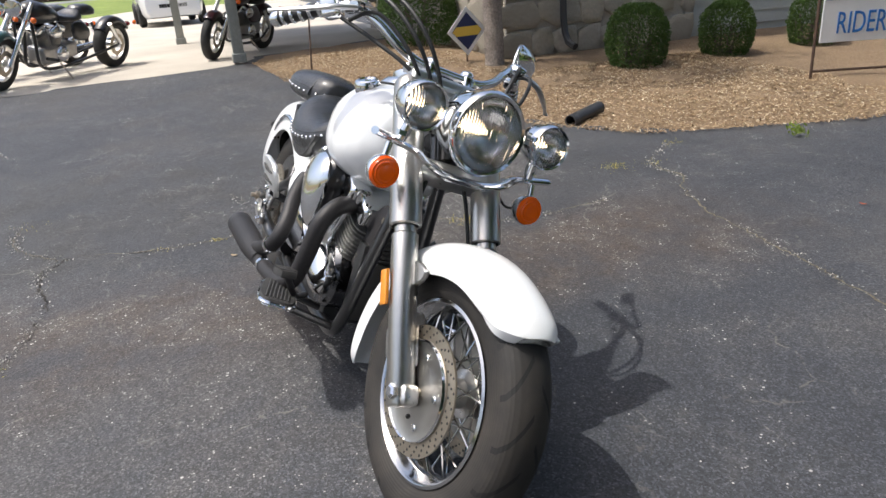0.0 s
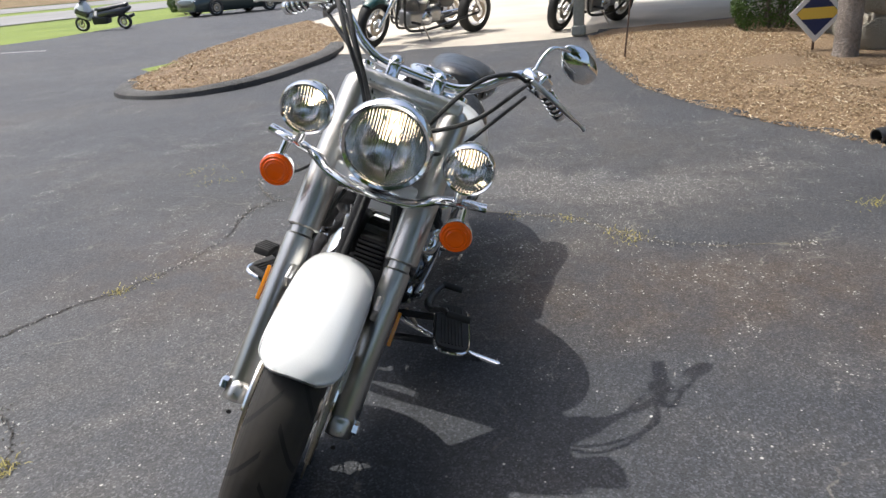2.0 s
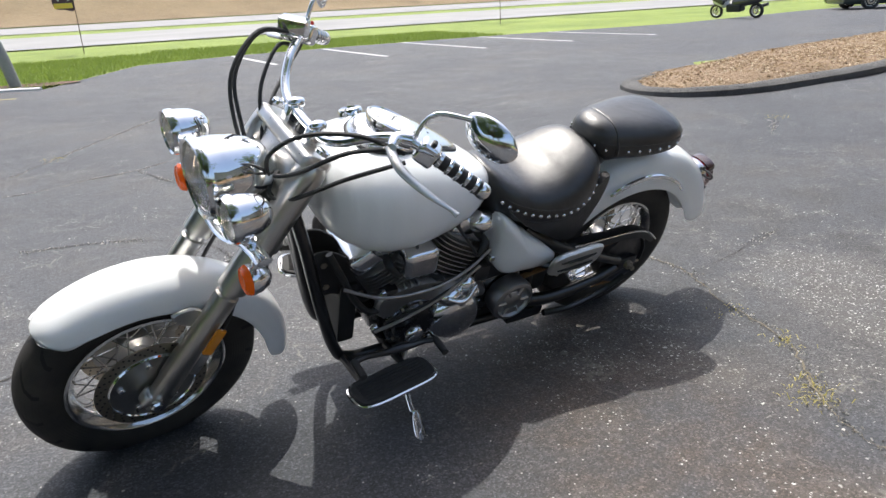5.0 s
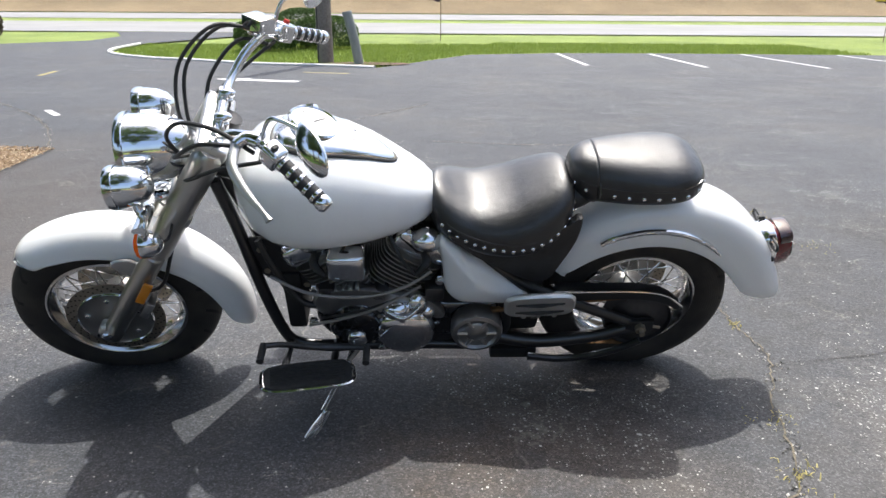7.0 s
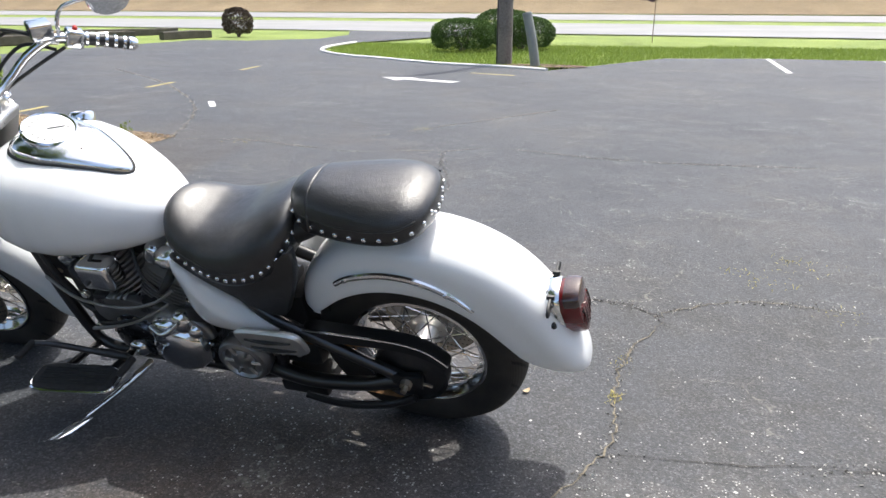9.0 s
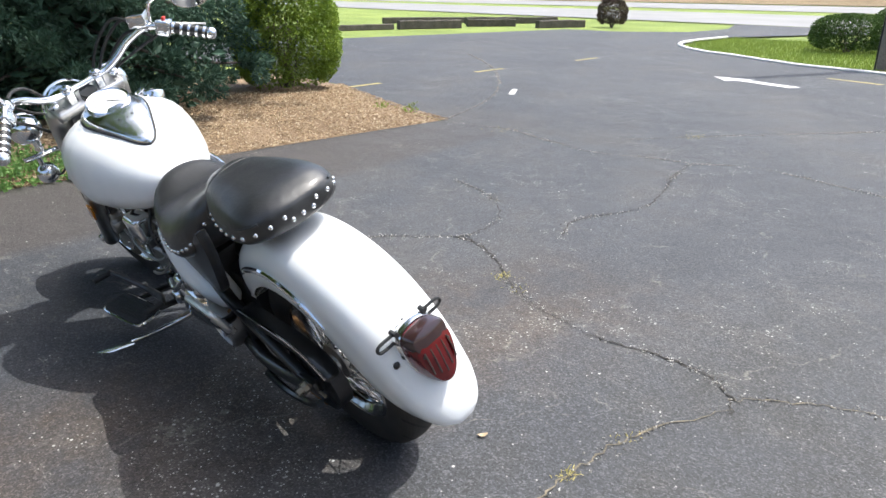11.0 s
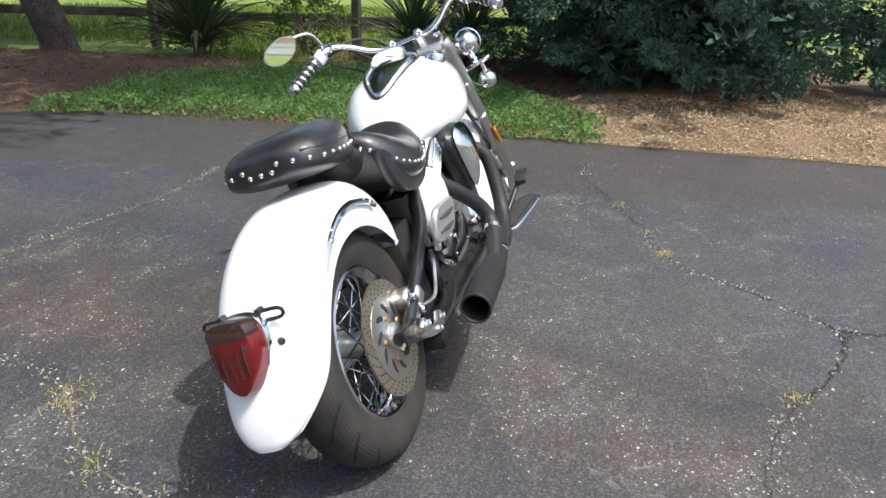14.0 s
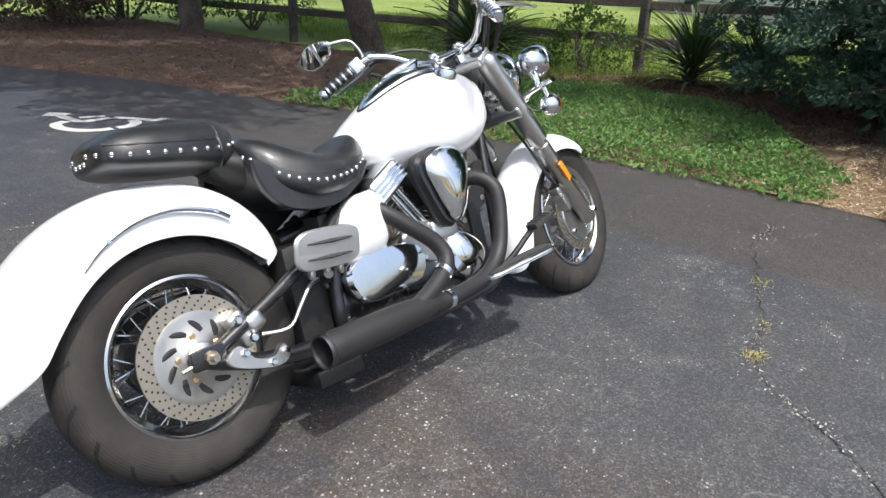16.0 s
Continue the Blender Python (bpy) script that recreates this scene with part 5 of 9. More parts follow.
def shop_sign():
    """The white board on a steel stand with blue lettering."""
    # local x runs along the board, its face looks towards -y
    s = thing("standing_sign", Matrix.Translation((-2.80, 4.79, height(-2.8, 4.79) + 0.03)) @ Matrix.Rotation(radians(71), 4, "Z"), "white sign board with blue lettering on a rusty stand", "sign")
    part("board", box(1.5, 0.02, 0.75, 0.003, 1, (0.80, 0, 0.72)), SIGNWHITE, s, smooth=False)
    for x in (0.02, 1.58):
        part("leg", tube([(x, 0.02, 0.0), (x, 0.02, 1.1)], 0.014, 6), RUST, s)
        part("foot", tube([(x, -0.28, 0.012), (x, 0.30, 0.012)], 0.014, 6), RUST, s)
    part("crossbar", tube([(0.02, 0.02, 0.10), (1.58, 0.02, 0.10)], 0.012, 6), RUST, s)
    word = Matrix.Translation((0.17, -0.0135, 0.42)) @ Matrix.Rotation(radians(90), 4, "X") @ Matrix.Diagonal((0.62, 1, 1, 1))
    letters("RIDER", 0.26, word, SIGNBLUE, s, "lettering")
    for x in (0.07, 0.17, 0.27, 0.37, 0.53, 0.63, 0.73, 0.83, 0.93, 1.09, 1.19, 1.29, 1.39):
        part("text_bar", box(0.072, 0.004, 0.17, 0, 1, (x + 0.036, -0.0125, 0.785)), SIGNBLUE, s, smooth=False)
    for x in (0.74, 0.85, 0.96, 1.07, 1.18):
        part("text_bar", box(0.08, 0.004, 0.17, 0, 1, (x + 0.04, -0.0125, 0.512)), SIGNBLUE, s, smooth=False)


shop_sign()


# ---- the white cruiser ----
RAKE, STEER, LEAN = radians(32), radians(7), radians(18.5)
FORK_AT = Matrix.Translation((0.06, -0.047, 0.05)) @ Matrix.Rotation(radians(3.8), 4, "Z") @ Matrix.Rotation(-LEAN, 4, "X") @ Matrix.Translation((0, 0, -0.065))
BIKE_AT = FORK_AT @ Matrix.Translation((-0.8, 0, 0.46)) @ Matrix.Rotation(radians(0.5), 4, "Z") @ Matrix.Rotation(radians(-3.5), 4, "X") @ Matrix.Translation((0.8, 0, -0.46))
STEER_FOOT = Vector((0.85, 0, 0.31)) - 0.055 * Vector((math.cos(RAKE), 0, math.sin(RAKE)))
STEERED = BIKE_AT.inverted() @ FORK_AT @ Matrix.Translation(STEER_FOOT) @ Matrix.Rotation(STEER, 4, Vector((-math.sin(RAKE), 0, math.cos(RAKE)))) @ Matrix.Translation(-STEER_FOOT) @ Matrix.Translation((0.85, 0, 0.3)) @ Matrix.Rotation(radians(-2.5), 4, "X") @ Matrix.Translation((-0.85, 0, -0.3))
bike = thing("cruiser_motorcycle", BIKE_AT, "pearl white cruiser motorcycle leaning on its side stand", "motorcycle")


def mir(piece):
    v, f = piece
    return [Vector((p[0], -p[1], p[2])) for p in v], [face[::-1] for face in f]


def sided(piece, side):
    return piece if side > 0 else mir(piece)


def fpart(name, piece, mat, parent=None, label="", **kw):
    """A part that turns with the handlebar."""
    return part(name, moved(piece, STEERED), mat, parent or bike, label, **kw)


def spoked_wheel(name, m, big, wide, tyre_mat, label, q):
    hub = part(name, lathe([(0.0, -0.066), (0.028, -0.066), (0.03, -0.058), (0.056, -0.054), (0.058, -0.044), (0.036, -0.036), (0.033, 0), (0.036, 0.036), (0.058, 0.044), (0.056, 0.054), (0.03, 0.058), (0.028, 0.066), (0.0, 0.066)], 28), ALLOY, bike, label)
    hub.matrix_basis = m
    w = wide / 2
    half = [(0.209 * q, -w * 0.62), (0.222 * q, -w * 0.78), (0.245 * q, -w * 0.93), (big - 0.055, -w), (big - 0.032, -w * 0.95), (big - 0.014, -w * 0.74), (big - 0.005, -w * 0.45), (big - 0.001, -w * 0.2)]
    part("tyre", lathe(half + [(big, 0)] + [(r, -y) for r, y in half[::-1]], 72), tyre_mat, hub, "worn black rubber tyre with curved tread grooves", sharp=60)
    rim = [(r * q, y) for r, y in ((0.223, -0.054), (0.216, -0.057), (0.209, -0.052), (0.205, -0.042), (0.194, -0.034), (0.188, -0.014))]
    part("rim", lathe(rim + [(r, -y) for r, y in rim[::-1]] + [(0.205 * q, 0.03), (0.205 * q, -0.03), (0.223 * q, -0.054)], 72), RIMCHROME, hub, "chrome wheel rim")
    spoke = mesh_from("spoke", *tube([(0, 0, 0), (1, 0, 0)], 0.0023, 5), smooth=True)
    spoke.materials.append(RIMCHROME)
    for k in range(40):
        side = 1 if k % 2 else -1
        lean = 1 if (k // 2) % 2 else -1
        a = 2 * math.pi * k / 40
        b = a + lean * 0.62
        p = Vector((0.054 * math.cos(b + lean * 0.25), side * 0.049, 0.054 * math.sin(b + lean * 0.25)))
        tip = Vector((0.191 * q * math.cos(a), side * 0.014, 0.191 * q * math.sin(a)))
        d = tip - p
        rot = d.to_track_quat("X", "Z").to_matrix().to_4x4()
        shared("spoke", spoke, hub, Matrix.Translation(p) @ rot @ Matrix.Diagonal((d.length, 1, 1, 1)))
    return hub


def dots(rings, y, r, thick=0.0012):
    """Small round marks on both faces of a disc."""
    pieces = []
    for radius, count, off in rings:
        for k in range(count):
            a = 2 * math.pi * (k + off) / count
            pieces.append(moved(lathe([(0, -thick), (r, -thick), (r, thick), (0, thick)], 7), Matrix.Translation((radius * math.cos(a), y, radius * math.sin(a)))))
    return joined(*pieces)


def bolt(r=0.008, h=0.006, seg=6):
    return lathe([(0, 0), (r, 0), (r, h * 0.7), (r * 0.7, h), (0, h)], seg)


FRONT_AXLE, REAR_AXLE = Vector((0.836, 0, 0.305)), Vector((-0.845, 0, 0.31))
front_wheel = spoked_wheel("front_wheel", STEERED @ Matrix.Translation(FRONT_AXLE), 0.319, 0.124, TYRE_FRONT, "spoked front wheel hub turned slightly to the left", 0.96)
rear_wheel = spoked_wheel("rear_wheel", Matrix.Translation(REAR_AXLE), 0.314, 0.138, TYRE_REAR, "spoked rear wheel hub", 0.915)

for side in (1, -1):
    disc = part("brake_disc", lathe([(0.112, side * 0.076), (0.149, side * 0.076), (0.149, side * 0.081), (0.112, side * 0.081), (0.112, side * 0.076)], 64), STEEL, front_wheel, "drilled steel brake disc")
    part("drilling", dots([(0.143, 28, 0), (0.134, 28, 0.33), (0.125, 28, 0.66)], side * 0.0785, 0.0032, 0.0031), PLASTIC, front_wheel, smooth=False, kind="stuff")
    part("disc_carrier", lathe([(0.0, side * 0.088), (0.045, side * 0.088), (0.06, side * 0.084), (0.105, side * 0.084), (0.114, side * 0.088), (0.117, side * 0.084), (0.113, side * 0.072), (0.0, side * 0.068)], 56), DISCALLOY, front_wheel)
    part("carrier_ring", lathe([(0.111, side * 0.086), (0.114, side * 0.091), (0.117, side * 0.086)], 64), CHROME, front_wheel, "chrome ring")
    for k in range(5):
        a = 2 * math.pi * (k + 0.2) / 5
        part("disc_bolt", moved(sided(bolt(0.009, 0.007), side), Matrix.Translation((0.083 * math.cos(a), side * 0.084, 0.083 * math.sin(a)))), CHROME, front_wheel)

# rear brake disc on the right, belt pulley on the left
part("brake_disc", lathe([(0.108, -0.098), (0.152, -0.098), (0.152, -0.104), (0.108, -0.104), (0.108, -0.098)], 64), STEEL, rear_wheel, "drilled steel brake disc")
part("drilling", dots([(0.146, 30, 0), (0.136, 30, 0.33), (0.126, 30, 0.66), (0.117, 30, 0)], -0.101, 0.003, 0.0036), PLASTIC, rear_wheel, smooth=False, kind="stuff")
part("disc_carrier", lathe([(0.0, -0.09), (0.112, -0.094), (0.113, -0.106), (0.10, -0.108), (0.05, -0.108), (0.045, -0.112), (0.0, -0.112)], 56), DISCALLOY, rear_wheel)
_slot = []
for k in range(10):
    a0 = 2 * math.pi * k / 10
    line = [(0.064 + 0.032 * t, a0 + 0.42 * t) for t in (0, 0.33, 0.67, 1)]
    _slot.append(tube([(r * math.cos(a), -0.1072, r * math.sin(a)) for r, a in line], [0.007, 0.010, 0.009, 0.004], 8, 3, 1.0))
part("carrier_slots", joined(*[([Vector((p.x, -0.1065 + (p.y + 0.1072) * 0.3, p.z)) for p in v], f) for v, f in _slot]), PLASTIC, rear_wheel)
for k in range(5):
    a = 2 * math.pi * (k + 0.35) / 5
    part("disc_bolt", moved(mir(bolt(0.008, 0.006)), Matrix.Translation((0.056 * math.cos(a), -0.108, 0.056 * math.sin(a)))), BRASS, rear_wheel)
part("hub_cover", lathe([(0.038, -0.108), (0.036, -0.122), (0.03, -0.126), (0.0, -0.126)], 32), ALLOY, rear_wheel)
part("belt_pulley", lathe([(0.0, 0.085), (0.06, 0.085), (0.07, 0.095), (0.102, 0.095), (0.106, 0.088), (0.109, 0.088), (0.109, 0.132), (0.106, 0.132), (0.102, 0.12), (0.06, 0.12), (0.045, 0.128), (0.0, 0.128)], 48), DARKMETAL, rear_wheel, "dark toothed belt pulley")


def glide(rows, t):
    """A row between rows, along a smooth curve through them."""
    k = min(int(t), len(rows) - 2)
    u = t - k
    a, b = np.array(rows[k], float), np.array(rows[k + 1], float)
    ta = (b - np.array(rows[k - 1], float)) / 2 if k else b - a
    tb = (np.array(rows[k + 2], float) - a) / 2 if k + 2 < len(rows) else b - a
    return (2 * u ** 3 - 3 * u * u + 1) * a + (u ** 3 - 2 * u * u + u) * ta + (3 * u * u - 2 * u ** 3) * b + (u ** 3 - u * u) * tb


def fender(axle, rows, edge_lip=0.004, steps=40, cross=13, square=0.85, drop=0.72):
    """A mudguard round an axle; rows of (degrees, outer radius, edge radius, half width)."""
    out, inn = [], []
    for t in np.linspace(0, len(rows) - 1, steps):
        d, r1, r0, w = (float(v) for v in glide(rows, t))
        a = radians(d)
        shoulder = r1 - w * drop
        prof = [(r0, w * 1.02), ((r0 + shoulder) / 2, w * 1.0), (shoulder, w * 0.985)]
        prof += [(shoulder + (r1 - shoulder) * math.sin(t) ** (0.15 + square), w * 0.985 * math.cos(t) ** square) for t in (math.pi / 2 * k / cross for k in range(1, cross))]
        full = prof + [(r1, 0.0)] + [(r, -y) for r, y in prof[::-1]]

        def ring(shift):
            return [Vector((axle.x + (r - shift) * math.cos(a), y * (1 - shift * 4), axle.z + (r - shift) * math.sin(a))) for r, y in full]
        out.append(ring(0.0))
        inn.append(ring(0.006))
    rings = [o + i[::-1] for o, i in zip(out, inn)]
    return loft(rings, True, True)


# front mudguard
fpart("front_fender", fender(FRONT_AXLE, [(46.5, 0.345, 0.338, 0.045), (48.5, 0.347, 0.325, 0.064), (52.5, 0.349, 0.305, 0.080), (59, 0.347, 0.290, 0.086), (70, 0.345, 0.278, 0.087), (90, 0.346, 0.272, 0.088), (110, 0.351, 0.270, 0.088), (130, 0.362, 0.278, 0.087), (150, 0.380, 0.298, 0.083), (170, 0.404, 0.320, 0.077), (186, 0.424, 0.345, 0.070), (194, 0.434, 0.372, 0.060), (198, 0.436, 0.41, 0.042)], steps=56), PEARL, None, "pearl white front mudguard with a flared tail", sharp=50)
for side in (1, -1):
    bracket = plate(rounded([(0.765, 0.565), (0.71, 0.572), (0.675, 0.535), (0.69, 0.505), (0.745, 0.525)], 3), 0.014, 0.004)
    ob = fpart("fender_bracket", bracket if side > 0 else mir(bracket), ALLOY)
    ob.matrix_basis = Matrix.Translation((0, side * 0.098, 0))

# fork
LEG_FOOT, LEG_TOP = Vector((0.853, 0.122, 0.270)), Vector((0.395, 0.122, 0.978))
for side in (1, -1):
    foot, top = Vector((LEG_FOOT.x, side * 0.122, LEG_FOOT.z)), Vector((LEG_TOP.x, side * 0.122, LEG_TOP.z))
    at = [foot.lerp(top, t) for t in (0, 0.5, 0.5, 0.965, 1)]
    leg = fpart("fork_leg", along(lathe([(0.0, 0.0), (0.029, 0.0), (0.0325, 0.006), (0.0325, 0.40), (0.027, 0.405), (0.027, 0.44), (0.0, 0.44)], 24, axis="x"), at[0], at[4]), FORKALLOY, None, "brushed alloy lower fork leg")
    fpart("fork_cover", along(lathe([(0.033, 0.0), (0.0395, 0.003), (0.040, 0.36), (0.038, 0.385), (0.028, 0.398), (0.0, 0.400)], 24, axis="x"), at[1], at[4]), FORKALLOY, leg, "brushed alloy upper fork cover")
    fpart("axle_clamp", moved(box(0.05, 0.046, 0.05, 0.018, 3), Matrix.Translation((0.856, side * 0.118, 0.300)) @ Matrix.Rotation(-RAKE, 4, "Y")), ALLOY, leg)
    fpart("axle_nut", moved(sided(bolt(0.017, 0.016), side), Matrix.Translation((0.85, side * 0.148, 0.305))), CHROME, leg)
    fpart("clamp_screw", moved(bolt(0.006, 0.005), Matrix.Translation((0.895, side * 0.122, 0.27)) @ Matrix.Rotation(radians(90), 4, "Z")), PLASTIC, leg)
    fpart("brake_caliper", joined(moved(box(0.10, 0.05, 0.058, 0.014, 3), Matrix.Translation((0.742, side * 0.085, 0.40)) @ Matrix.Rotation(radians(58), 4, "Y")), moved(box(0.05, 0.028, 0.10, 0.008, 2), Matrix.Translation((0.775, side * 0.103, 0.385)) @ Matrix.Rotation(-RAKE, 4, "Y")), moved(box(0.07, 0.07, 0.03, 0.008, 2), Matrix.Translation((0.72, side * 0.088, 0.365)) @ Matrix.Rotation(radians(58), 4, "Y"))), ALLOY, None, "dull alloy brake caliper")
    fpart("side_reflector", moved(box(0.085, 0.010, 0.028, 0.004, 2), Matrix.Translation((0.69, side * 0.162, 0.488)) @ Matrix.Rotation(radians(58), 4, "Y")), YELLOWREFLECTOR, None, "amber side reflector")
    fpart("brake_hose", tube([(0.73, side * 0.10, 0.43), (0.65, side * 0.115, 0.47), (0.60, side * 0.10, 0.58), (0.555, side * 0.07, 0.70), (0.52, side * 0.04, 0.78)], 0.0055, 8), PLASTIC, None, "black rubber brake hose")
fpart("front_axle", along(lathe([(0.0, -0.13), (0.011, -0.13), (0.011, 0.13), (0.0, 0.13)], 14), (0.85, 0, 0.305), (1.85, 0, 0.305)), STEEL)
# yokes and the cover between the fork tops
fpart("lower_yoke", moved(box(0.075, 0.30, 0.045, 0.012, 3), Matrix.Translation((0.535, 0, 0.755)) @ Matrix.Rotation(-RAKE, 4, "Y")), ALLOY)
fpart("upper_yoke", moved(box(0.085, 0.270, 0.040, 0.014, 3), Matrix.Translation((0.408, 0, 0.955)) @ Matrix.Rotation(-RAKE, 4, "Y")), ALLOY, None, "broad polished upper fork yoke")
fpart("yoke_panel", moved(box(0.02, 0.20, 0.13, 0.008, 2), Matrix.Translation((0.452, 0, 0.905)) @ Matrix.Rotation(-RAKE, 4, "Y")), ALLOY, None, "silver panel between the fork tops")
fpart("steering_stem", tube([(0.36, 0, 0.98), (0.505, 0, 0.75)], 0.03, 14), BLACKPAINT)
for side in (1, -1):
    fpart("fork_cap", moved(along(bolt(0.019, 0.014, 12), (0, 0, 0), (1, 0, 0)), Matrix.Translation((0.392, side * 0.122, 0.982)) @ Matrix.Rotation(-RAKE, 4, "Y") @ Matrix.Rotation(radians(90), 4, "X")), CHROME)


def lamp(name, at, r, depth, label, ring_w=0.012, glow=True, warm=0.5):
    """A chrome lamp that looks along +x: shell, rim ring, reflector, glass and bulb."""
    shell = [(0.0, -depth), (r * 0.34, -depth * 0.965), (r * 0.68, -depth * 0.80), (r * 0.90, -depth * 0.50), (r * 0.99, -depth * 0.18), (r, 0.0), (r * 1.02, 0.004), (r * 0.95, 0.006), (r * 0.93, -0.01)]
    m = Matrix.Translation(at) @ Matrix.Rotation(radians(2), 4, "Y")
    body = fpart(name, moved(lathe(shell, 40, axis="x"), m), CHROME, None, label)
    fpart("rim_ring", moved(lathe([(r * 0.97, -0.002), (r * 1.06, 0.0), (r * 1.07, 0.012), (r * 1.0, 0.022), (r * 0.93, 0.018), (r * 0.92, 0.004), (r * 0.97, -0.002)], 48, axis="x"), m), CHROME, body)
    bowl = [(r * 0.93, 0.006), (r * 0.8, -r * 0.22), (r * 0.6, -r * 0.42), (r * 0.36, -r * 0.56), (r * 0.14, -r * 0.63), (0.0, -r * 0.64)]
    fpart("reflector", moved(lathe(bowl, 40, axis="x"), m), REFLECTOR, body, "bright reflector bowl", sharp=60)
    glass = [(0.0, 0.026), (r * 0.3, 0.0255), (r * 0.6, 0.022), (r * 0.85, 0.016), (r * 0.935, 0.010), (r * 0.93, 0.007), (r * 0.6, 0.017), (r * 0.3, 0.0205), (0.0, 0.021)]
    lens = fpart("lens", moved(lathe(glass, 40, axis="x"), m), GLASS, body, "clear fluted lens")
    lens.visible_shadow = False
    fpart("bulb", moved(ellipsoid(r * 0.14, r * 0.075, r * 0.075, (-r * 0.46, 0, 0), 12, 8), m), BULB, body, "glowing warm bulb")
    return body


headlight = lamp("headlight", (0.638, 0, 0.893), 0.098, 0.18, "large round chrome headlight, switched on")
for k in range(7):
    y = (k - 3) * 0.022
    h = math.sqrt(max(0.082 ** 2 - y * y, 0.0002))
    fpart("lens_flute", tube([(0.650, y, 0.893 - h), (0.6545, y, 0.893), (0.650, y, 0.893 + h)], 0.0016, 5, 3), GLASS, headlight)
for side in (1, -1):
    lamp("fog_lamp", (0.638, side * 0.188, 0.909), 0.055, 0.088, "small round chrome driving lamp, switched on")
    fpart("lamp_post", tube([(0.610, side * 0.188, 0.868), (0.602, side * 0.195, 0.815)], [0.016, 0.012], 12), CHROME)
    fpart("lamp_nut", moved(lathe([(0, -0.006), (0.016, -0.006), (0.016, 0.006), (0, 0.006)], 6, axis="z"), Matrix.Translation((0.604, side * 0.195, 0.835))), CHROME)
    # turn signal hanging under the bar
    cup = [(0.0, -0.052), (0.014, -0.051), (0.028, -0.040), (0.037, -0.020), (0.040, 0.0), (0.038, 0.004)]
    sig = fpart("turn_signal", moved(lathe(cup, 28, axis="x"), Matrix.Translation((0.617, side * 0.2195, 0.738))), CHROME, None, "chrome turn signal with an amber lens")
    fpart("amber_lens", moved(lathe([(0.038, 0.0), (0.0385, 0.006), (0.034, 0.014), (0.030, 0.013), (0.027, 0.017), (0.023, 0.015), (0.019, 0.018), (0.016, 0.017), (0.0, 0.016)], 28, axis="x"), Matrix.Translation((0.617, side * 0.2195, 0.738))), AMBERLIT, sig, "lit amber ribbed plastic lens")
    fpart("signal_stem", tube([(0.605, side * 0.222, 0.77), (0.60, side * 0.218, 0.805)], 0.009, 10), CHROME, sig)
    fpart("signal_wire", tube([(0.585, side * 0.222, 0.74), (0.56, side * 0.19, 0.725), (0.545, side * 0.15, 0.76), (0.545, side * 0.11, 0.79)], 0.004, 6), PLASTIC, sig)
fpart("light_bar", tube([(0.598, -0.262, 0.822), (0.598, -0.20, 0.812), (0.605, -0.145, 0.80), (0.618, -0.11, 0.782), (0.622, -0.05, 0.768), (0.622, 0.05, 0.768), (0.618, 0.11, 0.782), (0.605, 0.145, 0.80), (0.598, 0.20, 0.812), (0.598, 0.262, 0.822)], 0.021, 8, 5, 0.45), CHROME, None, "chrome bar carrying the lamps")
fpart("bar_bracket", moved(box(0.10, 0.13, 0.02, 0.006, 2), Matrix.Translation((0.58, 0, 0.765))), CHROME)

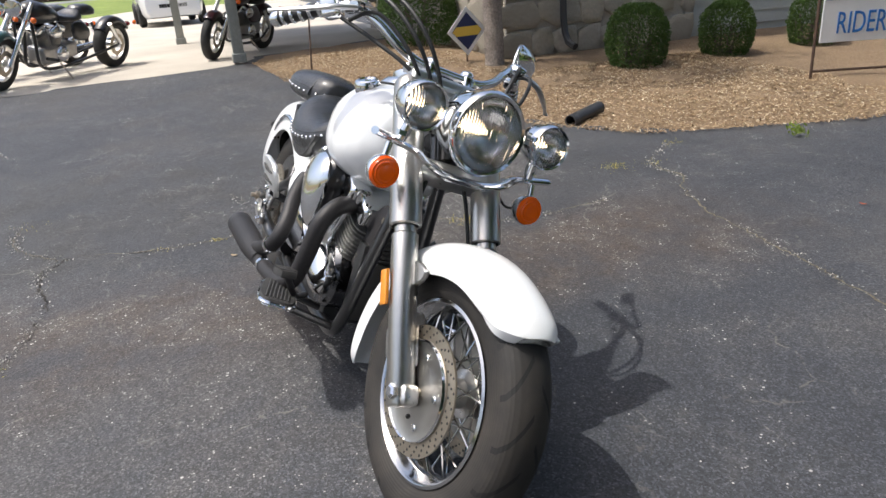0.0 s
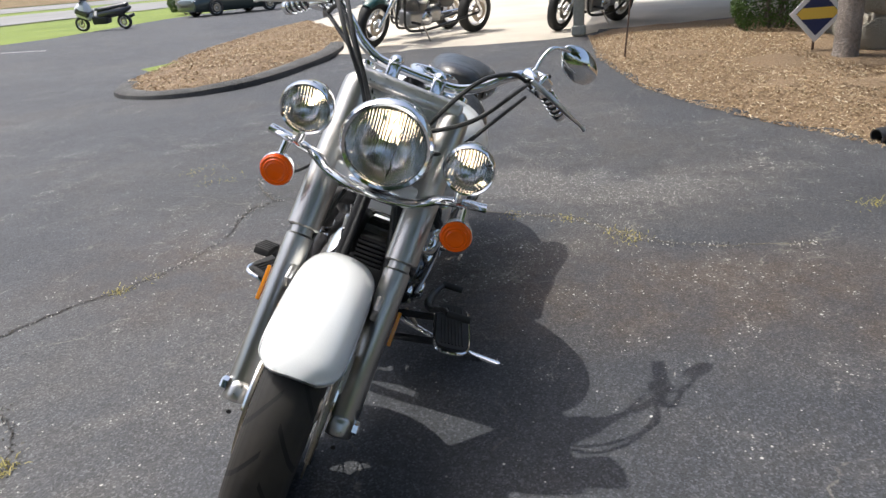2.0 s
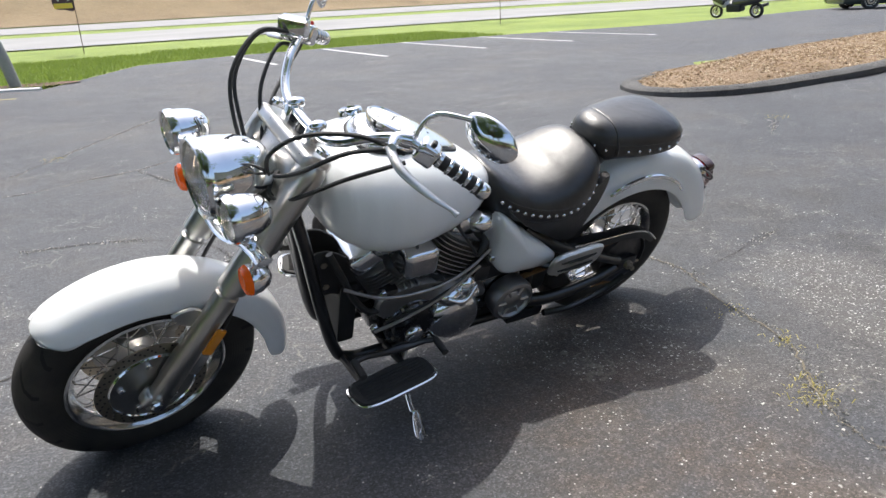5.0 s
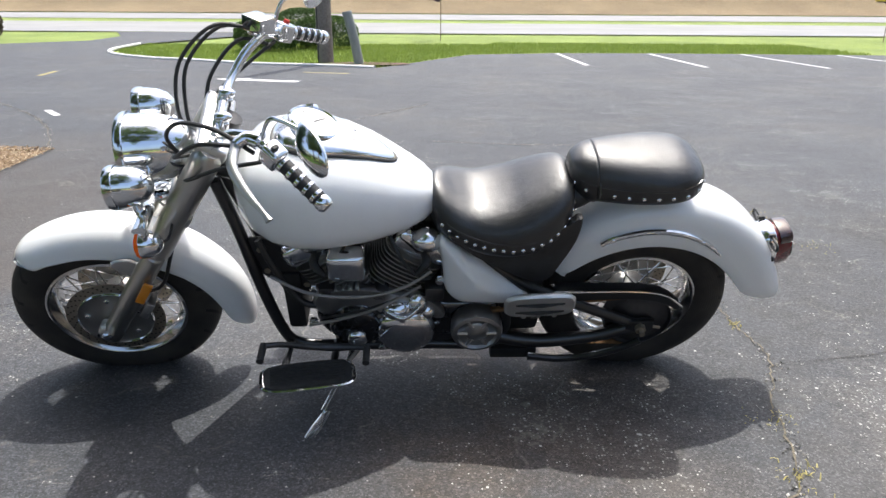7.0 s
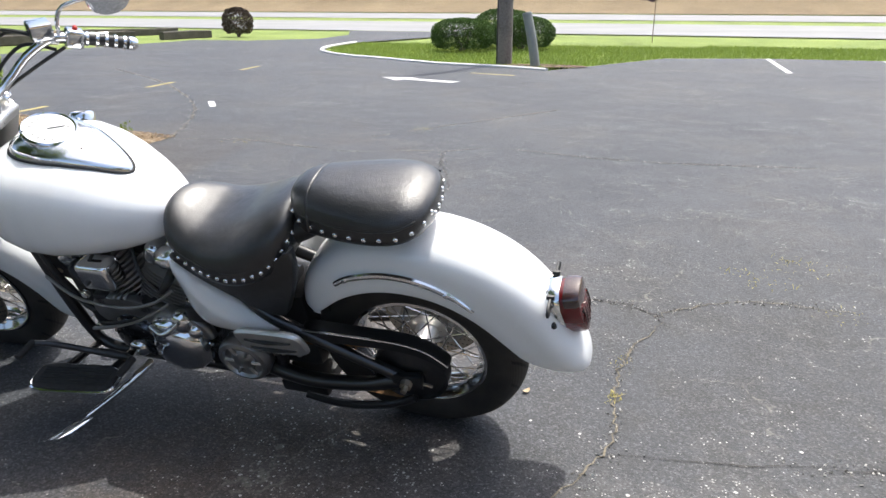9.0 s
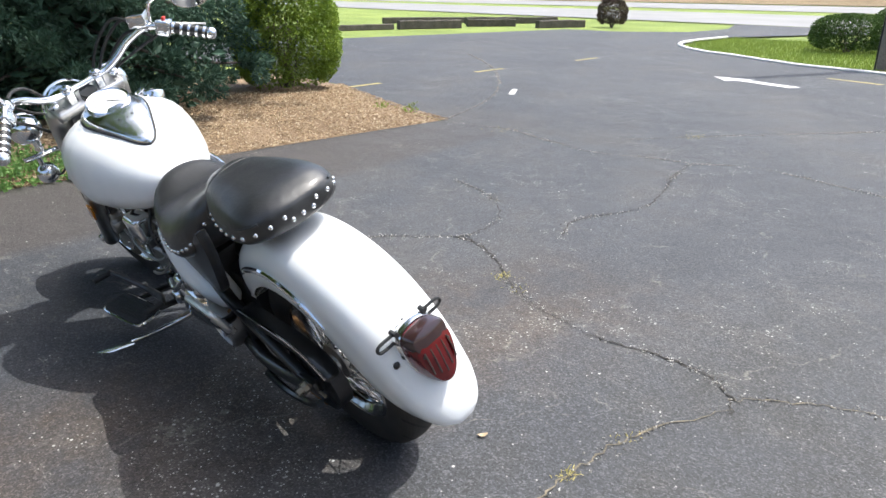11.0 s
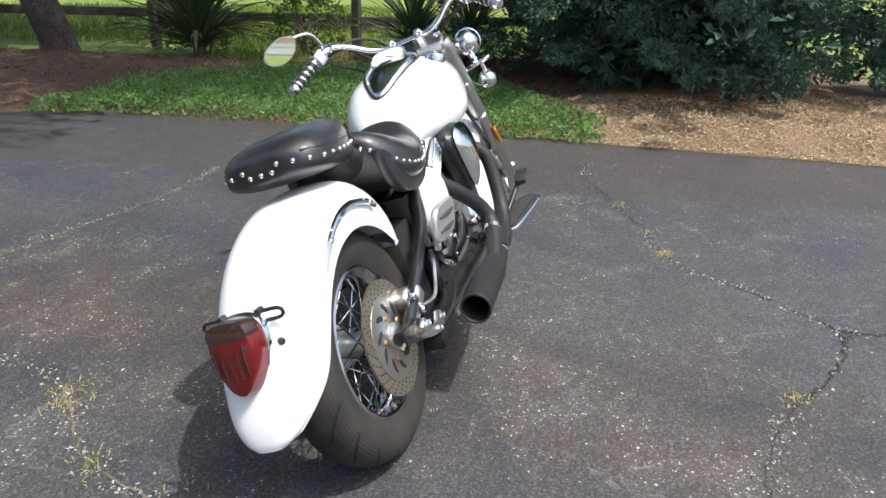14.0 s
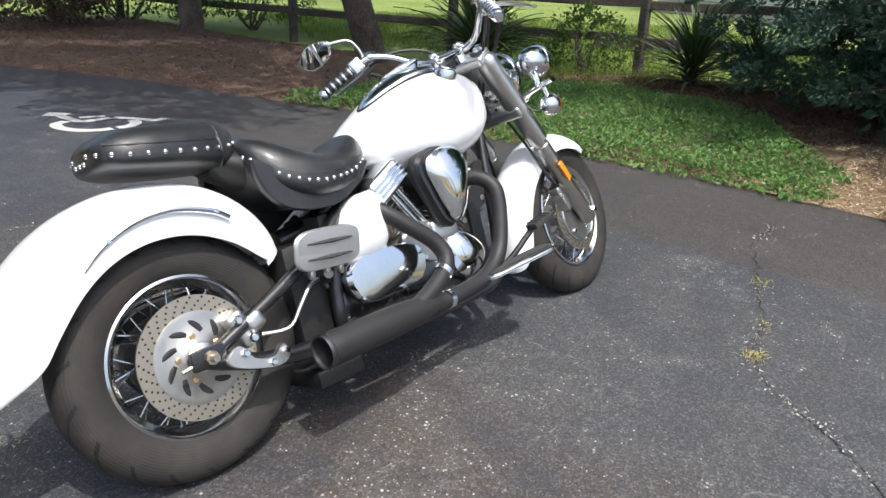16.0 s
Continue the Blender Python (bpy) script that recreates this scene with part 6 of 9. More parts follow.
# handlebar
BAR = [(0.108, 0.412, 0.990), (0.156, 0.369, 1.024), (0.210, 0.319, 1.060), (0.264, 0.265, 1.086), (0.318, 0.210, 1.066), (0.356, 0.158, 1.030), (0.376, 0.105, 1.008), (0.380, 0.05, 1.004)]
bar = fpart("handlebar", tube(BAR + [(x, -y, z) for x, y, z in BAR[::-1]], 0.0125, 14, 6), CHROME, None, "wide chrome handlebar")
for side in (1, -1):
    fpart("riser", moved(box(0.042, 0.034, 0.058, 0.009, 3), Matrix.Translation((0.385, side * 0.058, 0.985)) @ Matrix.Rotation(radians(-20), 4, "Y")), CHROME, bar)
    fpart("riser_cap", moved(ellipsoid(0.024, 0.018, 0.015, (0, 0, 0), 14, 8), Matrix.Translation((0.372, side * 0.058, 1.018))), CHROME, bar)
    a, b = Vector((0.210, side * 0.319, 1.060)), Vector((0.108, side * 0.412, 0.990))
    grip = fpart("grip", along(lathe([(0.0125, 0.0), (0.018, 0.002), (0.0185, 0.135), (0.015, 0.145), (0.0, 0.146)], 20, axis="x"), a, b), PLASTIC, bar, "black rubber grip")
    for t in (0.008, 0.036, 0.062, 0.088, 0.114):
        fpart("grip_ring", along(lathe([(0.0186, t), (0.0212, t + 0.002), (0.0212, t + 0.009), (0.0186, t + 0.011)], 20, axis="x"), a, b), CHROME, grip, "chrome band")
    fpart("grip_end", along(lathe([(0.0195, 0.132), (0.021, 0.136), (0.0205, 0.150), (0.014, 0.158), (0.0, 0.159)], 20, axis="x"), a, b), CHROME, grip)
    fpart("switch_housing", along(moved(box(0.052, 0.048, 0.056, 0.012, 3), Matrix.Translation((-0.02, 0, -0.002))), a, b), CHROME, bar, "chrome switch housing")
    fpart("switch", along(box(0.012, 0.02, 0.012, 0.003, 1, (-0.02, -0.004, 0.03)), a, b), REDSWITCH if side < 0 else PLASTIC, bar)
    perch = Vector((0.264, side * 0.265, 1.086))
    fpart("lever_perch", tube([perch + Vector((-0.01, side * 0.01, 0)), perch + Vector((0.02, 0, 0.004)), perch + Vector((0.045, side * 0.02, 0.0))], [0.022, 0.018, 0.012], 10, 4), CHROME, bar)
    fpart("lever", tube([perch + Vector((0.045, side * 0.012, -0.004)), perch + Vector((0.052, side * 0.070, -0.022)), perch + Vector((0.022, side * 0.130, -0.050)), perch + Vector((-0.018, side * 0.182, -0.074)), perch + Vector((-0.030, side * 0.199, -0.083))], [0.012, 0.013, 0.011, 0.006, 0.010], 10, 5, 0.6), ALLOY, bar, "polished hand lever")
    # mirror
    fpart("mirror_arm", tube([perch + Vector((-0.02, side * 0.015, 0.01)), (0.232, side * 0.286, 1.135), (0.208, side * 0.306, 1.166), (0.152, side * 0.356, 1.168)], 0.006, 10, 5), CHROME, bar)
    oval = rounded([(side * x, z) for x, z in ((-0.072, -0.020), (-0.050, 0.022), (0.0, 0.046), (0.050, 0.044), (0.064, 0.022), (0.050, -0.018), (0.010, -0.044), (-0.040, -0.048))], 4)
    shell = plate(oval, 0.012, 0.004, 0.024)
    # the mirror looks back: its domed shell points ahead
    mm = Matrix.Translation((0.122, side * 0.394, 1.140)) @ Matrix.Rotation(radians(-90 + side * 28), 4, "Z") @ Matrix.Rotation(radians(10.8), 4, "X") @ Matrix.Rotation(radians(side * 3), 4, "Y")
    fpart("mirror", moved(shell, mm), CHROME, bar, "oval chrome mirror")
    fpart("mirror_glass", moved(plate([(x * 0.88, z * 0.88) for x, z in oval], 0.002, 0.0005), mm @ Matrix.Translation((0, -0.0022, 0))), MIRROR, bar, "mirror glass")
fpart("master_cylinder", moved(box(0.075, 0.06, 0.045, 0.006, 2), Matrix.Translation((0.285, -0.262, 1.118)) @ Matrix.Rotation(radians(-42), 4, "Z") @ Matrix.Rotation(radians(10), 4, "X")), CHROME, bar, "square chrome brake fluid reservoir")
CABLES = [
    [(0.285, -0.25, 1.10), (0.400, -0.225, 1.135), (0.500, -0.16, 1.065), (0.52, -0.09, 0.96), (0.495, -0.05, 0.86)],
    [(0.275, -0.265, 1.09), (0.39, -0.245, 1.12), (0.485, -0.175, 1.05), (0.50, -0.10, 0.95), (0.485, -0.06, 0.85)],
    [(0.27, -0.27, 1.05), (0.345, -0.23, 1.085), (0.425, -0.155, 1.02), (0.45, -0.09, 0.93), (0.47, -0.04, 0.84)],
    [(0.25, -0.285, 1.05), (0.33, -0.21, 1.02), (0.41, -0.13, 0.98), (0.445, -0.07, 0.92), (0.46, -0.03, 0.85)],
    [(0.30, 0.27, 1.07), (0.40, 0.245, 1.065), (0.48, 0.175, 0.985), (0.50, 0.10, 0.93), (0.47, 0.05, 0.90)],
    [(0.27, 0.285, 1.06), (0.36, 0.225, 1.09), (0.46, 0.15, 1.065), (0.515, 0.095, 0.99), (0.50, 0.06, 0.90)],
    [(0.26, 0.28, 1.03), (0.38, 0.22, 0.97), (0.48, 0.15, 0.89), (0.51, 0.09, 0.87), (0.47, 0.03, 0.88)],
]
for line in CABLES:
    fpart("cable", tube(line, 0.0055, 8, 6), PLASTIC, bar, "black control cable")

# tank
TANK = [  # x, half width, bottom, top
    (0.372, 0.030, 0.775, 0.822), (0.364, 0.085, 0.742, 0.855), (0.345, 0.140, 0.708, 0.889), (0.310, 0.182, 0.675, 0.917), (0.262, 0.208, 0.645, 0.932), (0.200, 0.221, 0.627, 0.939), (0.130, 0.220, 0.622, 0.935), (0.060, 0.205, 0.626, 0.919),
    (-0.010, 0.182, 0.634, 0.889), (-0.070, 0.155, 0.645, 0.855), (-0.120, 0.126, 0.658, 0.827), (-0.160, 0.096, 0.673, 0.802), (-0.185, 0.066, 0.690, 0.781), (-0.197, 0.025, 0.720, 0.757)]


def tank_at(x):
    cols = list(zip(*sorted(TANK)))
    return tuple(float(np.interp(x, cols[0], c)) for c in cols[1:])


def tank_top(x, y):
    """The tank's skin above a place."""
    w, lo, hi = tank_at(x)
    mid = lo + (hi - lo) * 0.42
    k = max(0.0, 1 - (abs(y) / w) ** 2.7)
    return mid + (hi - mid) * k ** (1 / 2.7)


def tank_body():
    rings = []
    for p in curve_points([(x, w, 0) for x, w, lo, hi in TANK], 4):
        w, lo, hi = tank_at(p.x)
        mid, ring = lo + (hi - lo) * 0.42, []
        for k in range(40):
            a = 2 * math.pi * k / 40
            c, s = math.cos(a), math.sin(a)
            n = 2.7 if s > 0 else 2.3
            r = 1 / (abs(c) ** n + abs(s) ** n) ** (1 / n)
            ring.append(Vector((p.x, w * r * c, mid + ((hi - mid) if s > 0 else (mid - lo)) * r * s)))
        rings.append(ring)
    return loft(rings)


tank = part("fuel_tank", tank_body(), PEARL, bike, "pearl white teardrop fuel tank", sharp=60)


def dash_outline(k):
    pts = [(-0.080, 0.0), (-0.058, 0.030), (0.0, 0.061), (0.07, 0.089), (0.14, 0.101), (0.205, 0.088), (0.242, 0.053), (0.252, 0.0)]
    line = pts + [(x, -y) for x, y in pts[-2:0:-1]]
    c = 0.10
    return [((x - c) * k + c, y * k) for x, y in rounded(line, 4)]


rings = [[Vector((x, y, tank_top(x, y) + lift + (0.05 * max(x, 0.0) * min(1.0, (1.04 - k) * 5) if lift > 0.008 else 0.0))) for x, y in dash_outline(k)] for k, lift in ((1.0, -0.008), (1.0, 0.007), (0.96, 0.013), (0.85, 0.016), (0.66, 0.019), (0.45, 0.022), (0.2, 0.024))]
part("instrument_console", loft(rings), SATIN, tank, "chrome teardrop instrument console")
part("console_seal", tube([Vector((x, y, tank_top(x, y) + 0.003)) for x, y in dash_outline(1.02)][::2] + [Vector((*dash_outline(1.02)[0], tank_top(*dash_outline(1.02)[0]) + 0.003))], 0.0035, 6, 2), PLASTIC, tank)
_tilt = Matrix.Translation((0.138, 0, 0.961)) @ Matrix.Rotation(radians(-22), 4, "Y")
part("speedometer", moved(lathe([(0.0, -0.01), (0.068, -0.01), (0.072, 0.004), (0.072, 0.010), (0.067, 0.014), (0.063, 0.011)], 40, axis="z"), _tilt), CHROME, tank, "round speedometer bezel")
part("dial", moved(lathe([(0.064, 0.0105), (0.0, 0.0105)], 40, axis="z"), _tilt), DIAL, tank, "pale speedometer face")
for k in range(13):
    a = radians(-40 + k * 22)
    part("dial_mark", moved(box(0.010, 0.002, 0.0008, 0, 1, (0.047, 0, 0.0108)), _tilt @ Matrix.Rotation(a, 4, "Z")), PLASTIC, tank, smooth=False)
part("needle", moved(box(0.045, 0.003, 0.001, 0, 1, (0.018, 0, 0.012)), _tilt @ Matrix.Rotation(radians(230), 4, "Z")), PLASTIC, tank, smooth=False)
for x, y in ((0.035, 0.022), (0.028, 0.0), (0.035, -0.022)):
    part("warning_light", ellipsoid(0.008, 0.006, 0.004, (x, y, tank_top(x, y) + 0.019), 10, 6), PLASTIC, tank)
c = Vector((0.180, -0.158, tank_top(0.180, 0.158) + 0.006))
cap_way = Vector((0.12, -0.45, 1)).normalized()
part("filler_cap", along(lathe([(0.036, -0.020), (0.037, 0.006), (0.033, 0.014), (0.026, 0.017), (0.024, 0.014), (0.008, 0.015), (0.0, 0.016)], 32, axis="x"), c, c + cap_way), CHROME, tank, "chrome fuel filler cap")


# seats
def saddle(rows, power=2.6, seg=36, under=0.035):
    """Sections of (x, half width, edge z, top z, dish): a padded seat."""
    rings = []
    for t in np.linspace(0, len(rows) - 1, (len(rows) - 1) * 6 + 1):
        x, w, edge, top, dish = (float(v) for v in glide(rows, t))
        deep = under * (1 - 0.5 * smoothstep(t / (len(rows) - 1)))
        ring = []
        for k in range(seg):
            a = 2 * math.pi * k / seg
            c, s = math.cos(a), math.sin(a)
            r = 1 / (abs(c) ** power + abs(s) ** power) ** (1 / power)
            y = w * r * c
            if s >= 0:
                z = edge + (top - edge) * r * s - dish * (1 - min(abs(y) / w, 1) ** 2) * s
            else:
                z = edge + deep * r * s
            ring.append(Vector((x, y, z)))
        rings.append(ring)
    return loft(rings)


RIDER = [(-0.178, 0.045, 0.74, 0.770, 0), (-0.188, 0.085, 0.722, 0.784, 0.0), (-0.212, 0.122, 0.696, 0.788, 0.008), (-0.255, 0.15, 0.676, 0.776, 0.018), (-0.3, 0.1634, 0.662, 0.764, 0.022), (-0.35, 0.1786, 0.655, 0.764, 0.022), (-0.41, 0.1872, 0.653, 0.778, 0.02), (-0.465, 0.1852, 0.662, 0.801, 0.016), (-0.52, 0.171, 0.684, 0.820, 0.01), (-0.558, 0.1463, 0.714, 0.823, 0.004), (-0.582, 0.11, 0.75, 0.808, 0), (-0.59, 0.05, 0.772, 0.792, 0)]
seat = part("rider_seat", saddle(RIDER, 2.4, under=0.075), LEATHER, bike, "scooped black leather rider seat with chrome studs", sharp=70)
PILLION = [(-0.572, 0.028, 0.804, 0.82, 0), (-0.5813, 0.058, 0.797, 0.838, 0), (-0.6075, 0.088, 0.789, 0.853, 0), (-0.6403, 0.106, 0.786, 0.859, 0.0), (-0.6468, 0.107, 0.786, 0.854, 0.0), (-0.6543, 0.112, 0.786, 0.86, 0.0), (-0.7384, 0.136, 0.788, 0.865, 0.003), (-0.8319, 0.15, 0.793, 0.866, 0.003), (-0.8974, 0.144, 0.799, 0.86, 0.0), (-0.9366, 0.12, 0.807, 0.847, 0), (-0.9572, 0.083, 0.814, 0.834, 0), (-0.9647, 0.035, 0.82, 0.824, 0)]
PILLION = [(-0.572 + (x + 0.572) * 0.965, w * 0.95, edge + 0.008, top + 0.022, dish) for x, w, edge, top, dish in PILLION]
pillion = part("passenger_seat", saddle(PILLION, 2.7, under=0.060), LEATHER, bike, "padded black leather passenger seat with chrome studs", sharp=70)

part("seat_base", loft([[Vector((x, w * math.cos(a), (lo + hi) / 2 + (hi - lo) / 2 * math.sin(a))) for a in (2 * math.pi * k / 24 for k in range(24))] for x, w, lo, hi in ((-0.49, 0.115, 0.655, 0.765), (-0.54, 0.105, 0.668, 0.785), (-0.58, 0.092, 0.690, 0.800), (-0.625, 0.085, 0.715, 0.808), (-0.66, 0.07, 0.74, 0.80))]), PLASTIC, seat, "black plastic seat pan")


def seat_line(rows, drop, x0, x1, out=0.0):
    cols = list(zip(*rows))[:3]
    xs = [-x for x in cols[0]]
    pts = []
    for x in np.linspace(x0, x1, 60):
        w, edge = (float(np.interp(-x, xs, c)) for c in cols[1:])
        pts.append(Vector((x, w + out, edge + drop)))
    return pts


stud_me = mesh_from("stud", *lathe([(0.0065, -0.001), (0.0062, 0.002), (0.004, 0.0042), (0.0, 0.005)], 10), smooth=True)
stud_me.materials.append(CHROME)


def studs(rows, parent, drop, x0, x1, count):
    line = seat_line(rows, drop, x0, x1, 0.0015)
    run = [0.0]
    for a, b in zip(line, line[1:]):
        run.append(run[-1] + (b - a).length)
    for k in range(count):
        s = run[-1] * k / (count - 1)
        i = min(max(int(np.searchsorted(run, s)) - 1, 0), len(line) - 2)
        p = line[i].lerp(line[i + 1], (s - run[i]) / max(run[i + 1] - run[i], 1e-6))
        t = (line[i + 1] - line[i]).normalized()
        for side in (1, -1):
            n = Vector((-abs(t.y) * (1 if p.x < -0.5 else -0.4), 1.0 * max(abs(t.x), 0.15), 0.1)).normalized()
            q, m = Vector((p.x, side * p.y, p.z)), Vector((n.x, side * n.y, n.z))
            shared("stud", stud_me, parent, Matrix.Translation(q) @ m.to_track_quat("Y", "Z").to_matrix().to_4x4())


studs(RIDER, seat, 0.006, -0.21, -0.588, 19)
studs(PILLION, pillion, 0.004, -0.585, -0.949, 12)
for y in (-0.03, 0.0, 0.03):
    shared("stud", stud_me, pillion, Matrix.Translation((-0.9515, y, 0.815)) @ Vector((-1, 0, 0.1)).to_track_quat("Y", "Z").to_matrix().to_4x4())
part("seat_strap", tube([Vector((-0.647, 0.110 * math.cos(a), 0.789 + 0.068 * abs(math.sin(a)) ** 0.7)) for a in (math.pi * k / 14 for k in range(15))], 0.0045, 6, 2, 1.0), LEATHER, pillion)
for side in (1, -1):
    # leather skirt under the rider seat, and piping along its lower edge
    skirt = [(-0.225, 0.69), (-0.30, 0.66), (-0.40, 0.645), (-0.49, 0.67), (-0.56, 0.72), (-0.60, 0.75), (-0.595, 0.67), (-0.56, 0.58), (-0.525, 0.515), (-0.46, 0.52), (-0.36, 0.575), (-0.28, 0.63)] if side > 0 else [(-0.225, 0.69), (-0.30, 0.66), (-0.40, 0.645), (-0.49, 0.67), (-0.56, 0.72), (-0.60, 0.75), (-0.585, 0.67), (-0.53, 0.61), (-0.43, 0.585), (-0.34, 0.595), (-0.27, 0.64)]
    part("seat_skirt", moved(sided(plate(rounded(skirt, 3), 0.03, 0.006, 0.004), side), Matrix.Translation((0, side * 0.125, 0))), LEATHER, seat)
    part("piping", tube([Vector((p.x, side * (p.y - 0.003), p.z)) for p in seat_line(RIDER, 0.024, -0.20, -0.585)[::4]], 0.0034, 6, 2), LEATHER, seat)
    part("piping", tube([Vector((p.x, side * (p.y - 0.003), p.z)) for p in seat_line(PILLION, 0.026, -0.60, -0.945)[::4]], 0.0034, 6, 2), LEATHER, pillion)

# rear mudguard
REARROWS = [(33, 0.372, 0.318, 0.097), (40, 0.392, 0.306, 0.100), (52, 0.414, 0.302, 0.104), (70, 0.431, 0.301, 0.108), (90, 0.438, 0.303, 0.112), (110, 0.445, 0.306, 0.114), (130, 0.452, 0.309, 0.114), (146, 0.456, 0.315, 0.112), (157, 0.461, 0.327, 0.108), (163, 0.468, 0.338, 0.103), (168, 0.476, 0.362, 0.097), (172.5, 0.483, 0.400, 0.085), (176, 0.486, 0.440, 0.066), (178, 0.484, 0.466, 0.039)]
fender_rear = part("rear_fender", fender(REAR_AXLE, REARROWS, steps=70, square=0.68, drop=0.70), PEARL, bike, "pearl white flared rear mudguard", sharp=50)
for side in (1, -1):
    line = [(62, 0.352), (70, 0.358), (85, 0.360), (100, 0.356), (115, 0.346), (127, 0.334)]
    part("fender_trim", tube([(REAR_AXLE.x + r * math.cos(radians(d)), side * 0.116, REAR_AXLE.z + r * math.sin(radians(d))) for d, r in line], [0.007, 0.0085, 0.009, 0.009, 0.008, 0.004], 8, 5, 1.0), CHROME, fender_rear, "chrome trim strip")
    for d, r in ((68, 0.357), (113, 0.347)):
        part("trim_bolt", moved(sided(bolt(0.007, 0.006), side), Matrix.Translation((REAR_AXLE.x + r * math.cos(radians(d)), side * 0.120, REAR_AXLE.z + r * math.sin(radians(d))))), CHROME, fender_rear)
part("seat_knob", moved(lathe([(0.0, 0.0), (0.012, 0.0), (0.012, 0.014), (0.0, 0.016)], 12, axis="z"), Matrix.Translation((-1.005, 0, 0.705)) @ Matrix.Rotation(radians(-20), 4, "Y")), CHROME, fender_rear)


def tail_light():
    out = rounded([(0.0, 0.078), (0.038, 0.068), (0.054, 0.036), (0.048, -0.016), (0.027, -0.064), (0.0, -0.080), (-0.027, -0.064), (-0.048, -0.016), (-0.054, 0.036), (-0.038, 0.068)], 4)
    # the lens looks back and a little upwards
    m = Matrix.Translation((-1.242, 0, 0.512)) @ Matrix.Rotation(radians(90), 4, "Z") @ Matrix.Rotation(radians(12), 4, "X")
    body = part("tail_light", moved(loft([[Vector((x * s, y, z * s)) for x, z in out] for s, y in ((0.90, -0.035), (1.04, -0.02), (1.10, -0.002), (1.10, 0.012), (1.05, 0.020), (0.98, 0.021))]), m), CHROME, fender_rear, "teardrop tail light with a red lens")
    rings = []
    for s, y in ((1.0, 0.016), (0.99, 0.036), (0.96, 0.056), (0.90, 0.066), (0.7, 0.071), (0.4, 0.074), (0.1, 0.075)):
        rings.append([Vector((x * s, y, z * s)) for x, z in out])
    part("red_lens", moved(loft(rings), m), RED, body, "red ribbed plastic lens")
    part("smoked_top", moved(loft([[Vector((x * s, y, 0.03 + (z - 0.03) * 0.55 * s + 0.025)) for x, z in out] for s, y in ((0.98, 0.03), (0.95, 0.0575), (0.86, 0.0685), (0.5, 0.0725), (0.1, 0.0735))]), m), SMOKE, body, "smoked upper lens")
    for k in range(5):
        part("lens_groove", moved(tube([((k - 2) * 0.017, 0.0725, -0.045 + abs(k - 2) * 0.008), ((k - 2) * 0.017, 0.0745, 0.0), ((k - 2) * 0.017, 0.0725, 0.03)], 0.0024, 5, 3), m), SMOKE, body)
    for x, z in ((0.036, 0.02), (-0.036, 0.02), (0.0, -0.062)):
        part("lens_screw", moved(bolt(0.005, 0.004, 8), m @ Matrix.Translation((x, 0.068 if z > 0 else 0.064, z))), PLASTIC, body)


tail_light()
# slotted black bracket for a number plate
for side in (1, -1):
    slot = [(0.046, 0.010), (0.088, 0.010), (0.098, 0.0), (0.088, -0.010), (0.046, -0.010), (0.040, 0.0)]
    pts = [Vector((-1.228, side * y, 0.578 + z)) for y, z in slot]
    bracket = part("plate_bracket", tube(pts + [pts[0]], 0.0042, 6, 3), PLASTIC, fender_rear, "slotted black number plate bracket")
    part("bracket_plate", box(0.006, 0.040, 0.024, 0.003, 1, (-1.226, side * 0.024, 0.578)), PLASTIC, bracket)
    part("bracket_bolt", moved(lathe([(0, -0.012), (0.010, -0.012), (0.010, 0.014), (0, 0.014)], 8, axis="x"), Matrix.Translation((-1.228, side * 0.022, 0.580))), PLASTIC, fender_rear)
    part("bracket_nut", moved(lathe([(0, -0.008), (0.007, -0.008), (0.007, 0.012), (0, 0.012)], 6, axis="x"), Matrix.Translation((-1.230, side * 0.046, 0.590))), PLASTIC, fender_rear)
    part("side_stud", moved(sided(bolt(0.008, 0.018, 10), side), Matrix.Translation((-1.232, side * 0.066, 0.520)) @ Matrix.Rotation(radians(side * 40), 4, "Z")), PLASTIC, fender_rear)
part("bracket_arm", tube([(-1.228, 0, 0.578), (-1.17, 0, 0.570)], 0.014, 8), PLASTIC, fender_rear)

# side covers
for side in (1, -1):
    cover = rounded([(-0.205, 0.66), (-0.213, 0.56), (-0.222, 0.475), (-0.26, 0.425), (-0.34, 0.415), (-0.45, 0.415), (-0.475, 0.445), (-0.44, 0.485), (-0.36, 0.545), (-0.29, 0.60), (-0.25, 0.64)], 4) if side > 0 else rounded([(-0.195, 0.585), (-0.20, 0.48), (-0.23, 0.425), (-0.30, 0.41), (-0.37, 0.42), (-0.385, 0.48), (-0.36, 0.54), (-0.32, 0.585), (-0.26, 0.60)], 4)
    part("side_cover", moved(sided(plate(cover, 0.07, 0.015, 0.03), side), Matrix.Translation((0, side * 0.085, 0))), PEARL, bike, "pearl white side cover", sharp=60)

# ---- engine ----
engine = part("crankcase", joined(along(lathe([(0, 0), (0.11, 0), (0.125, 0.015), (0.125, 0.195), (0.11, 0.21), (0, 0.21)], 28, axis="x"), (0.06, -0.105, 0.315), (0.06, 0.105, 0.315)), box(0.34, 0.22, 0.21, 0.05, 4, (-0.02, 0, 0.315)), box(0.30, 0.20, 0.16, 0.03, 3, (-0.26, 0, 0.29)), box(0.26, 0.15, 0.10, 0.03, 3, (0.0, 0, 0.21))), DARKGLOSS, bike, "dark grey engine crankcase")
fin_out = rounded([(0.10, 0.0), (0.085, 0.085), (0.0, 0.105), (-0.085, 0.085), (-0.10, 0.0), (-0.085, -0.085), (0.0, -0.105), (0.085, -0.085)], 4)
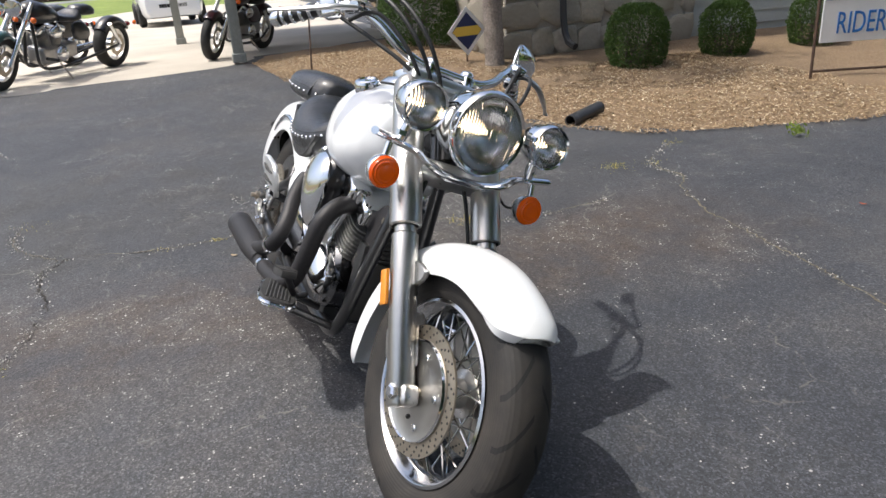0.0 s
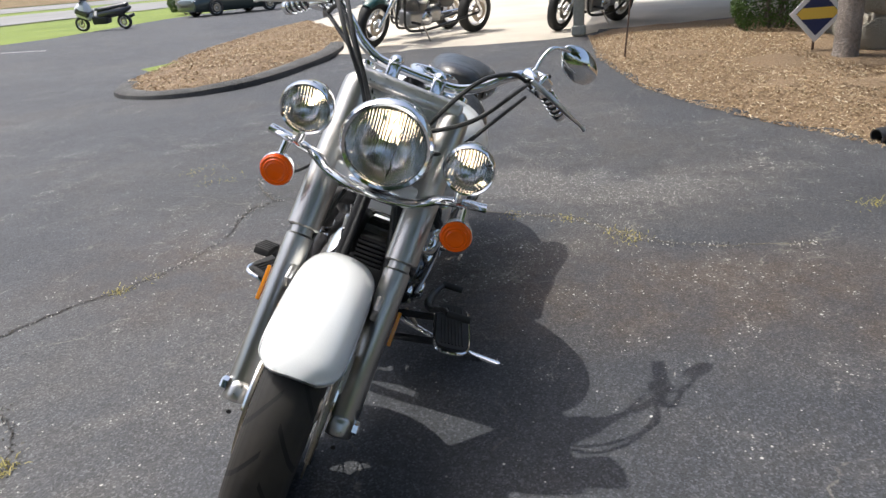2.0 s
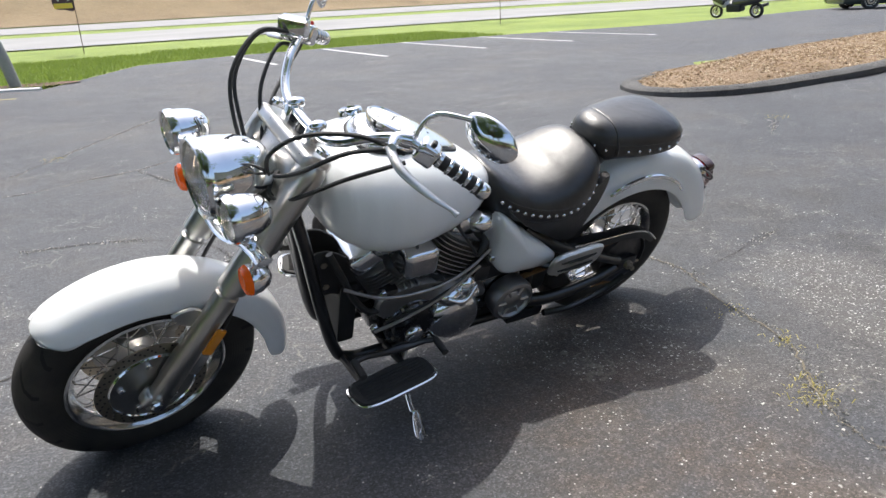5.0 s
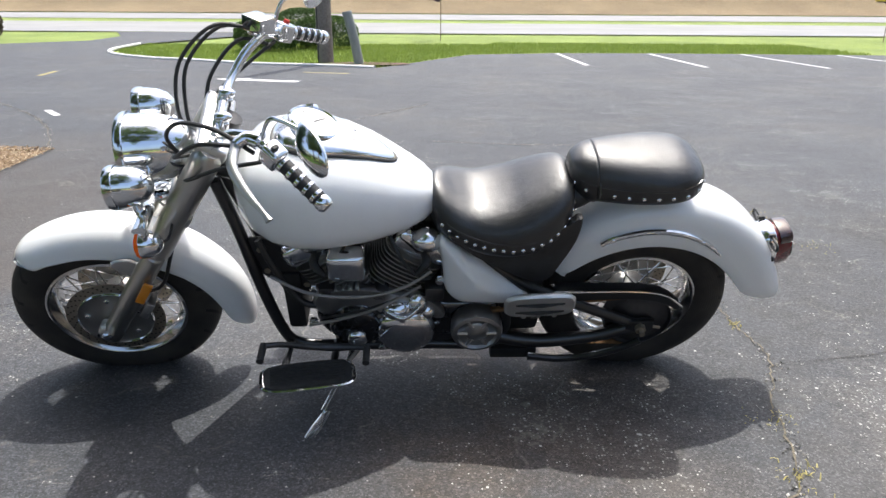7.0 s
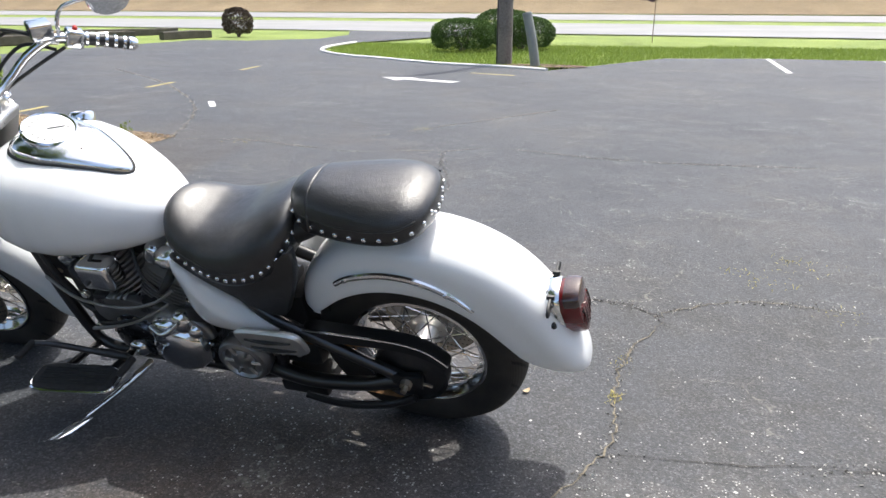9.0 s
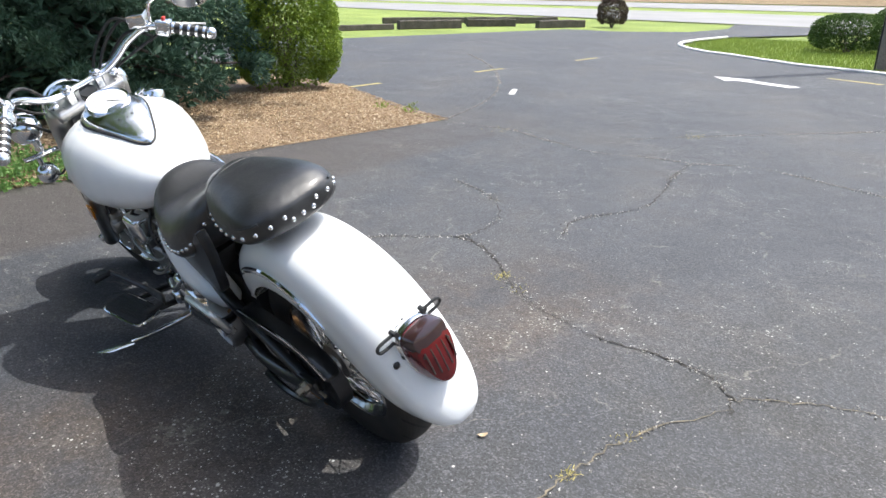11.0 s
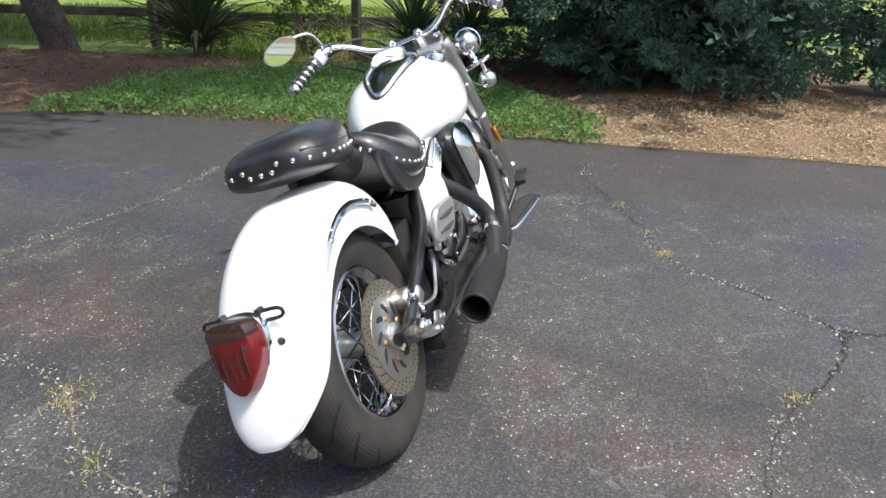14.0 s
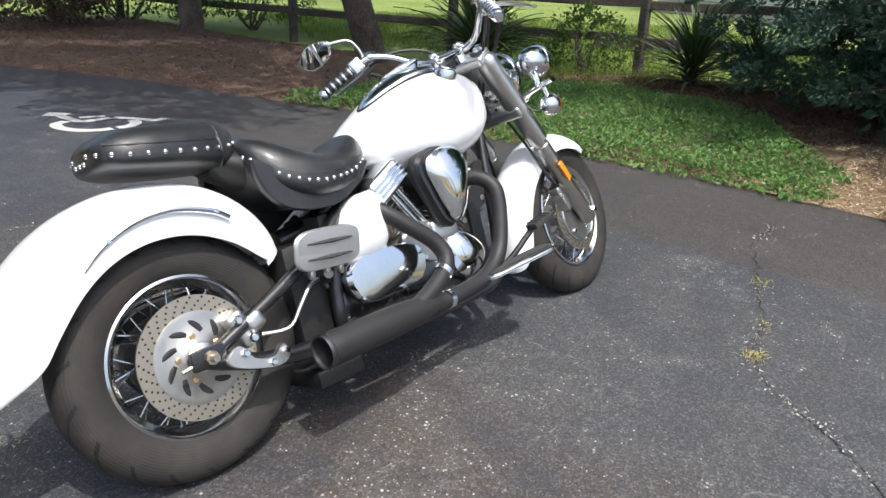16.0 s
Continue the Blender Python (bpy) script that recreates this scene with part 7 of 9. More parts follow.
fin_me = mesh_from("cooling_fin", *loft([[Vector((x * s, z * s, h)) for x, z in fin_out] for s, h in ((0.8, 0.0), (1.0, 0.001), (1.0, 0.0045), (0.8, 0.0055))]), smooth=True)
fin_me.materials.append(FINMETAL)
for lean, x0 in ((1, 0.066), (-1, -0.045)):
    base = Matrix.Translation((x0, 0, 0.395)) @ Matrix.Rotation(lean * radians(30), 4, "Y")
    name = "cylinder"
    cyl = part(name, lathe([(0.0, -0.02), (0.082, -0.02), (0.082, 0.20), (0.0, 0.20)], 24, axis="z"), FINMETAL, bike, "finned air-cooled cylinder")
    cyl.matrix_basis = base
    for k in range(11):
        shared("cooling_fin", fin_me, cyl, Matrix.Translation((0, 0, 0.012 + k * 0.0155)))
    part("rocker_cover", moved(box(0.19, 0.20, 0.075, 0.026, 4), Matrix.Translation((0, 0, 0.222))), CHROME, cyl, "chrome rocker cover")
    for sx in (-0.07, 0.07):
        for sy in (-0.085, 0.085):
            part("head_bolt", moved(lathe([(0, 0), (0.009, 0), (0.009, 0.012), (0, 0.014)], 8, axis="z"), Matrix.Translation((sx, sy, 0.256))), CHROME, cyl)
    for dy in (0.0, 0.028):
        part("pushrod_tube", tube([(-lean * 0.03 + dy, -0.118, -0.03), (-lean * 0.01 + dy, -0.112, 0.20)], 0.011, 10), CHROME, cyl, "chrome pushrod tube")
# left side: primary cover, gear covers, horn cover
primary = part("clutch_cover", moved(lathe([(0.0, 0.062), (0.045, 0.060), (0.078, 0.050), (0.094, 0.030), (0.100, 0.0), (0.100, -0.04)], 40), Matrix.Translation((-0.098, 0.115, 0.288))), CHROME, bike, "large round chrome clutch cover")
part("cover_bridge", joined(ellipsoid(0.050, 0.040, 0.038, (-0.075, 0.13, 0.378), 18, 10), ellipsoid(0.036, 0.034, 0.046, (-0.135, 0.125, 0.395), 18, 10), ellipsoid(0.03, 0.03, 0.03, (-0.165, 0.12, 0.358), 16, 9)), CHROME, primary)
part("release_arm", tube([(-0.045, 0.165, 0.398), (-0.085, 0.178, 0.385), (-0.115, 0.176, 0.395), (-0.15, 0.16, 0.423)], [0.007, 0.010, 0.008, 0.006], 10, 4), SATIN, primary, "bright clutch release arm")
part("arm_pivot", moved(bolt(0.014, 0.022), Matrix.Translation((-0.090, 0.165, 0.381))), SATIN, primary)
for k in range(7):
    a = 2 * math.pi * k / 7 + 0.3
    part("cover_bolt", moved(bolt(0.0075, 0.008), Matrix.Translation((-0.098 + 0.103 * math.cos(a), 0.12, 0.288 + 0.103 * math.sin(a)))), CHROME, primary)
alternator = part("alternator_cover", moved(lathe([(0.0, 0.044), (0.055, 0.043), (0.072, 0.036), (0.078, 0.024), (0.088, 0.022), (0.094, 0.012), (0.094, -0.03)], 40), Matrix.Translation((0.052, 0.112, 0.305))), DARKGLOSS, bike, "round dark alternator cover")
part("cover_cap", moved(lathe([(0.0, 0.058), (0.022, 0.057), (0.03, 0.05), (0.032, 0.04)], 24), Matrix.Translation((0.055, 0.115, 0.272))), CHROME, alternator)
for k in range(8):
    a = 2 * math.pi * k / 8 + 0.2
    part("cover_bolt", moved(bolt(0.006, 0.008), Matrix.Translation((0.052 + 0.083 * math.cos(a), 0.134, 0.305 + 0.083 * math.sin(a)))), STEEL, alternator)
pulley = part("pulley_cover", moved(lathe([(0.080, -0.03), (0.084, 0.012), (0.078, 0.030), (0.066, 0.034), (0.060, 0.024), (0.040, 0.020), (0.030, 0.028), (0.0, 0.031)], 40), Matrix.Translation((-0.325, 0.135, 0.292))), ENGINE, bike, "round dull alloy pulley cover")
for k in range(6):
    a = 2 * math.pi * k / 6
    part("cover_rib", tube([(-0.325 + 0.03 * math.cos(a), 0.162, 0.292 + 0.03 * math.sin(a)), (-0.325 + 0.062 * math.cos(a), 0.161, 0.292 + 0.062 * math.sin(a))], 0.005, 6), ALLOY, pulley)
part("horn_cover", box(0.115, 0.075, 0.098, 0.026, 5, (0.070, 0.132, 0.572)), CHROME, bike, "chrome horn cover")
part("intake_manifold", tube([(0.03, 0.02, 0.60), (0.0, -0.08, 0.60), (0.0, -0.14, 0.60)], 0.045, 14), DARKMETAL, bike)
for line, r in (([(0.30, 0.13, 0.52), (0.18, 0.16, 0.475), (0.02, 0.165, 0.465), (-0.10, 0.16, 0.50), (-0.18, 0.15, 0.555)], 0.0052), ([(0.20, 0.155, 0.335), (0.10, 0.165, 0.37), (-0.03, 0.165, 0.425), (-0.15, 0.155, 0.50)], 0.0055), ([(0.16, 0.15, 0.36), (0.05, 0.165, 0.40), (-0.06, 0.16, 0.44)], 0.0045)):
    part("oil_line", tube(line, r, 8), ENGINE if r > 0.005 else PLASTIC, bike, "thin oil line along the engine")
for x, z, sx, sz in ((0.14, 0.44, 0.05, 0.05), (-0.19, 0.43, 0.06, 0.06), (-0.02, 0.43, 0.06, 0.05)):
    part("engine_boss", box(sx, 0.20, sz, 0.012, 2, (x, 0.03, z)), DARKMETAL, bike)
for side in (-1, 1):
    part("engine_mount", moved(plate(rounded([(0.375, 0.60), (0.30, 0.60), (0.22, 0.52), (0.16, 0.45), (0.17, 0.38), (0.235, 0.38), (0.29, 0.44), (0.345, 0.47)], 3), 0.012, 0.003), Matrix.Translation((0, side * 0.055 - 0.006, 0))), MATTEBLACK, bike, "black front engine mount plate")
    for x, z in ((0.335, 0.565), (0.325, 0.48), (0.21, 0.42)):
        part("mount_bolt", along(lathe([(0, 0), (0.011, 0), (0.011, 0.008), (0, 0.009)], 6, axis="x"), (x, side * 0.055, z), (x, side * 0.075, z)), STEEL, bike)
regulator = part("regulator_box", box(0.05, 0.085, 0.09, 0.008, 2, (0.30, 0, 0.47)), PLASTIC, bike, "finned black regulator box")
for k in range(6):
    part("regulator_fin", box(0.012, 0.085, 0.004, 0.001, 1, (0.330, 0, 0.435 + 0.014 * k)), PLASTIC, regulator)
part("wire_loom", tube([(0.33, 0.08, 0.62), (0.29, 0.105, 0.53), (0.25, 0.11, 0.44), (0.20, 0.12, 0.39), (0.12, 0.115, 0.40)], 0.011, 8, 4), PLASTIC, bike, "black sleeved wire loom")
# ribs, plugs and wiring that fill the engine's left side
for k in range(6):
    part("case_rib", box(0.012, 0.05, 0.10, 0.004, 1, (0.155 - k * 0.022, 0.105, 0.40 + 0.004 * k)), ENGINE, bike)
for x, z in ((0.175, 0.47), (-0.205, 0.50), (0.19, 0.33), (-0.02, 0.205)):
    part("hex_plug", moved(bolt(0.014, 0.016), Matrix.Translation((x, 0.128, z))), CHROME, bike)
for lean, x0 in ((1, 0.155), (-1, -0.155)):
    part("spark_plug_cap", tube([(x0, 0.085, 0.585), (x0 + lean * 0.01, 0.135, 0.575), (x0 - lean * 0.02, 0.15, 0.54)], [0.012, 0.014, 0.009], 10, 4), PLASTIC, bike)
    part("spark_lead", tube([(x0 - lean * 0.02, 0.15, 0.54), (x0 - lean * 0.06, 0.15, 0.60), (x0 - lean * 0.10, 0.10, 0.66)], 0.005, 6, 4), PLASTIC, bike)
    part("rocker_dome", moved(ellipsoid(0.050, 0.042, 0.036, (0, 0, 0), 20, 12), Matrix.Translation((x0 + lean * 0.012, 0.092, 0.628))), SATIN, bike, "rounded chrome rocker end")
part("case_web", moved(plate(rounded([(0.17, 0.44), (0.03, 0.46), (-0.10, 0.43), (-0.19, 0.40), (-0.22, 0.33), (-0.10, 0.36), (0.05, 0.36), (0.17, 0.36)], 4), 0.03, 0.008), Matrix.Translation((0, 0.10, 0))), ENGINE, bike, "ribbed grey engine casting")
part("case_web", moved(mir(plate(rounded([(0.08, 0.44), (-0.04, 0.47), (-0.14, 0.44), (-0.12, 0.37), (-0.02, 0.33), (0.06, 0.34)], 4), 0.03, 0.008)), Matrix.Translation((0, -0.10, 0))), ENGINE, bike, "ribbed grey engine casting")
part("head_cover", moved(box(0.150, 0.095, 0.085, 0.022, 4), Matrix.Translation((-0.160, -0.105, 0.612)) @ Matrix.Rotation(radians(-30), 4, "Y")), CHROME, bike, "large ribbed chrome head cover")
for k in range(4):
    part("cover_rib", moved(box(0.140, 0.008, 0.007, 0.002, 1, (0, -0.047, 0.024 - 0.016 * k)), Matrix.Translation((-0.160, -0.105, 0.612)) @ Matrix.Rotation(radians(-30), 4, "Y")), CHROME, bike)
part("head_cover", moved(box(0.10, 0.07, 0.08, 0.024, 4), Matrix.Translation((0.168, -0.10, 0.61)) @ Matrix.Rotation(radians(30), 4, "Y")), CHROME, bike, "large chrome head cover")
part("tappet_block", box(0.12, 0.06, 0.07, 0.016, 3, (0.03, -0.115, 0.425)), ALLOY, bike, "bright alloy tappet block")
part("filter_neck", tube([(0.05, -0.10, 0.30), (0.05, -0.155, 0.305)], [0.034, 0.03], 16), CHROME, bike)
# right side: air cleaner, cam cover, gear case
tear = rounded([(-0.075, 0.685), (0.0, 0.712), (0.075, 0.705), (0.112, 0.665), (0.108, 0.60), (0.075, 0.51), (0.035, 0.462), (0.0, 0.452), (-0.035, 0.49), (-0.075, 0.59), (-0.092, 0.645)], 5)
air = part("air_cleaner", moved(mir(plate(tear, 0.055, 0.012)), Matrix.Translation((0.022, -0.128, -0.022))), BLACKPAINT, bike, "teardrop air cleaner with a chrome face")
part("chrome_face", moved(mir(plate([((x - 0.018) * 0.88 + 0.034, (z - 0.60) * 0.92 + 0.600) for x, z in tear], 0.02, 0.010, 0.030)), Matrix.Translation((0.022, -0.182, -0.022))), CHROME, air, "domed chrome face")
cam_cover = part("cam_cover", moved(mir(plate(rounded([(0.065, 0.40), (0.12, 0.405), (0.19, 0.36), (0.215, 0.31), (0.18, 0.262), (0.11, 0.25), (0.06, 0.29), (0.045, 0.35)], 5), 0.05, 0.014, 0.02)), Matrix.Translation((-0.02, -0.10, 0))), CHROME, bike, "polished chrome cam cover")
gear_case = part("gear_case_cover", moved(mir(plate(rounded([(-0.395, 0.35), (-0.385, 0.405), (-0.32, 0.432), (-0.20, 0.43), (-0.11, 0.41), (-0.085, 0.36), (-0.12, 0.30), (-0.24, 0.285), (-0.35, 0.29)], 2), 0.05, 0.012, 0.006)), Matrix.Translation((0, -0.105, 0))), CHROME, bike, "long chrome gear case cover")
for x, z in ((-0.375, 0.35), (-0.36, 0.31), (-0.09, 0.36), (-0.37, 0.39)):
    part("case_bolt", moved(mir(bolt(0.010, 0.02)), Matrix.Translation((x, -0.135, z))), CHROME, gear_case)
part("shock_spring", joined(*[moved(lathe([(0.03, -0.004), (0.036, 0.0), (0.03, 0.004), (0.026, 0.0), (0.03, -0.004)], 18, axis="x"), Matrix.Translation((-0.16 - 0.014 * k, -0.09, 0.47 - 0.003 * k))) for k in range(9)]), STEEL, bike, "coil spring behind the cylinder")

# exhaust
EX1 = [(0.17, -0.10, 0.560), (0.215, -0.160, 0.556), (0.236, -0.205, 0.505), (0.215, -0.215, 0.405), (0.170, -0.22, 0.310), (0.095, -0.228, 0.258), (0.0, -0.238, 0.238), (-0.12, -0.245, 0.232), (-0.20, -0.252, 0.232)]
EX2 = [(-0.215, -0.10, 0.565), (-0.23, -0.15, 0.540), (-0.17, -0.19, 0.475), (-0.105, -0.212, 0.412), (-0.085, -0.230, 0.358), (-0.110, -0.240, 0.318), (-0.18, -0.248, 0.280), (-0.26, -0.254, 0.250)]
part("exhaust_pipe", tube(EX1, 0.026, 18, 6), MATTEBLACK, bike, "matt black front exhaust pipe")
part("exhaust_pipe", tube(EX2, 0.026, 18, 6), MATTEBLACK, bike, "matt black rear exhaust pipe")
_m = Matrix.Translation((-0.20, -0.252, 0.238)) @ Matrix.Rotation(radians(180 + 1), 4, "Z")
muffler = part("muffler", moved(lathe([(0.026, -0.02), (0.034, 0.03), (0.041, 0.09), (0.044, 0.14), (0.046, 0.36), (0.046, 0.402), (0.044, 0.408), (0.040, 0.402), (0.036, 0.30), (0.030, 0.20), (0.0, 0.19)], 36, axis="x"), _m), MATTEBLACK, bike, "matt black shorty muffler")
part("muffler_lip", moved(lathe([(0.046, 0.395), (0.0475, 0.402), (0.046, 0.410), (0.041, 0.409)], 36, axis="x"), _m), DARKMETAL, muffler)
for a, b in (((-0.120, -0.245, 0.232), (-0.150, -0.2475, 0.232)), ((-0.110, -0.240, 0.318), (-0.140, -0.2435, 0.302))):
    part("pipe_clamp", along(lathe([(0.0265, 0.0), (0.029, 0.001), (0.029, 0.018), (0.0265, 0.019)], 24, axis="x"), a, b), CHROME, muffler, "silver pipe clamp")

# frame
for side in (1, -1):
    part("down_tube", tube([(0.43, side * 0.03, 0.80), (0.39, side * 0.05, 0.64), (0.346, side * 0.075, 0.42), (0.303, side * 0.09, 0.25), (0.258, side * 0.095, 0.190), (0.15, side * 0.09, 0.170), (-0.15, side * 0.09, 0.168), (-0.36, side * 0.10, 0.18), (-0.42, side * 0.105, 0.25), (-0.40, side * 0.10, 0.42), (-0.36, side * 0.08, 0.56)], 0.019, 12, 5), BLACKPAINT, bike, "glossy black frame tube")
    part("rear_strut", tube([(-0.34, side * 0.10, 0.565), (-0.45, side * 0.13, 0.485), (-0.62, side * 0.14, 0.405), (-0.80, side * 0.144, 0.325), (-0.85, side * 0.148, 0.306)], [0.022, 0.020, 0.0175, 0.0175, 0.015], 12, 5), BLACKPAINT, bike, "black rear frame strut")
    part("swingarm", tube([(-0.38, side * 0.115, 0.235), (-0.52, side * 0.135, 0.225), (-0.70, side * 0.14, 0.250), (-0.80, side * 0.14, 0.285), (-0.885, side * 0.14, 0.315)], [0.026, 0.024, 0.022, 0.024, 0.018], 12, 5), BLACKPAINT, bike, "black swingarm")
    part("axle_block", box(0.09, 0.022, 0.05, 0.008, 2, (-0.845, side * 0.150, 0.31)), BLACKPAINT, bike)
    part("axle_nut", moved(sided(lathe([(0.0, 0.034), (0.009, 0.034), (0.010, 0.016), (0.017, 0.016), (0.018, 0.0), (0.0, 0.0)], 8), side), Matrix.Translation((-0.845, side * 0.160, 0.31))), STEEL, bike)
    part("chain_adjuster", tube([(-0.87, side * 0.150, 0.305), (-0.915, side * 0.150, 0.297)], 0.005, 6), STEEL, bike)
# plain block added in place of horn and hoses; hides sunlit ground behind
part("cooler_block", box(0.06, 0.15, 0.24, 0.012, 2, (0.255, 0, 0.355)), PLASTIC, bike, "black filler block for the clutter between the down tubes")
# dark block added below the crankcase to keep sunlit ground from showing through
part("oil_pan", box(0.46, 0.19, 0.085, 0.02, 2, (-0.10, 0, 0.205)), PLASTIC, bike, "dark filler block that closes the sunlit gap under the engine")
part("backbone", tube([(0.44, 0, 0.84), (0.20, 0, 0.75), (-0.15, 0, 0.65), (-0.36, 0, 0.55), (-0.50, 0, 0.52)], 0.03, 12, 4), BLACKPAINT, bike)
part("steering_head", tube([(0.40, 0, 0.93), (0.49, 0, 0.78)], 0.036, 14), BLACKPAINT, bike)
part("inner_fender", box(0.16, 0.16, 0.30, 0.03, 2, (-0.46, 0, 0.36)), PLASTIC, bike, "black plastic inner panel")
part("battery_box", box(0.20, 0.19, 0.22, 0.02, 2, (-0.31, 0, 0.46)), PLASTIC, bike)
part("tool_bracket", box(0.16, 0.21, 0.05, 0.012, 2, (-0.46, 0.0, 0.125)), PLASTIC, bike)
# belt drive
part("drive_belt", joined(tube([(-0.33, 0.122, 0.238), (-0.58, 0.122, 0.215), (-0.84, 0.122, 0.200)], 0.013, 6, 2, 0.35), tube([(-0.33, 0.122, 0.352), (-0.58, 0.122, 0.388), (-0.84, 0.122, 0.418)], 0.013, 6, 2, 0.35)), BELT, bike, "brown toothed drive belt")
guard = rounded([(-0.555, 0.452), (-0.70, 0.452), (-0.83, 0.450), (-0.91, 0.430), (-0.965, 0.385), (-0.955, 0.372), (-0.90, 0.405), (-0.82, 0.420), (-0.70, 0.420), (-0.56, 0.415)], 4)
guard_ob = part("belt_guard", moved(plate(guard, 0.045, 0.006), Matrix.Translation((0, 0.10, 0))), BLACKPAINT, bike, "black belt guard with a chrome edge")
part("guard_edge", tube([(-0.555, 0.147, 0.456), (-0.70, 0.147, 0.457), (-0.83, 0.147, 0.454), (-0.91, 0.147, 0.434), (-0.968, 0.147, 0.388)], 0.0035, 6, 4), CHROME, guard_ob)
part("lower_guard", tube([(-0.50, 0.15, 0.165), (-0.62, 0.155, 0.155), (-0.76, 0.155, 0.185), (-0.86, 0.155, 0.24)], 0.012, 8, 4), BLACKPAINT, bike)
# rear caliper and its hose
part("brake_caliper", joined(moved(box(0.10, 0.055, 0.052, 0.016, 3), Matrix.Translation((-0.735, -0.12, 0.345)) @ Matrix.Rotation(radians(65), 4, "Y")), moved(box(0.05, 0.07, 0.055, 0.018, 3), Matrix.Translation((-0.705, -0.128, 0.355)) @ Matrix.Rotation(radians(65), 4, "Y"))), ALLOY, bike, "grey alloy rear brake caliper")
part("caliper_bracket", moved(mir(plate(rounded([(-0.815, 0.290), (-0.775, 0.315), (-0.745, 0.272), (-0.69, 0.258), (-0.66, 0.282), (-0.645, 0.262), (-0.655, 0.236), (-0.70, 0.232), (-0.79, 0.262)], 3), 0.016, 0.004)), Matrix.Translation((0, -0.160, 0))), ALLOY, bike, "cast alloy caliper bracket")
for x, z, r in ((-0.70, 0.246, 0.010), (-0.657, 0.262, 0.009), (-0.765, 0.292, 0.011)):
    part("bracket_bolt", moved(mir(bolt(r, 0.012)), Matrix.Translation((x, -0.176, z))), CHROME, bike)
for x, z in ((-0.752, 0.372), (-0.722, 0.318)):
    part("caliper_bolt", moved(mir(lathe([(0, 0), (0.012, 0), (0.012, 0.010), (0.008, 0.016), (0, 0.016)], 10)), Matrix.Translation((x, -0.150, z))), CHROME, bike)
part("brake_hose", tube([(-0.69, -0.14, 0.315), (-0.62, -0.16, 0.31), (-0.57, -0.165, 0.36), (-0.53, -0.16, 0.395), (-0.48, -0.14, 0.40), (-0.45, -0.12, 0.37)], 0.006, 8), ENGINE, bike, "braided steel brake hose")


# foot gear
def footboard(side, x0, x1, y0, y1, z):
    cx, cy = (x0 + x1) / 2, (y0 + y1) / 2
    hx, hy = (x1 - x0) / 2, (y1 - y0) / 2
    out = []
    for k in range(36):
        a = 2 * math.pi * (k + 0.5) / 36
        c, d = math.cos(a), math.sin(a)
        out.append((hx * math.copysign(abs(c) ** 0.42, c), hy * math.copysign(abs(d) ** 0.5, d) - 0.08 * hy * c))
    m = Matrix.Translation((cx, side * cy, z)) @ Matrix.Rotation(radians(side * 12.5 - 3.5), 4, "Z") @ Matrix.Rotation(radians(side * 4), 4, "X") @ Matrix.Rotation(radians(side * 2.5 - 4), 4, "Y")

    def slab(k, lo, hi):
        return loft([[Vector((x * k, side * y * k, h)) for x, y in out] for h in (lo, hi)]) if side > 0 else loft([[Vector((x * k, side * y * k, h)) for x, y in out][::-1] for h in (lo, hi)])
    board = part("footboard", moved(slab(1.0, -0.012, 0.0), m), CHROME, bike, "rider footboard with a chrome edge and rubber pad")
    rim_line = [m @ Vector((x, side * y, -0.004)) for x, y in out]
    part("edge_rim", tube(rim_line + [rim_line[0]], 0.0065, 8, 1), CHROME, board, "bright chrome rim")
    part("rubber_pad", moved(slab(0.95, 0.0, 0.008), m), PADRUBBER, board, "ribbed black rubber pad")
    for k in range(7):
        y = -hy * 0.62 + k * hy * 0.2
        part("pad_rib", moved(tube([(-hx * 0.8, side * y, 0.009), (hx * 0.8, side * y, 0.009)], 0.003, 5), m), PADRUBBER, board)
    for dx in (-0.07, 0.08):
        part("board_bracket", tube([(cx + dx, side * (y0 + 0.03), z - 0.014), (cx + dx, side * 0.11, z - 0.055)], 0.012, 8), BLACKPAINT, board)


footboard(1, 0.058, 0.338, 0.244, 0.350, 0.262)
footboard(-1, 0.052, 0.342, 0.212, 0.318, 0.262)
for side in (1, -1):
    fold = [(0.106 * abs(math.cos(a)) ** 0.45 * (1 if math.cos(a) > 0 else -1), 0.055 * abs(math.sin(a)) ** 0.5 * (1 if math.sin(a) > 0 else -1)) for a in (2 * math.pi * (k + 0.5) / 40 for k in range(40))]
    m = Matrix.Translation((-0.490 - side * 0.010, side * 0.205, 0.480 - side * 0.006)) @ Matrix.Rotation(radians(-side * 14), 4, "X") @ Matrix.Rotation(radians(4), 4, "Y")
    peg = part("passenger_board", moved(sided(plate(fold, 0.018, 0.006, 0.003), side), m), SILVERPAD, bike, "folded-up alloy passenger footboard")
    for z in (0.020, -0.022):
        part("grip_bar", moved(tube([(-0.072, side * 0.0195, z), (0, side * 0.0215, z), (0.072, side * 0.0195, z)], [0.004, 0.010, 0.004], 8, 4, 0.6), m), PADRUBBER, peg, "black rubber grip strip")
    for x in (-0.05, 0.0, 0.045):
        part("hinge_lug", moved(box(0.016, 0.02, 0.03, 0.004, 1, (x, 0, -0.066)), m), ALLOY, peg)
    part("hinge_bracket", tube([(-0.49, side * 0.20, 0.415), (-0.48, side * 0.16, 0.40), (-0.44, side * 0.11, 0.39)], 0.014, 8), BLACKPAINT, peg)
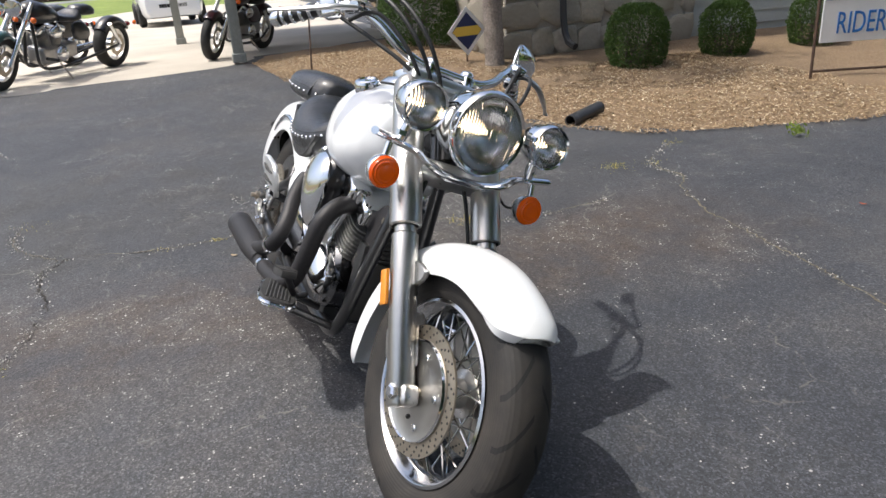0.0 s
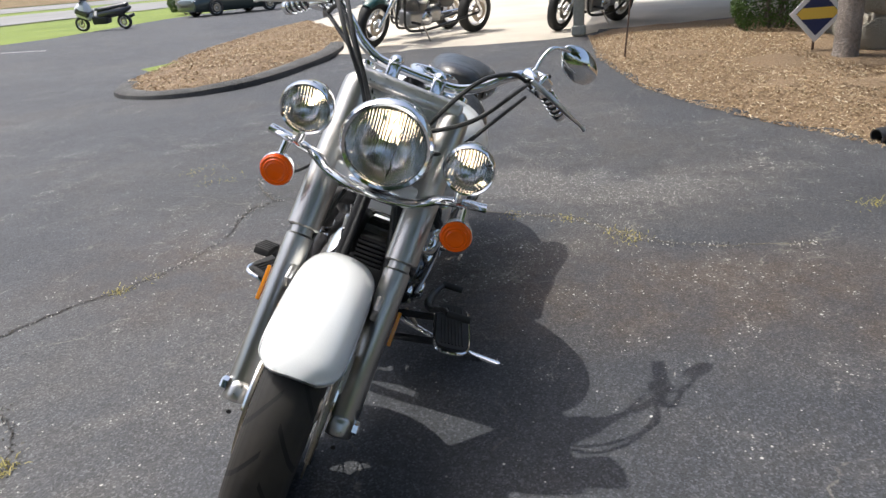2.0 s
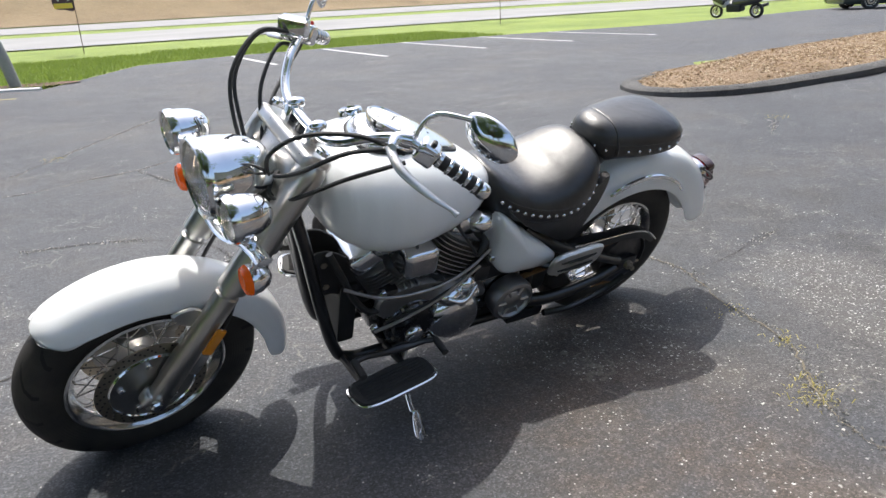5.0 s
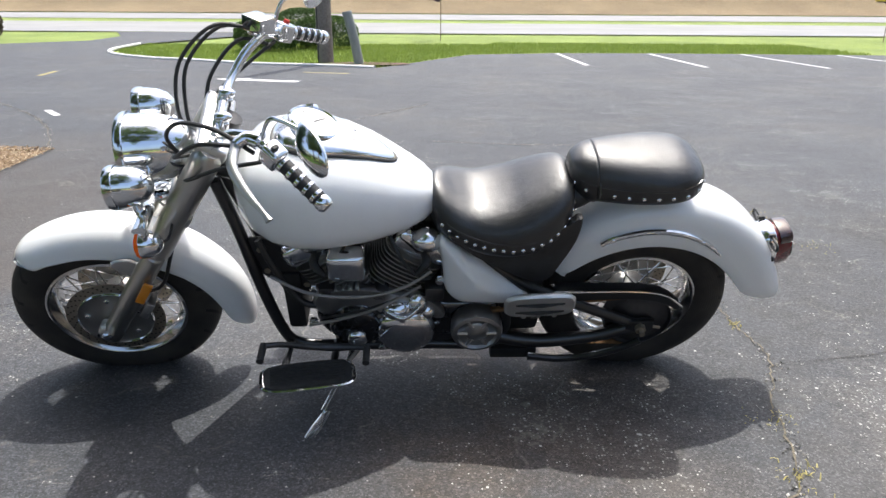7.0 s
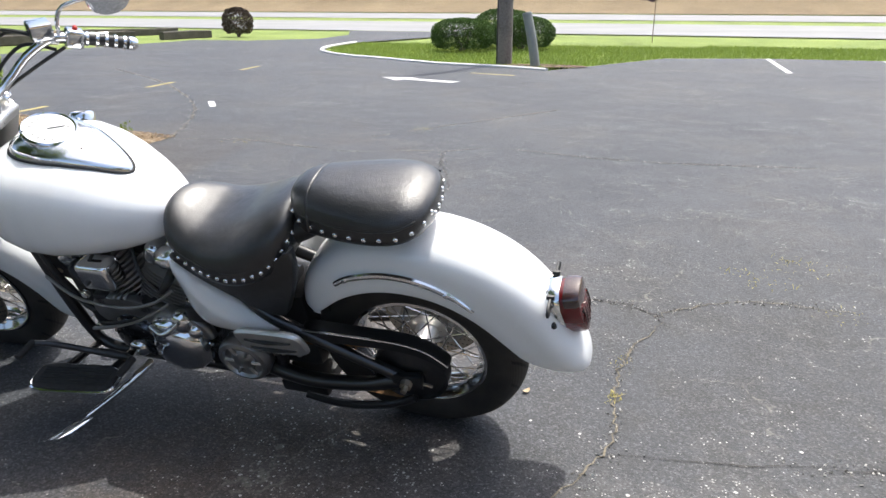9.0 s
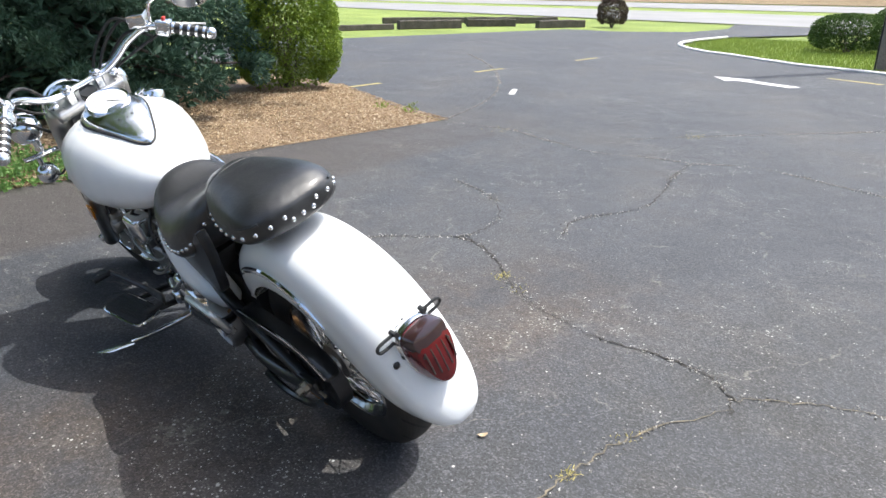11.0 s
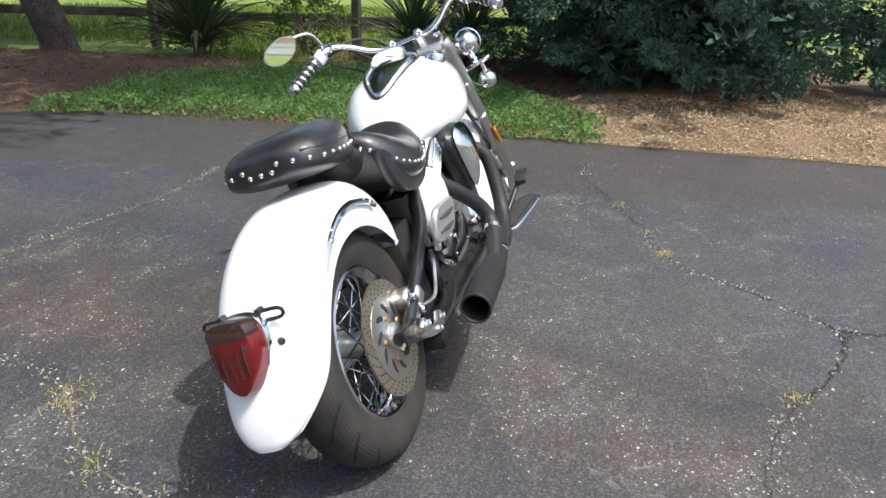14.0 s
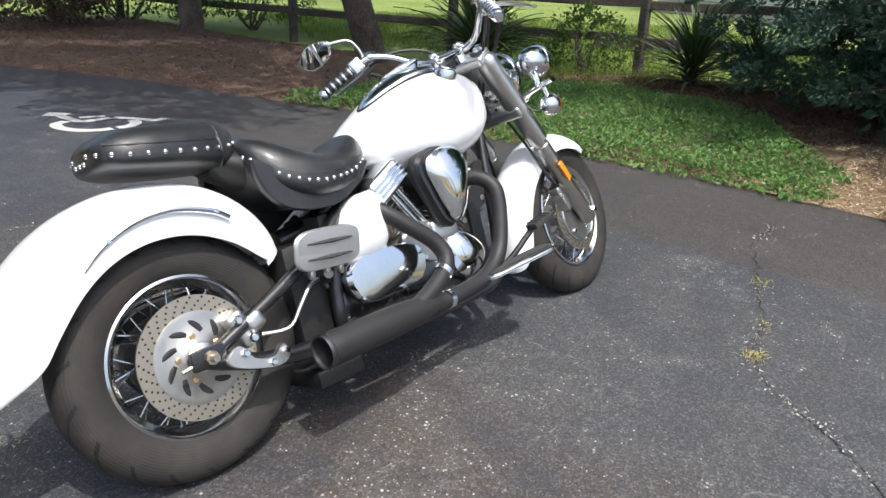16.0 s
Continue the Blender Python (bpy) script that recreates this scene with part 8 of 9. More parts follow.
# heel-toe shifter on the left, brake pedal on the right
shifter = part("shift_lever", tube([(0.318, 0.270, 0.370), (0.27, 0.250, 0.352), (0.20, 0.215, 0.300), (0.12, 0.200, 0.280), (0.05, 0.212, 0.292), (0.02, 0.228, 0.304)], [0.009, 0.009, 0.010, 0.014, 0.009, 0.009], 10, 5), DARKMETAL, bike, "heel and toe gear lever")
for x, y, z in ((0.320, 0.268, 0.372), (0.020, 0.222, 0.304)):
    part("shift_peg", tube([(x, y, z), (x, y + 0.068, z + 0.004)], 0.011, 10), PADRUBBER, shifter)
pedal = part("brake_pedal", tube([(0.12, -0.16, 0.24), (0.20, -0.215, 0.26), (0.27, -0.262, 0.325), (0.30, -0.282, 0.356)], 0.010, 10, 5), DARKMETAL, bike, "brake pedal")
part("pedal_pad", moved(box(0.10, 0.045, 0.022, 0.006, 2), Matrix.Translation((0.318, -0.294, 0.366)) @ Matrix.Rotation(radians(-12), 4, "Y")), PADRUBBER, pedal, "ribbed black pedal pad")
for k in range(5):
    part("pad_rib", moved(box(0.008, 0.046, 0.006, 0.001, 1), Matrix.Translation((0.282 + k * 0.018, -0.294, 0.370 + k * 0.0038)) @ Matrix.Rotation(radians(-12), 4, "Y")), PADRUBBER, pedal)
# side stand
stand = part("side_stand", tube([(0.08, 0.125, 0.165), (0.100, 0.195, 0.160), (0.135, 0.296, 0.162), (0.155, 0.364, 0.170)], [0.014, 0.011, 0.0095, 0.010], 12, 5), CHROME, bike, "chrome side stand standing on the asphalt")
part("stand_foot", tube([(0.142, 0.360, 0.168), (0.166, 0.425, 0.180), (0.192, 0.500, 0.196), (0.218, 0.562, 0.212)], [0.011, 0.017, 0.018, 0.010], 10, 5, 0.4), CHROME, stand)
part("stand_spring", tube([(0.06, 0.135, 0.19), (0.10, 0.185, 0.17)], 0.007, 8), STEEL, stand)

# ---- other parked vehicles and roadside things ----
TEALPAINT = material("dark_teal_paint", (0.012, 0.075, 0.068), 0.3, Coat_Weight=1.0, Coat_Roughness=0.06)
MAROON = material("dark_maroon_paint", (0.035, 0.010, 0.014), 0.3, Coat_Weight=1.0, Coat_Roughness=0.06)
DARKTYRE = grainy("dark_tyre_rubber", (0.014, 0.014, 0.014), (0.04, 0.038, 0.035), 9, 60, 0.75, 0.4, 0.003, 0.5)
SEDANPAINT = material("dark_green_car_paint", (0.022, 0.038, 0.036), 0.3, 0.3, Coat_Weight=1.0, Coat_Roughness=0.05)
VANPAINT = material("white_car_paint", (0.72, 0.73, 0.74), 0.35, Coat_Weight=1.0, Coat_Roughness=0.06)
CHARCOAL = material("charcoal_scooter_paint", (0.028, 0.029, 0.033), 0.3, Coat_Weight=1.0, Coat_Roughness=0.06)
TINTGLASS = material("tinted_car_glass", (0.012, 0.016, 0.017), 0.06, Coat_Weight=0.5)
FLAGPURPLE = grainy("flag_cloth", (0.05, 0.025, 0.04), (0.10, 0.05, 0.075), 2, 40, 0.8, 0.2, 0.004, 0.6)


def heading(front, rear, z=0.0):
    """A vehicle's frame: x ahead, its origin on the ground midway between the wheels."""
    f, r = Vector((*front, 0)), Vector((*rear, 0))
    mid, way = (f + r) / 2, (f - r).normalized()
    return Matrix.Translation((mid.x, mid.y, height(mid.x, mid.y) + z)) @ Matrix.Rotation(math.atan2(way.y, way.x), 4, "Z"), (f - r).length


def plain_wheel(parent, m, r, wide, spokes, steer_mat=DARKTYRE, wire=False):
    w = wide / 2
    half = [(r * 0.66, -w * 0.7), (r * 0.74, -w * 0.98), (r * 0.88, -w), (r * 0.97, -w * 0.7), (r, -w * 0.25)]
    tyre = part("wheel", moved(lathe(half + [(q, -y) for q, y in half[::-1]], 40), m), steer_mat, parent, "black tyre on a bright wheel")
    part("rim", moved(lathe([(r * 0.67, -w * 0.72), (r * 0.63, -w * 0.7), (r * 0.61, 0), (r * 0.63, w * 0.7), (r * 0.67, w * 0.72)], 40), m), ALLOY, tyre)
    part("hub", moved(lathe([(0, -w * 0.9), (r * 0.14, -w * 0.85), (r * 0.12, 0), (r * 0.14, w * 0.85), (0, w * 0.9)], 16), m), ALLOY, tyre)
    for k in range(spokes):
        a = 2 * math.pi * k / spokes
        b = a + (0.35 if k % 2 else -0.35) * (1 if wire else 0)
        line = [(r * 0.10 * math.cos(b), 0, r * 0.10 * math.sin(b)), (r * 0.63 * math.cos(a), 0, r * 0.63 * math.sin(a))]
        part("spoke", moved(tube(line, 0.004 if wire else r * 0.05, 6, 1, 1.0), m), CHROME if wire else ENGINE, tyre)
    part("brake_disc", moved(lathe([(r * 0.28, w * 1.0), (r * 0.46, w * 1.0), (r * 0.46, w * 1.05), (r * 0.28, w * 1.05), (r * 0.28, w * 1.0)], 28), m), STEEL, tyre)


def parked_cruiser(front, rear, paint, fender_paint, label, lean=12, steer=18, wire=False):
    """A cruiser that stands on its stand among the others."""
    m, base = heading(front, rear, 0.03)
    b = thing("parked_motorcycle", m @ Matrix.Rotation(radians(-lean), 4, "X"), label, "motorcycle", "motorcycles parked by the shop")
    fx, rx = base / 2, -base / 2
    R = 0.32
    turn = Matrix.Translation((fx - 0.08, 0, 0.3)) @ Matrix.Rotation(radians(steer), 4, Vector((-0.5, 0, 0.87))) @ Matrix.Translation((-fx + 0.08, 0, -0.3))
    plain_wheel(b, turn @ Matrix.Translation((fx, 0, R)), R, 0.12, 24 if wire else 3, wire=wire)
    plain_wheel(b, Matrix.Translation((rx, 0, R)), R, 0.17, 24 if wire else 3, wire=wire)
    f, r = Vector((fx, 0, R)), Vector((rx, 0, R))
    part("front_fender", moved(fender(f, [(52, 0.35, 0.335, 0.06), (60, 0.355, 0.30, 0.078), (95, 0.358, 0.29, 0.08), (130, 0.362, 0.295, 0.08), (155, 0.37, 0.33, 0.06)], steps=18, cross=5), turn), fender_paint, b, "painted front mudguard")
    part("rear_fender", fender(r, [(40, 0.35, 0.325, 0.09), (80, 0.375, 0.31, 0.105), (115, 0.38, 0.315, 0.105), (138, 0.385, 0.34, 0.10), (148, 0.388, 0.37, 0.07)], steps=20, cross=5), paint, b, "dark rear mudguard")
    top = Vector((fx - 0.50, 0, 1.02))
    for s in (1, -1):
        part("fork_leg", moved(tube([(fx, s * 0.10, R - 0.03), (fx - 0.24, s * 0.10, 0.62), (top.x, s * 0.10, top.z - 0.06)], [0.032, 0.03, 0.024], 12, 3), turn), CHROME, b, "chrome fork leg")
        part("shock", tube([(rx + 0.02, s * 0.15, R + 0.02), (rx + 0.22, s * 0.15, 0.62)], 0.03, 10), CHROME, b)
        part("turn_signal", moved(ellipsoid(0.035, 0.035, 0.035, (fx - 0.34, s * 0.2, 0.80), 12, 8), turn), AMBER, b, "amber turn signal")
        part("side_cover", moved(sided(plate(rounded([(-0.12, 0.66), (-0.15, 0.48), (-0.36, 0.46), (-0.42, 0.56), (-0.30, 0.68)], 4), 0.06, 0.015, 0.02), s), Matrix.Translation((0, s * 0.08, 0))), paint, b)
        part("rear_signal", ellipsoid(0.03, 0.03, 0.03, (rx - 0.34, s * 0.15, 0.60), 12, 8), AMBER, b)
        part("mirror", moved(ellipsoid(0.018, 0.07, 0.045, (top.x - 0.12, s * 0.40, 1.28), 14, 8), turn), CHROME, b, "chrome mirror")
        part("footpeg", tube([(fx - 0.62, s * 0.12, 0.30), (fx - 0.60, s * 0.30, 0.31)], 0.018, 8), PADRUBBER, b)
    part("handlebar", moved(tube([(top.x - 0.28, 0.40, 1.06), (top.x - 0.12, 0.33, 1.13), (top.x, 0.14, 1.10), (top.x, -0.14, 1.10), (top.x - 0.12, -0.33, 1.13), (top.x - 0.28, -0.40, 1.06)], 0.014, 10, 4), turn), CHROME, b)
    part("headlight", moved(lathe([(0.0, -0.14), (0.06, -0.11), (0.09, -0.03), (0.095, 0.0), (0.09, 0.012), (0.0, 0.02)], 28, axis="x"), turn @ Matrix.Translation((fx - 0.28, 0, 0.90))), CHROME, b, "chrome headlight")
    hull = [(fx - 0.44, 0.05, 0.78, 0.88), (fx - 0.50, 0.13, 0.72, 0.95), (fx - 0.62, 0.165, 0.69, 0.97), (fx - 0.78, 0.155, 0.69, 0.93), (fx - 0.93, 0.10, 0.70, 0.85), (fx - 1.0, 0.03, 0.72, 0.80)]
    part("fuel_tank", loft([[Vector((x, w * math.cos(a) * 1.0, (lo + hi) / 2 + (hi - lo) / 2 * math.sin(a))) for a in (2 * math.pi * k / 20 for k in range(20))] for x, w, lo, hi in hull]), paint, b, "glossy dark fuel tank")
    part("rider_seat", saddle([(fx - 0.92, 0.06, 0.76, 0.82, 0), (fx - 1.0, 0.13, 0.73, 0.79, 0.01), (fx - 1.15, 0.17, 0.72, 0.79, 0.02), (fx - 1.28, 0.15, 0.74, 0.84, 0.0), (fx - 1.33, 0.08, 0.78, 0.82, 0)], seg=20), LEATHER, b, "studded black seat")
    part("passenger_seat", saddle([(fx - 1.30, 0.06, 0.80, 0.84, 0), (fx - 1.36, 0.12, 0.78, 0.88, 0), (fx - 1.55, 0.12, 0.77, 0.88, 0), (fx - 1.66, 0.06, 0.78, 0.84, 0)], seg=20), LEATHER, b)
    ex = fx - 0.80
    part("crankcase", joined(box(0.46, 0.24, 0.22, 0.05, 3, (ex, 0, 0.33)), box(0.26, 0.22, 0.18, 0.04, 3, (ex - 0.28, 0, 0.36))), ENGINE, b, "polished engine case")
    for lean_c in (1, -1):
        fins = [(0.0, 0.0)]
        for k in range(9):
            fins += [(0.075, 0.02 * k), (0.10, 0.02 * k + 0.003), (0.10, 0.02 * k + 0.009), (0.075, 0.02 * k + 0.012)]
        cyl = part("cylinder", moved(lathe(fins + [(0.0, 0.2)], 20, axis="z"), Matrix.Translation((ex + lean_c * 0.06, 0, 0.42)) @ Matrix.Rotation(lean_c * radians(26), 4, "Y")), FINMETAL, b, "finned cylinder")
        part("head_cover", moved(box(0.17, 0.19, 0.07, 0.025, 3), Matrix.Translation((ex + lean_c * 0.165, 0, 0.64)) @ Matrix.Rotation(lean_c * radians(26), 4, "Y")), CHROME, cyl)
    for s in (1, -1):
        part("engine_cover", moved(sided(lathe([(0.0, 0.05), (0.06, 0.045), (0.09, 0.025), (0.10, 0.0), (0.10, -0.03)], 28), s), Matrix.Translation((ex - 0.10, s * 0.12, 0.33))), CHROME, b, "round chrome engine cover")
        part("frame_tube", tube([(fx - 0.52, s * 0.04, 0.86), (fx - 0.52, s * 0.07, 0.50), (fx - 0.54, s * 0.10, 0.22), (ex, s * 0.12, 0.17), (ex - 0.40, s * 0.12, 0.20), (rx + 0.05, s * 0.13, R)], 0.019, 10, 4), BLACKPAINT, b)
        part("air_cover", moved(ellipsoid(0.10, 0.045, 0.075, (ex, s * 0.14, 0.60), 18, 10), Matrix.Identity(4)), CHROME, b)
    part("exhaust_pipe", tube([(ex + 0.15, -0.10, 0.60), (ex + 0.26, -0.16, 0.52), (ex + 0.20, -0.18, 0.32), (ex - 0.05, -0.19, 0.25), (ex - 0.4, -0.19, 0.26)], 0.024, 12, 4), CHROME, b)
    part("muffler", tube([(ex - 0.38, -0.19, 0.26), (ex - 0.46, -0.19, 0.265), (rx - 0.28, -0.20, 0.30), (rx - 0.32, -0.20, 0.302)], [0.028, 0.045, 0.05, 0.04], 14, 3), CHROME, b, "long chrome muffler")
    part("tail_light", ellipsoid(0.035, 0.05, 0.035, (rx - 0.38, 0, 0.56), 12, 8), RED, b, "red tail light")
    part("side_stand", tube([(ex - 0.05, 0.12, 0.22), (ex - 0.03, 0.22, 0.14), (ex - 0.02, 0.30, 0.30 * math.sin(radians(lean)) + 0.005)], 0.012, 8, 3), STEEL, b)


parked_cruiser((-7.26, -2.56), (-9.02, -1.52), BLACKPAINT, TEALPAINT, "black cruiser with a teal front mudguard on the apron", 10, 14)
parked_cruiser((-8.35, -2.95), (-9.95, -2.15), BLACKPAINT, BLACKPAINT, "black cruiser with wire wheels behind another", 10, 10, True)
parked_cruiser((-8.50, -0.16), (-9.72, 0.62), MAROON, MAROON, "dark maroon cruiser behind the porch post", 10, 8)


def scooter():
    m, base = heading((-19.9, -17.7), (-20.2, -16.2))
    s = thing("motor_scooter", m @ Matrix.Rotation(radians(-8), 4, "X"), "white and dark grey maxi scooter parked at the lot edge", "scooter")
    f, r = base / 2, -base / 2
    plain_wheel(s, Matrix.Translation((f, 0, 0.25)), 0.25, 0.11, 5)
    plain_wheel(s, Matrix.Translation((r, 0, 0.25)), 0.25, 0.13, 5)
    part("front_cowl", loft([[Vector((x, w * math.cos(a), z + h * math.sin(a))) for a in (2 * math.pi * k / 16 for k in range(16))] for x, w, z, h in ((f + 0.12, 0.05, 0.62, 0.05), (f + 0.04, 0.19, 0.68, 0.20), (f - 0.15, 0.26, 0.72, 0.30), (f - 0.32, 0.24, 0.68, 0.34), (f - 0.42, 0.12, 0.62, 0.25))]), VANPAINT, s, "white front cowl")
    part("side_panel", moved(box(0.46, 0.52, 0.20, 0.06, 3), Matrix.Translation((f - 0.20, 0, 0.66)) @ Matrix.Rotation(radians(-25), 4, "Y")), CHARCOAL, s, "dark grey side panel")
    part("floor_tunnel", box(0.55, 0.36, 0.26, 0.06, 3, (0.02, 0, 0.36)), PLASTIC, s)
    part("rear_body", loft([[Vector((x, w * math.cos(a), z + h * math.sin(a))) for a in (2 * math.pi * k / 16 for k in range(16))] for x, w, z, h in ((0.10, 0.12, 0.52, 0.14), (-0.15, 0.20, 0.56, 0.18), (r, 0.20, 0.62, 0.16), (r - 0.30, 0.10, 0.70, 0.08), (r - 0.36, 0.03, 0.72, 0.03))]), CHARCOAL, s, "dark grey rear body")
    part("seat", saddle([(0.15, 0.08, 0.70, 0.76, 0), (0.0, 0.17, 0.70, 0.78, 0), (-0.35, 0.17, 0.72, 0.82, 0), (r - 0.2, 0.10, 0.78, 0.88, 0), (r - 0.28, 0.04, 0.80, 0.85, 0)], seg=16), LEATHER, s, "black two-level seat")
    part("windscreen", moved(plate(rounded([(-0.22, 0.0), (-0.20, 0.30), (-0.10, 0.46), (0.10, 0.46), (0.20, 0.30), (0.22, 0.0)], 4), 0.006, 0.002), Matrix.Translation((f - 0.20, 0, 0.95)) @ Matrix.Rotation(radians(90), 4, "Z") @ Matrix.Rotation(radians(-28), 4, "X")), TINTGLASS, s, "smoked windscreen")
    part("handlebar", tube([(f - 0.42, 0.36, 1.03), (f - 0.34, 0.12, 1.02), (f - 0.34, -0.12, 1.02), (f - 0.42, -0.36, 1.03)], 0.016, 8, 3), PLASTIC, s)
    part("muffler", tube([(r + 0.2, -0.20, 0.30), (r - 0.05, -0.23, 0.36), (r - 0.28, -0.23, 0.42)], [0.04, 0.06, 0.055], 12, 3), DARKMETAL, s)
    part("fork", tube([(f, 0.06, 0.25), (f - 0.16, 0.06, 0.60)], 0.025, 8), DARKMETAL, s)
    part("headlight", ellipsoid(0.03, 0.10, 0.05, (f + 0.08, 0, 0.74), 14, 8), REFLECTOR, s)


scooter()


def car(name, m, base, paint, label, tall=1.0, hatch=False):
    """A four-door car: body, glasshouse, wheels, lamps and windows."""
    c = thing(name, m, label, "car")
    f, r = base / 2, -base / 2
    end = r - (0.75 if hatch else 0.95)
    rows = [(f + 0.92, 0.55, 0.30, 0.58), (f + 0.88, 0.74, 0.22, 0.68), (f + 0.60, 0.84, 0.19, 0.76), (f + 0.20, 0.88, 0.18, 0.86), (f - 0.35, 0.90, 0.18, 0.93), (0, 0.90, 0.18, 0.94), (r, 0.90, 0.18, 0.96), (r - 0.45, 0.88, 0.19, 0.97), (end + 0.08, 0.80, 0.24, 0.90), (end, 0.62, 0.34, 0.74)]

    def section(x, w, lo, hi):
        return [Vector((x, w * cy, (lo + (hi - lo) * cz) * tall)) for cy, cz in ((-0.86, 0.0), (-0.97, 0.18), (-1.0, 0.5), (-0.985, 0.8), (-0.9, 0.97), (0, 1.0), (0.9, 0.97), (0.985, 0.8), (1.0, 0.5), (0.97, 0.18), (0.86, 0.0))]
    body = part("body", loft([section(*q) for q in rows]), paint, c, "glossy car body", sharp=35)
    cabin = [(f - 0.30, 0.76, 0.90, 0.93), (f - 0.95, 0.66, 0.90, 1.36), (f - 1.3, 0.62, 0.90, 1.44), (r + 0.4, 0.62, 0.90, 1.45), (r - 0.15, 0.64, 0.90, 1.36), (r - 0.72, 0.72, 0.90, 0.96)]
    part("roof", loft([[Vector((x, -0.80, lo * tall)), Vector((x, -w, (hi - 0.03) * tall)), Vector((x, -w * 0.8, hi * tall)), Vector((x, w * 0.8, hi * tall)), Vector((x, w, (hi - 0.03) * tall)), Vector((x, 0.80, lo * tall))] for x, w, lo, hi in cabin]), paint, body, sharp=30)

    for s in (1, -1):
        panes = [[(f - 0.62, 0.97), (f - 1.02, 1.30), (f - 1.32, 1.37), (f - 1.32, 0.97)], [(f - 1.38, 0.97), (f - 1.38, 1.37), (r + 0.3, 1.37), (r + 0.05, 1.30), (r + 0.05, 0.97)], [(r, 0.97), (r, 1.29), (r - 0.16, 1.28), (r - 0.5, 0.99)]]
        for pane in panes:
            rings = []
            for off in (0.002, 0.012):
                rings.append([Vector((x, s * (0.80 - 0.16 * (z - 0.90) / 0.45 + off), z * tall)) for x, z in pane])
            part("window", loft(rings if s > 0 else [q[::-1] for q in rings]), TINTGLASS, body, "dark side window", smooth=False)
        for x in (f, r):
            part("wheel_arch", moved(sided(lathe([(0.0, 0.0), (0.355, 0.0), (0.355, 0.02), (0.0, 0.02)], 28), s), Matrix.Translation((x, s * 0.885, 0.34))), PLASTIC, body, smooth=False)
            plain_wheel(c, Matrix.Translation((x, s * 0.84, 0.325)), 0.325, 0.205, 10)
        part("headlight", ellipsoid(0.10, 0.16, 0.07, (f + 0.80, s * 0.58, 0.62 * tall), 14, 8), REFLECTOR, body, "clear headlight")
        part("tail_lamp", ellipsoid(0.06, 0.14, 0.09, (end + 0.06, s * 0.60, 0.78 * tall), 14, 8), RED, body, "red tail lamp")
        part("side_mirror", ellipsoid(0.06, 0.10, 0.06, (f - 0.70, s * 0.93, 0.99 * tall), 12, 8), paint, body)
        for x in (f - 1.25, r + 0.05):
            part("door_handle", box(0.16, 0.03, 0.025, 0.008, 1, (x, s * 0.90, 0.84 * tall)), paint, body)
    part("windscreen", loft([[Vector((f - 0.34, y * 0.70, 0.95 * tall)) + Vector((off, 0, off)), Vector((f - 0.94, y * 0.58, 1.355 * tall)) + Vector((off, 0, off))][::1] + [Vector((f - 0.94, -y * 0.58, 1.355 * tall)) + Vector((off, 0, off)), Vector((f - 0.34, -y * 0.70, 0.95 * tall)) + Vector((off, 0, off))] for y, off in ((1, 0.004), (1, 0.014))]), TINTGLASS, body, smooth=False)
    part("grille", box(0.04, 0.80, 0.14, 0.02, 2, (f + 0.90, 0, 0.45 * tall)), PLASTIC, body)
    part("bumper", box(0.10, 1.40, 0.14, 0.04, 3, (f + 0.86, 0, 0.33 * tall)), paint, body)
    return c


_m, _b = heading((-26.5, -16.9), (-28.9, -15.6))
car("parked_car", _m, 2.7, SEDANPAINT, "dark green sedan parked beside the road")
_m, _b = heading((-21.0, -0.9), (-23.8, -1.2))
car("parked_van", Matrix.Translation((0, 0, 0.03)) @ _m, 2.8, VANPAINT, "white van parked beyond the porch", 1.25, True)
shrub("roadside_bush", -30.5, -20.5, 0.7, 0.7, 0.55, BUSH, 4000, 0.09, "small clipped bush beside the road", 71, 0.1, "bushes by the road")
shrub("roadside_bush", -33.0, -21.5, 0.7, 0.7, 0.6, BUSH, 4000, 0.09, "small clipped bush beside the road", 72, 0.1, "bushes by the road")


def wooden_post(x, y, high, w, label, mat=POLEWOOD):
    p = thing("wooden_post", Matrix.Translation((x, y, height(x, y))), label, "post", "posts beside the island")
    part("shaft", box(w, w, high + 0.1, 0.012, 2, (0, 0, high / 2 - 0.05)), mat, p)


wooden_post(-20.4, -8.75, 1.3, 0.16, "short weathered wooden post at the end of the island")
wooden_post(-16.2, -5.7, 1.5, 0.24, "dark wooden post beside the apron", TIMBER)


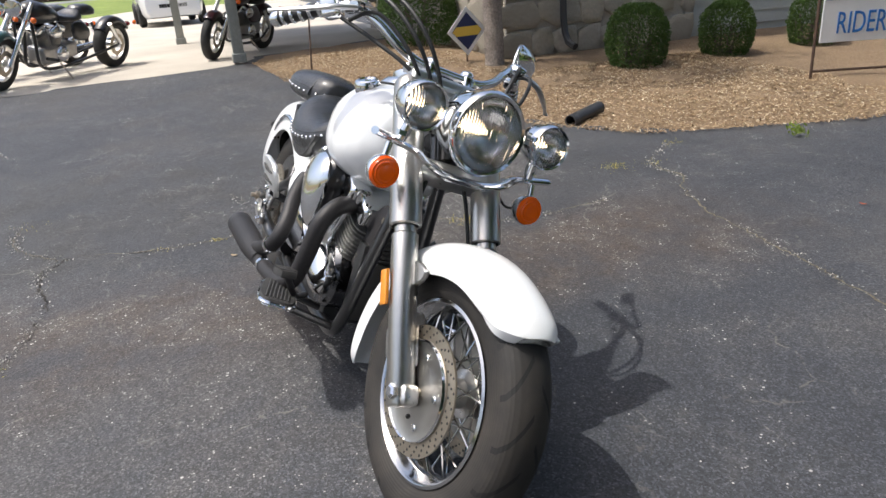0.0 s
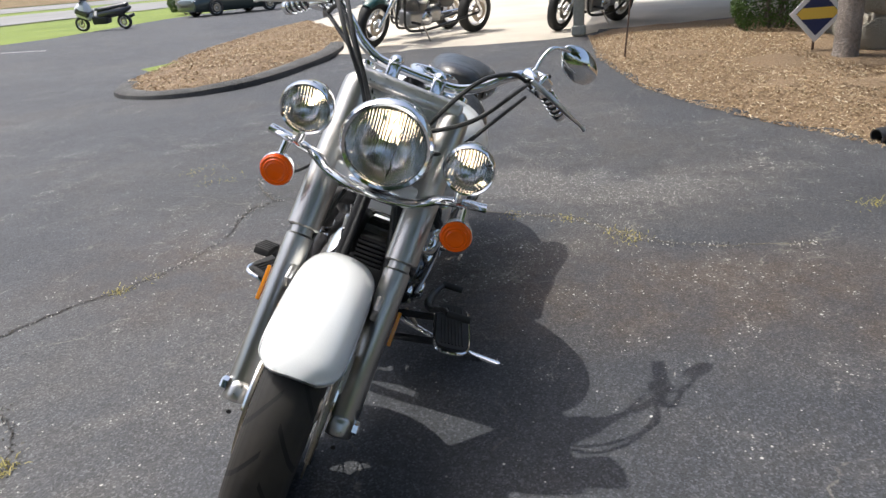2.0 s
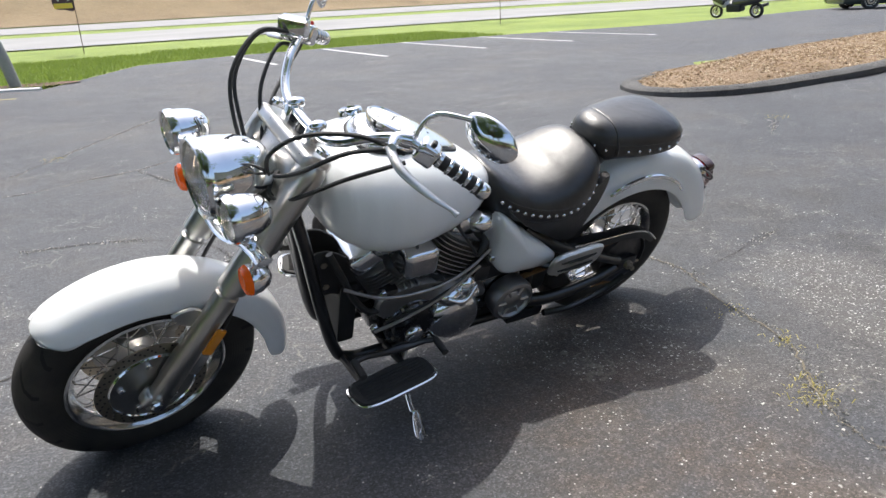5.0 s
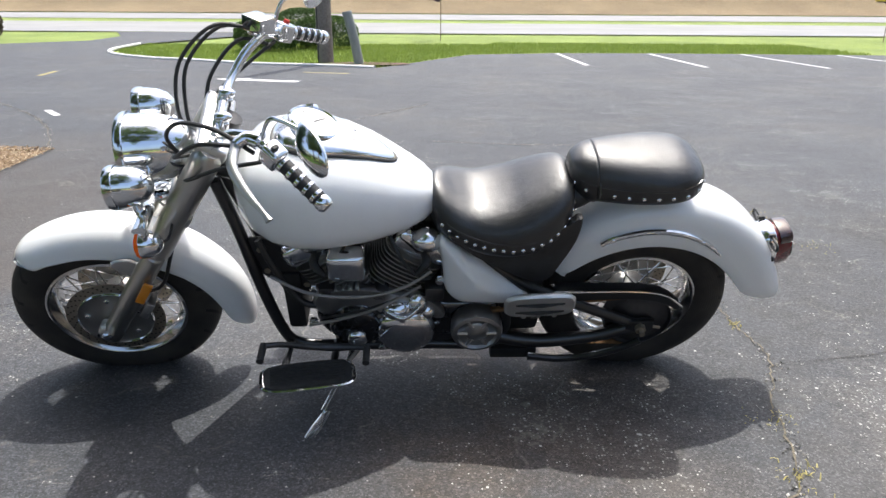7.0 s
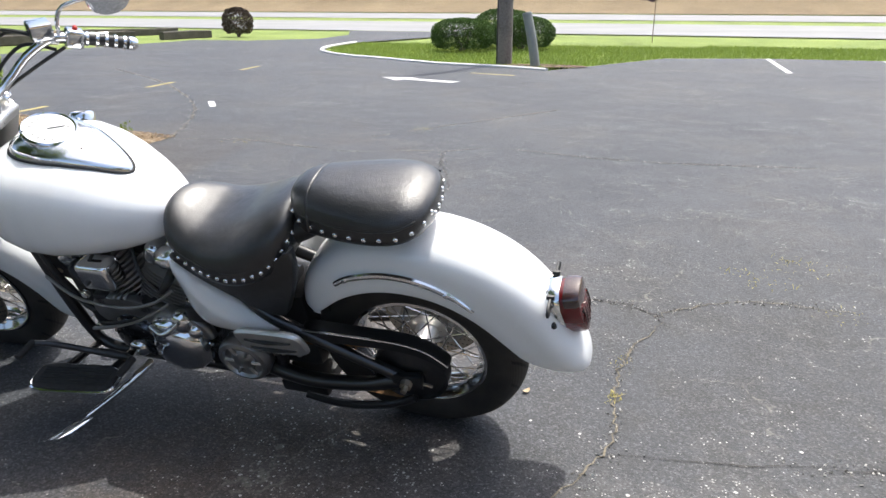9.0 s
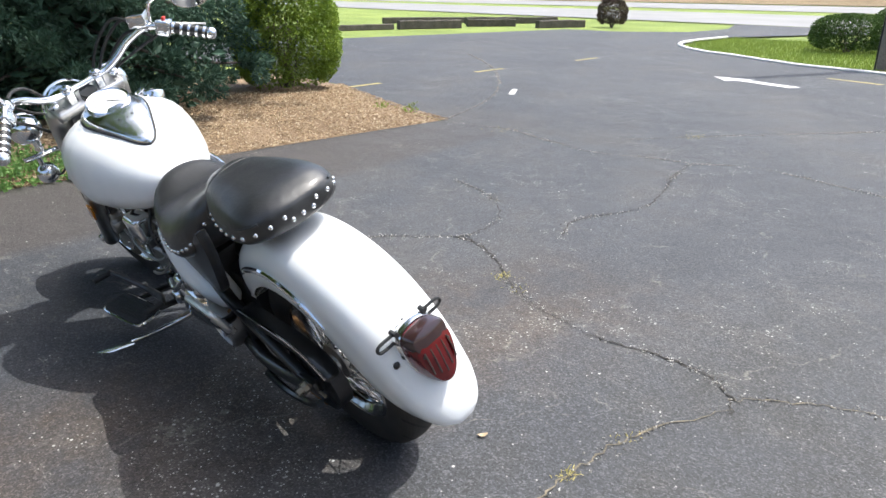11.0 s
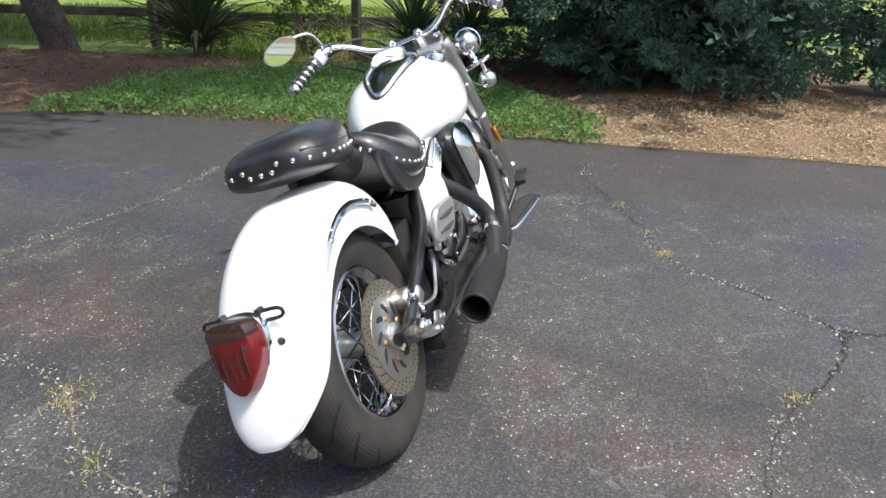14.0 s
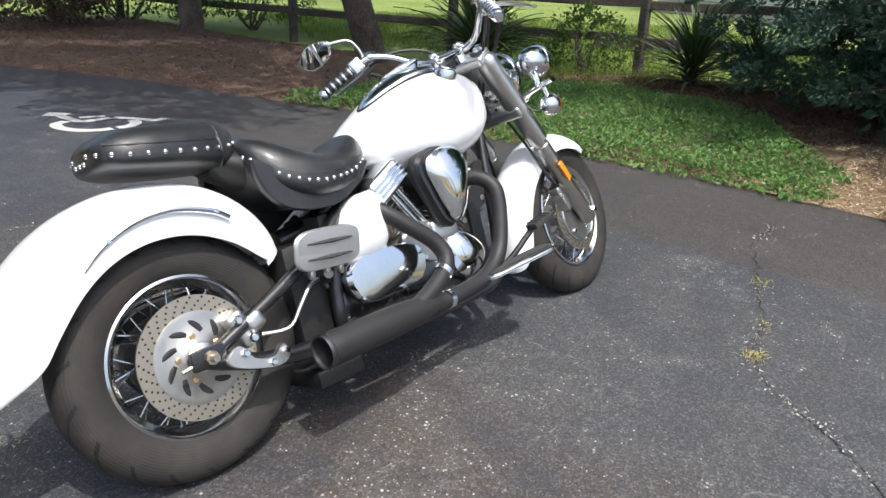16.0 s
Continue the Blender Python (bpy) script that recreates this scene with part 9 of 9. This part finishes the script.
def feather_flag(x, y):
    m = Matrix.Translation((x, y, height(x, y))) @ Matrix.Rotation(radians(6), 4, "Z")
    g = thing("feather_flag", m, "tall maroon feather flag with white vertical lettering", "flag", "flags along the road")
    part("pole", tube([(0, 0, -0.1), (0, 0, 2.0), (0.02, 0, 3.6), (0.12, 0, 4.2), (0.35, 0, 4.35)], 0.014, 8, 4), RUST, g)
    line = [(0.02, 1.35), (0.02, 2.0), (0.03, 3.5), (0.14, 4.15), (0.36, 4.3), (0.58, 4.0), (0.66, 3.4), (0.64, 2.0), (0.60, 1.45), (0.30, 1.38)]
    part("cloth", moved(plate(rounded(line, 3), 0.006, 0.002), Matrix.Translation((0, -0.003, 0))), FLAGPURPLE, g, "maroon cloth")
    part("yellow_end", box(0.56, 0.010, 0.16, 0.002, 1, (0.33, 0, 1.5)), SIGNYELLOW, g, "yellow lower band")
    for k, word in enumerate("TOM"):
        letters(word, 0.55, Matrix.Translation((0.52, 0.008, 1.65 + 0.46 * (2 - k))) @ Matrix.Rotation(radians(180), 4, "Z") @ Matrix.Rotation(radians(90), 4, "X") @ Matrix.Rotation(radians(0), 4, "Z"), SIGNWHITE, g, "lettering", 0.003)


feather_flag(-15.7, -26.0)
feather_flag(0.95, -25.4)


def far_house():
    """The white-sided house beyond the lawn."""
    h = thing("white_house", Matrix.Translation((21.0, 6.5, 0)) @ Matrix.Rotation(radians(72), 4, "Z"), "white clapboard house beyond the lawn", "house")
    part("wall", box(14, 6, 3.0, 0.02, 1, (0, -3.0, 1.7)), SIDING, h, "pale clapboard wall", smooth=False)
    board = loft([[Vector((x, 0, 0)), Vector((x, 0.02, 0.0)), Vector((x, 0.005, 0.2)), Vector((x, 0, 0.2))] for x in (-7.0, 7.0)])
    me = mesh_from("clapboard", *board, smooth=False)
    me.materials.append(KERB)
    for k in range(13):
        shared("clapboard", me, h, Matrix.Translation((0, 0.003, 0.45 + k * 0.2)))
    part("foundation", box(14.05, 6.05, 0.5, 0.02, 1, (0, -3.0, 0.15)), CONCRETE, h, smooth=False)
    part("roof", loft([[Vector((x, 0.5, 3.1)), Vector((x, 0.5, 3.25)), Vector((x, -3, 4.9)), Vector((x, -6.5, 3.25)), Vector((x, -6.5, 3.1))] for x in (-7.4, 7.4)]), SHINGLE, h, smooth=False)
    for x in (-4.5, 0.5, 4.5):
        w = part("window", box(1.0, 0.06, 1.3, 0.01, 1, (x, 0.03, 1.9)), TINTGLASS, h, "dark house window", smooth=False)
        part("window_frame", joined(box(1.16, 0.05, 0.09, 0, 1, (x, 0.05, 2.58)), box(1.16, 0.06, 0.09, 0, 1, (x, 0.05, 1.22)), box(0.08, 0.05, 1.3, 0, 1, (x - 0.54, 0.05, 1.9)), box(0.08, 0.05, 1.3, 0, 1, (x + 0.54, 0.05, 1.9))), KERB, w, smooth=False)


far_house()
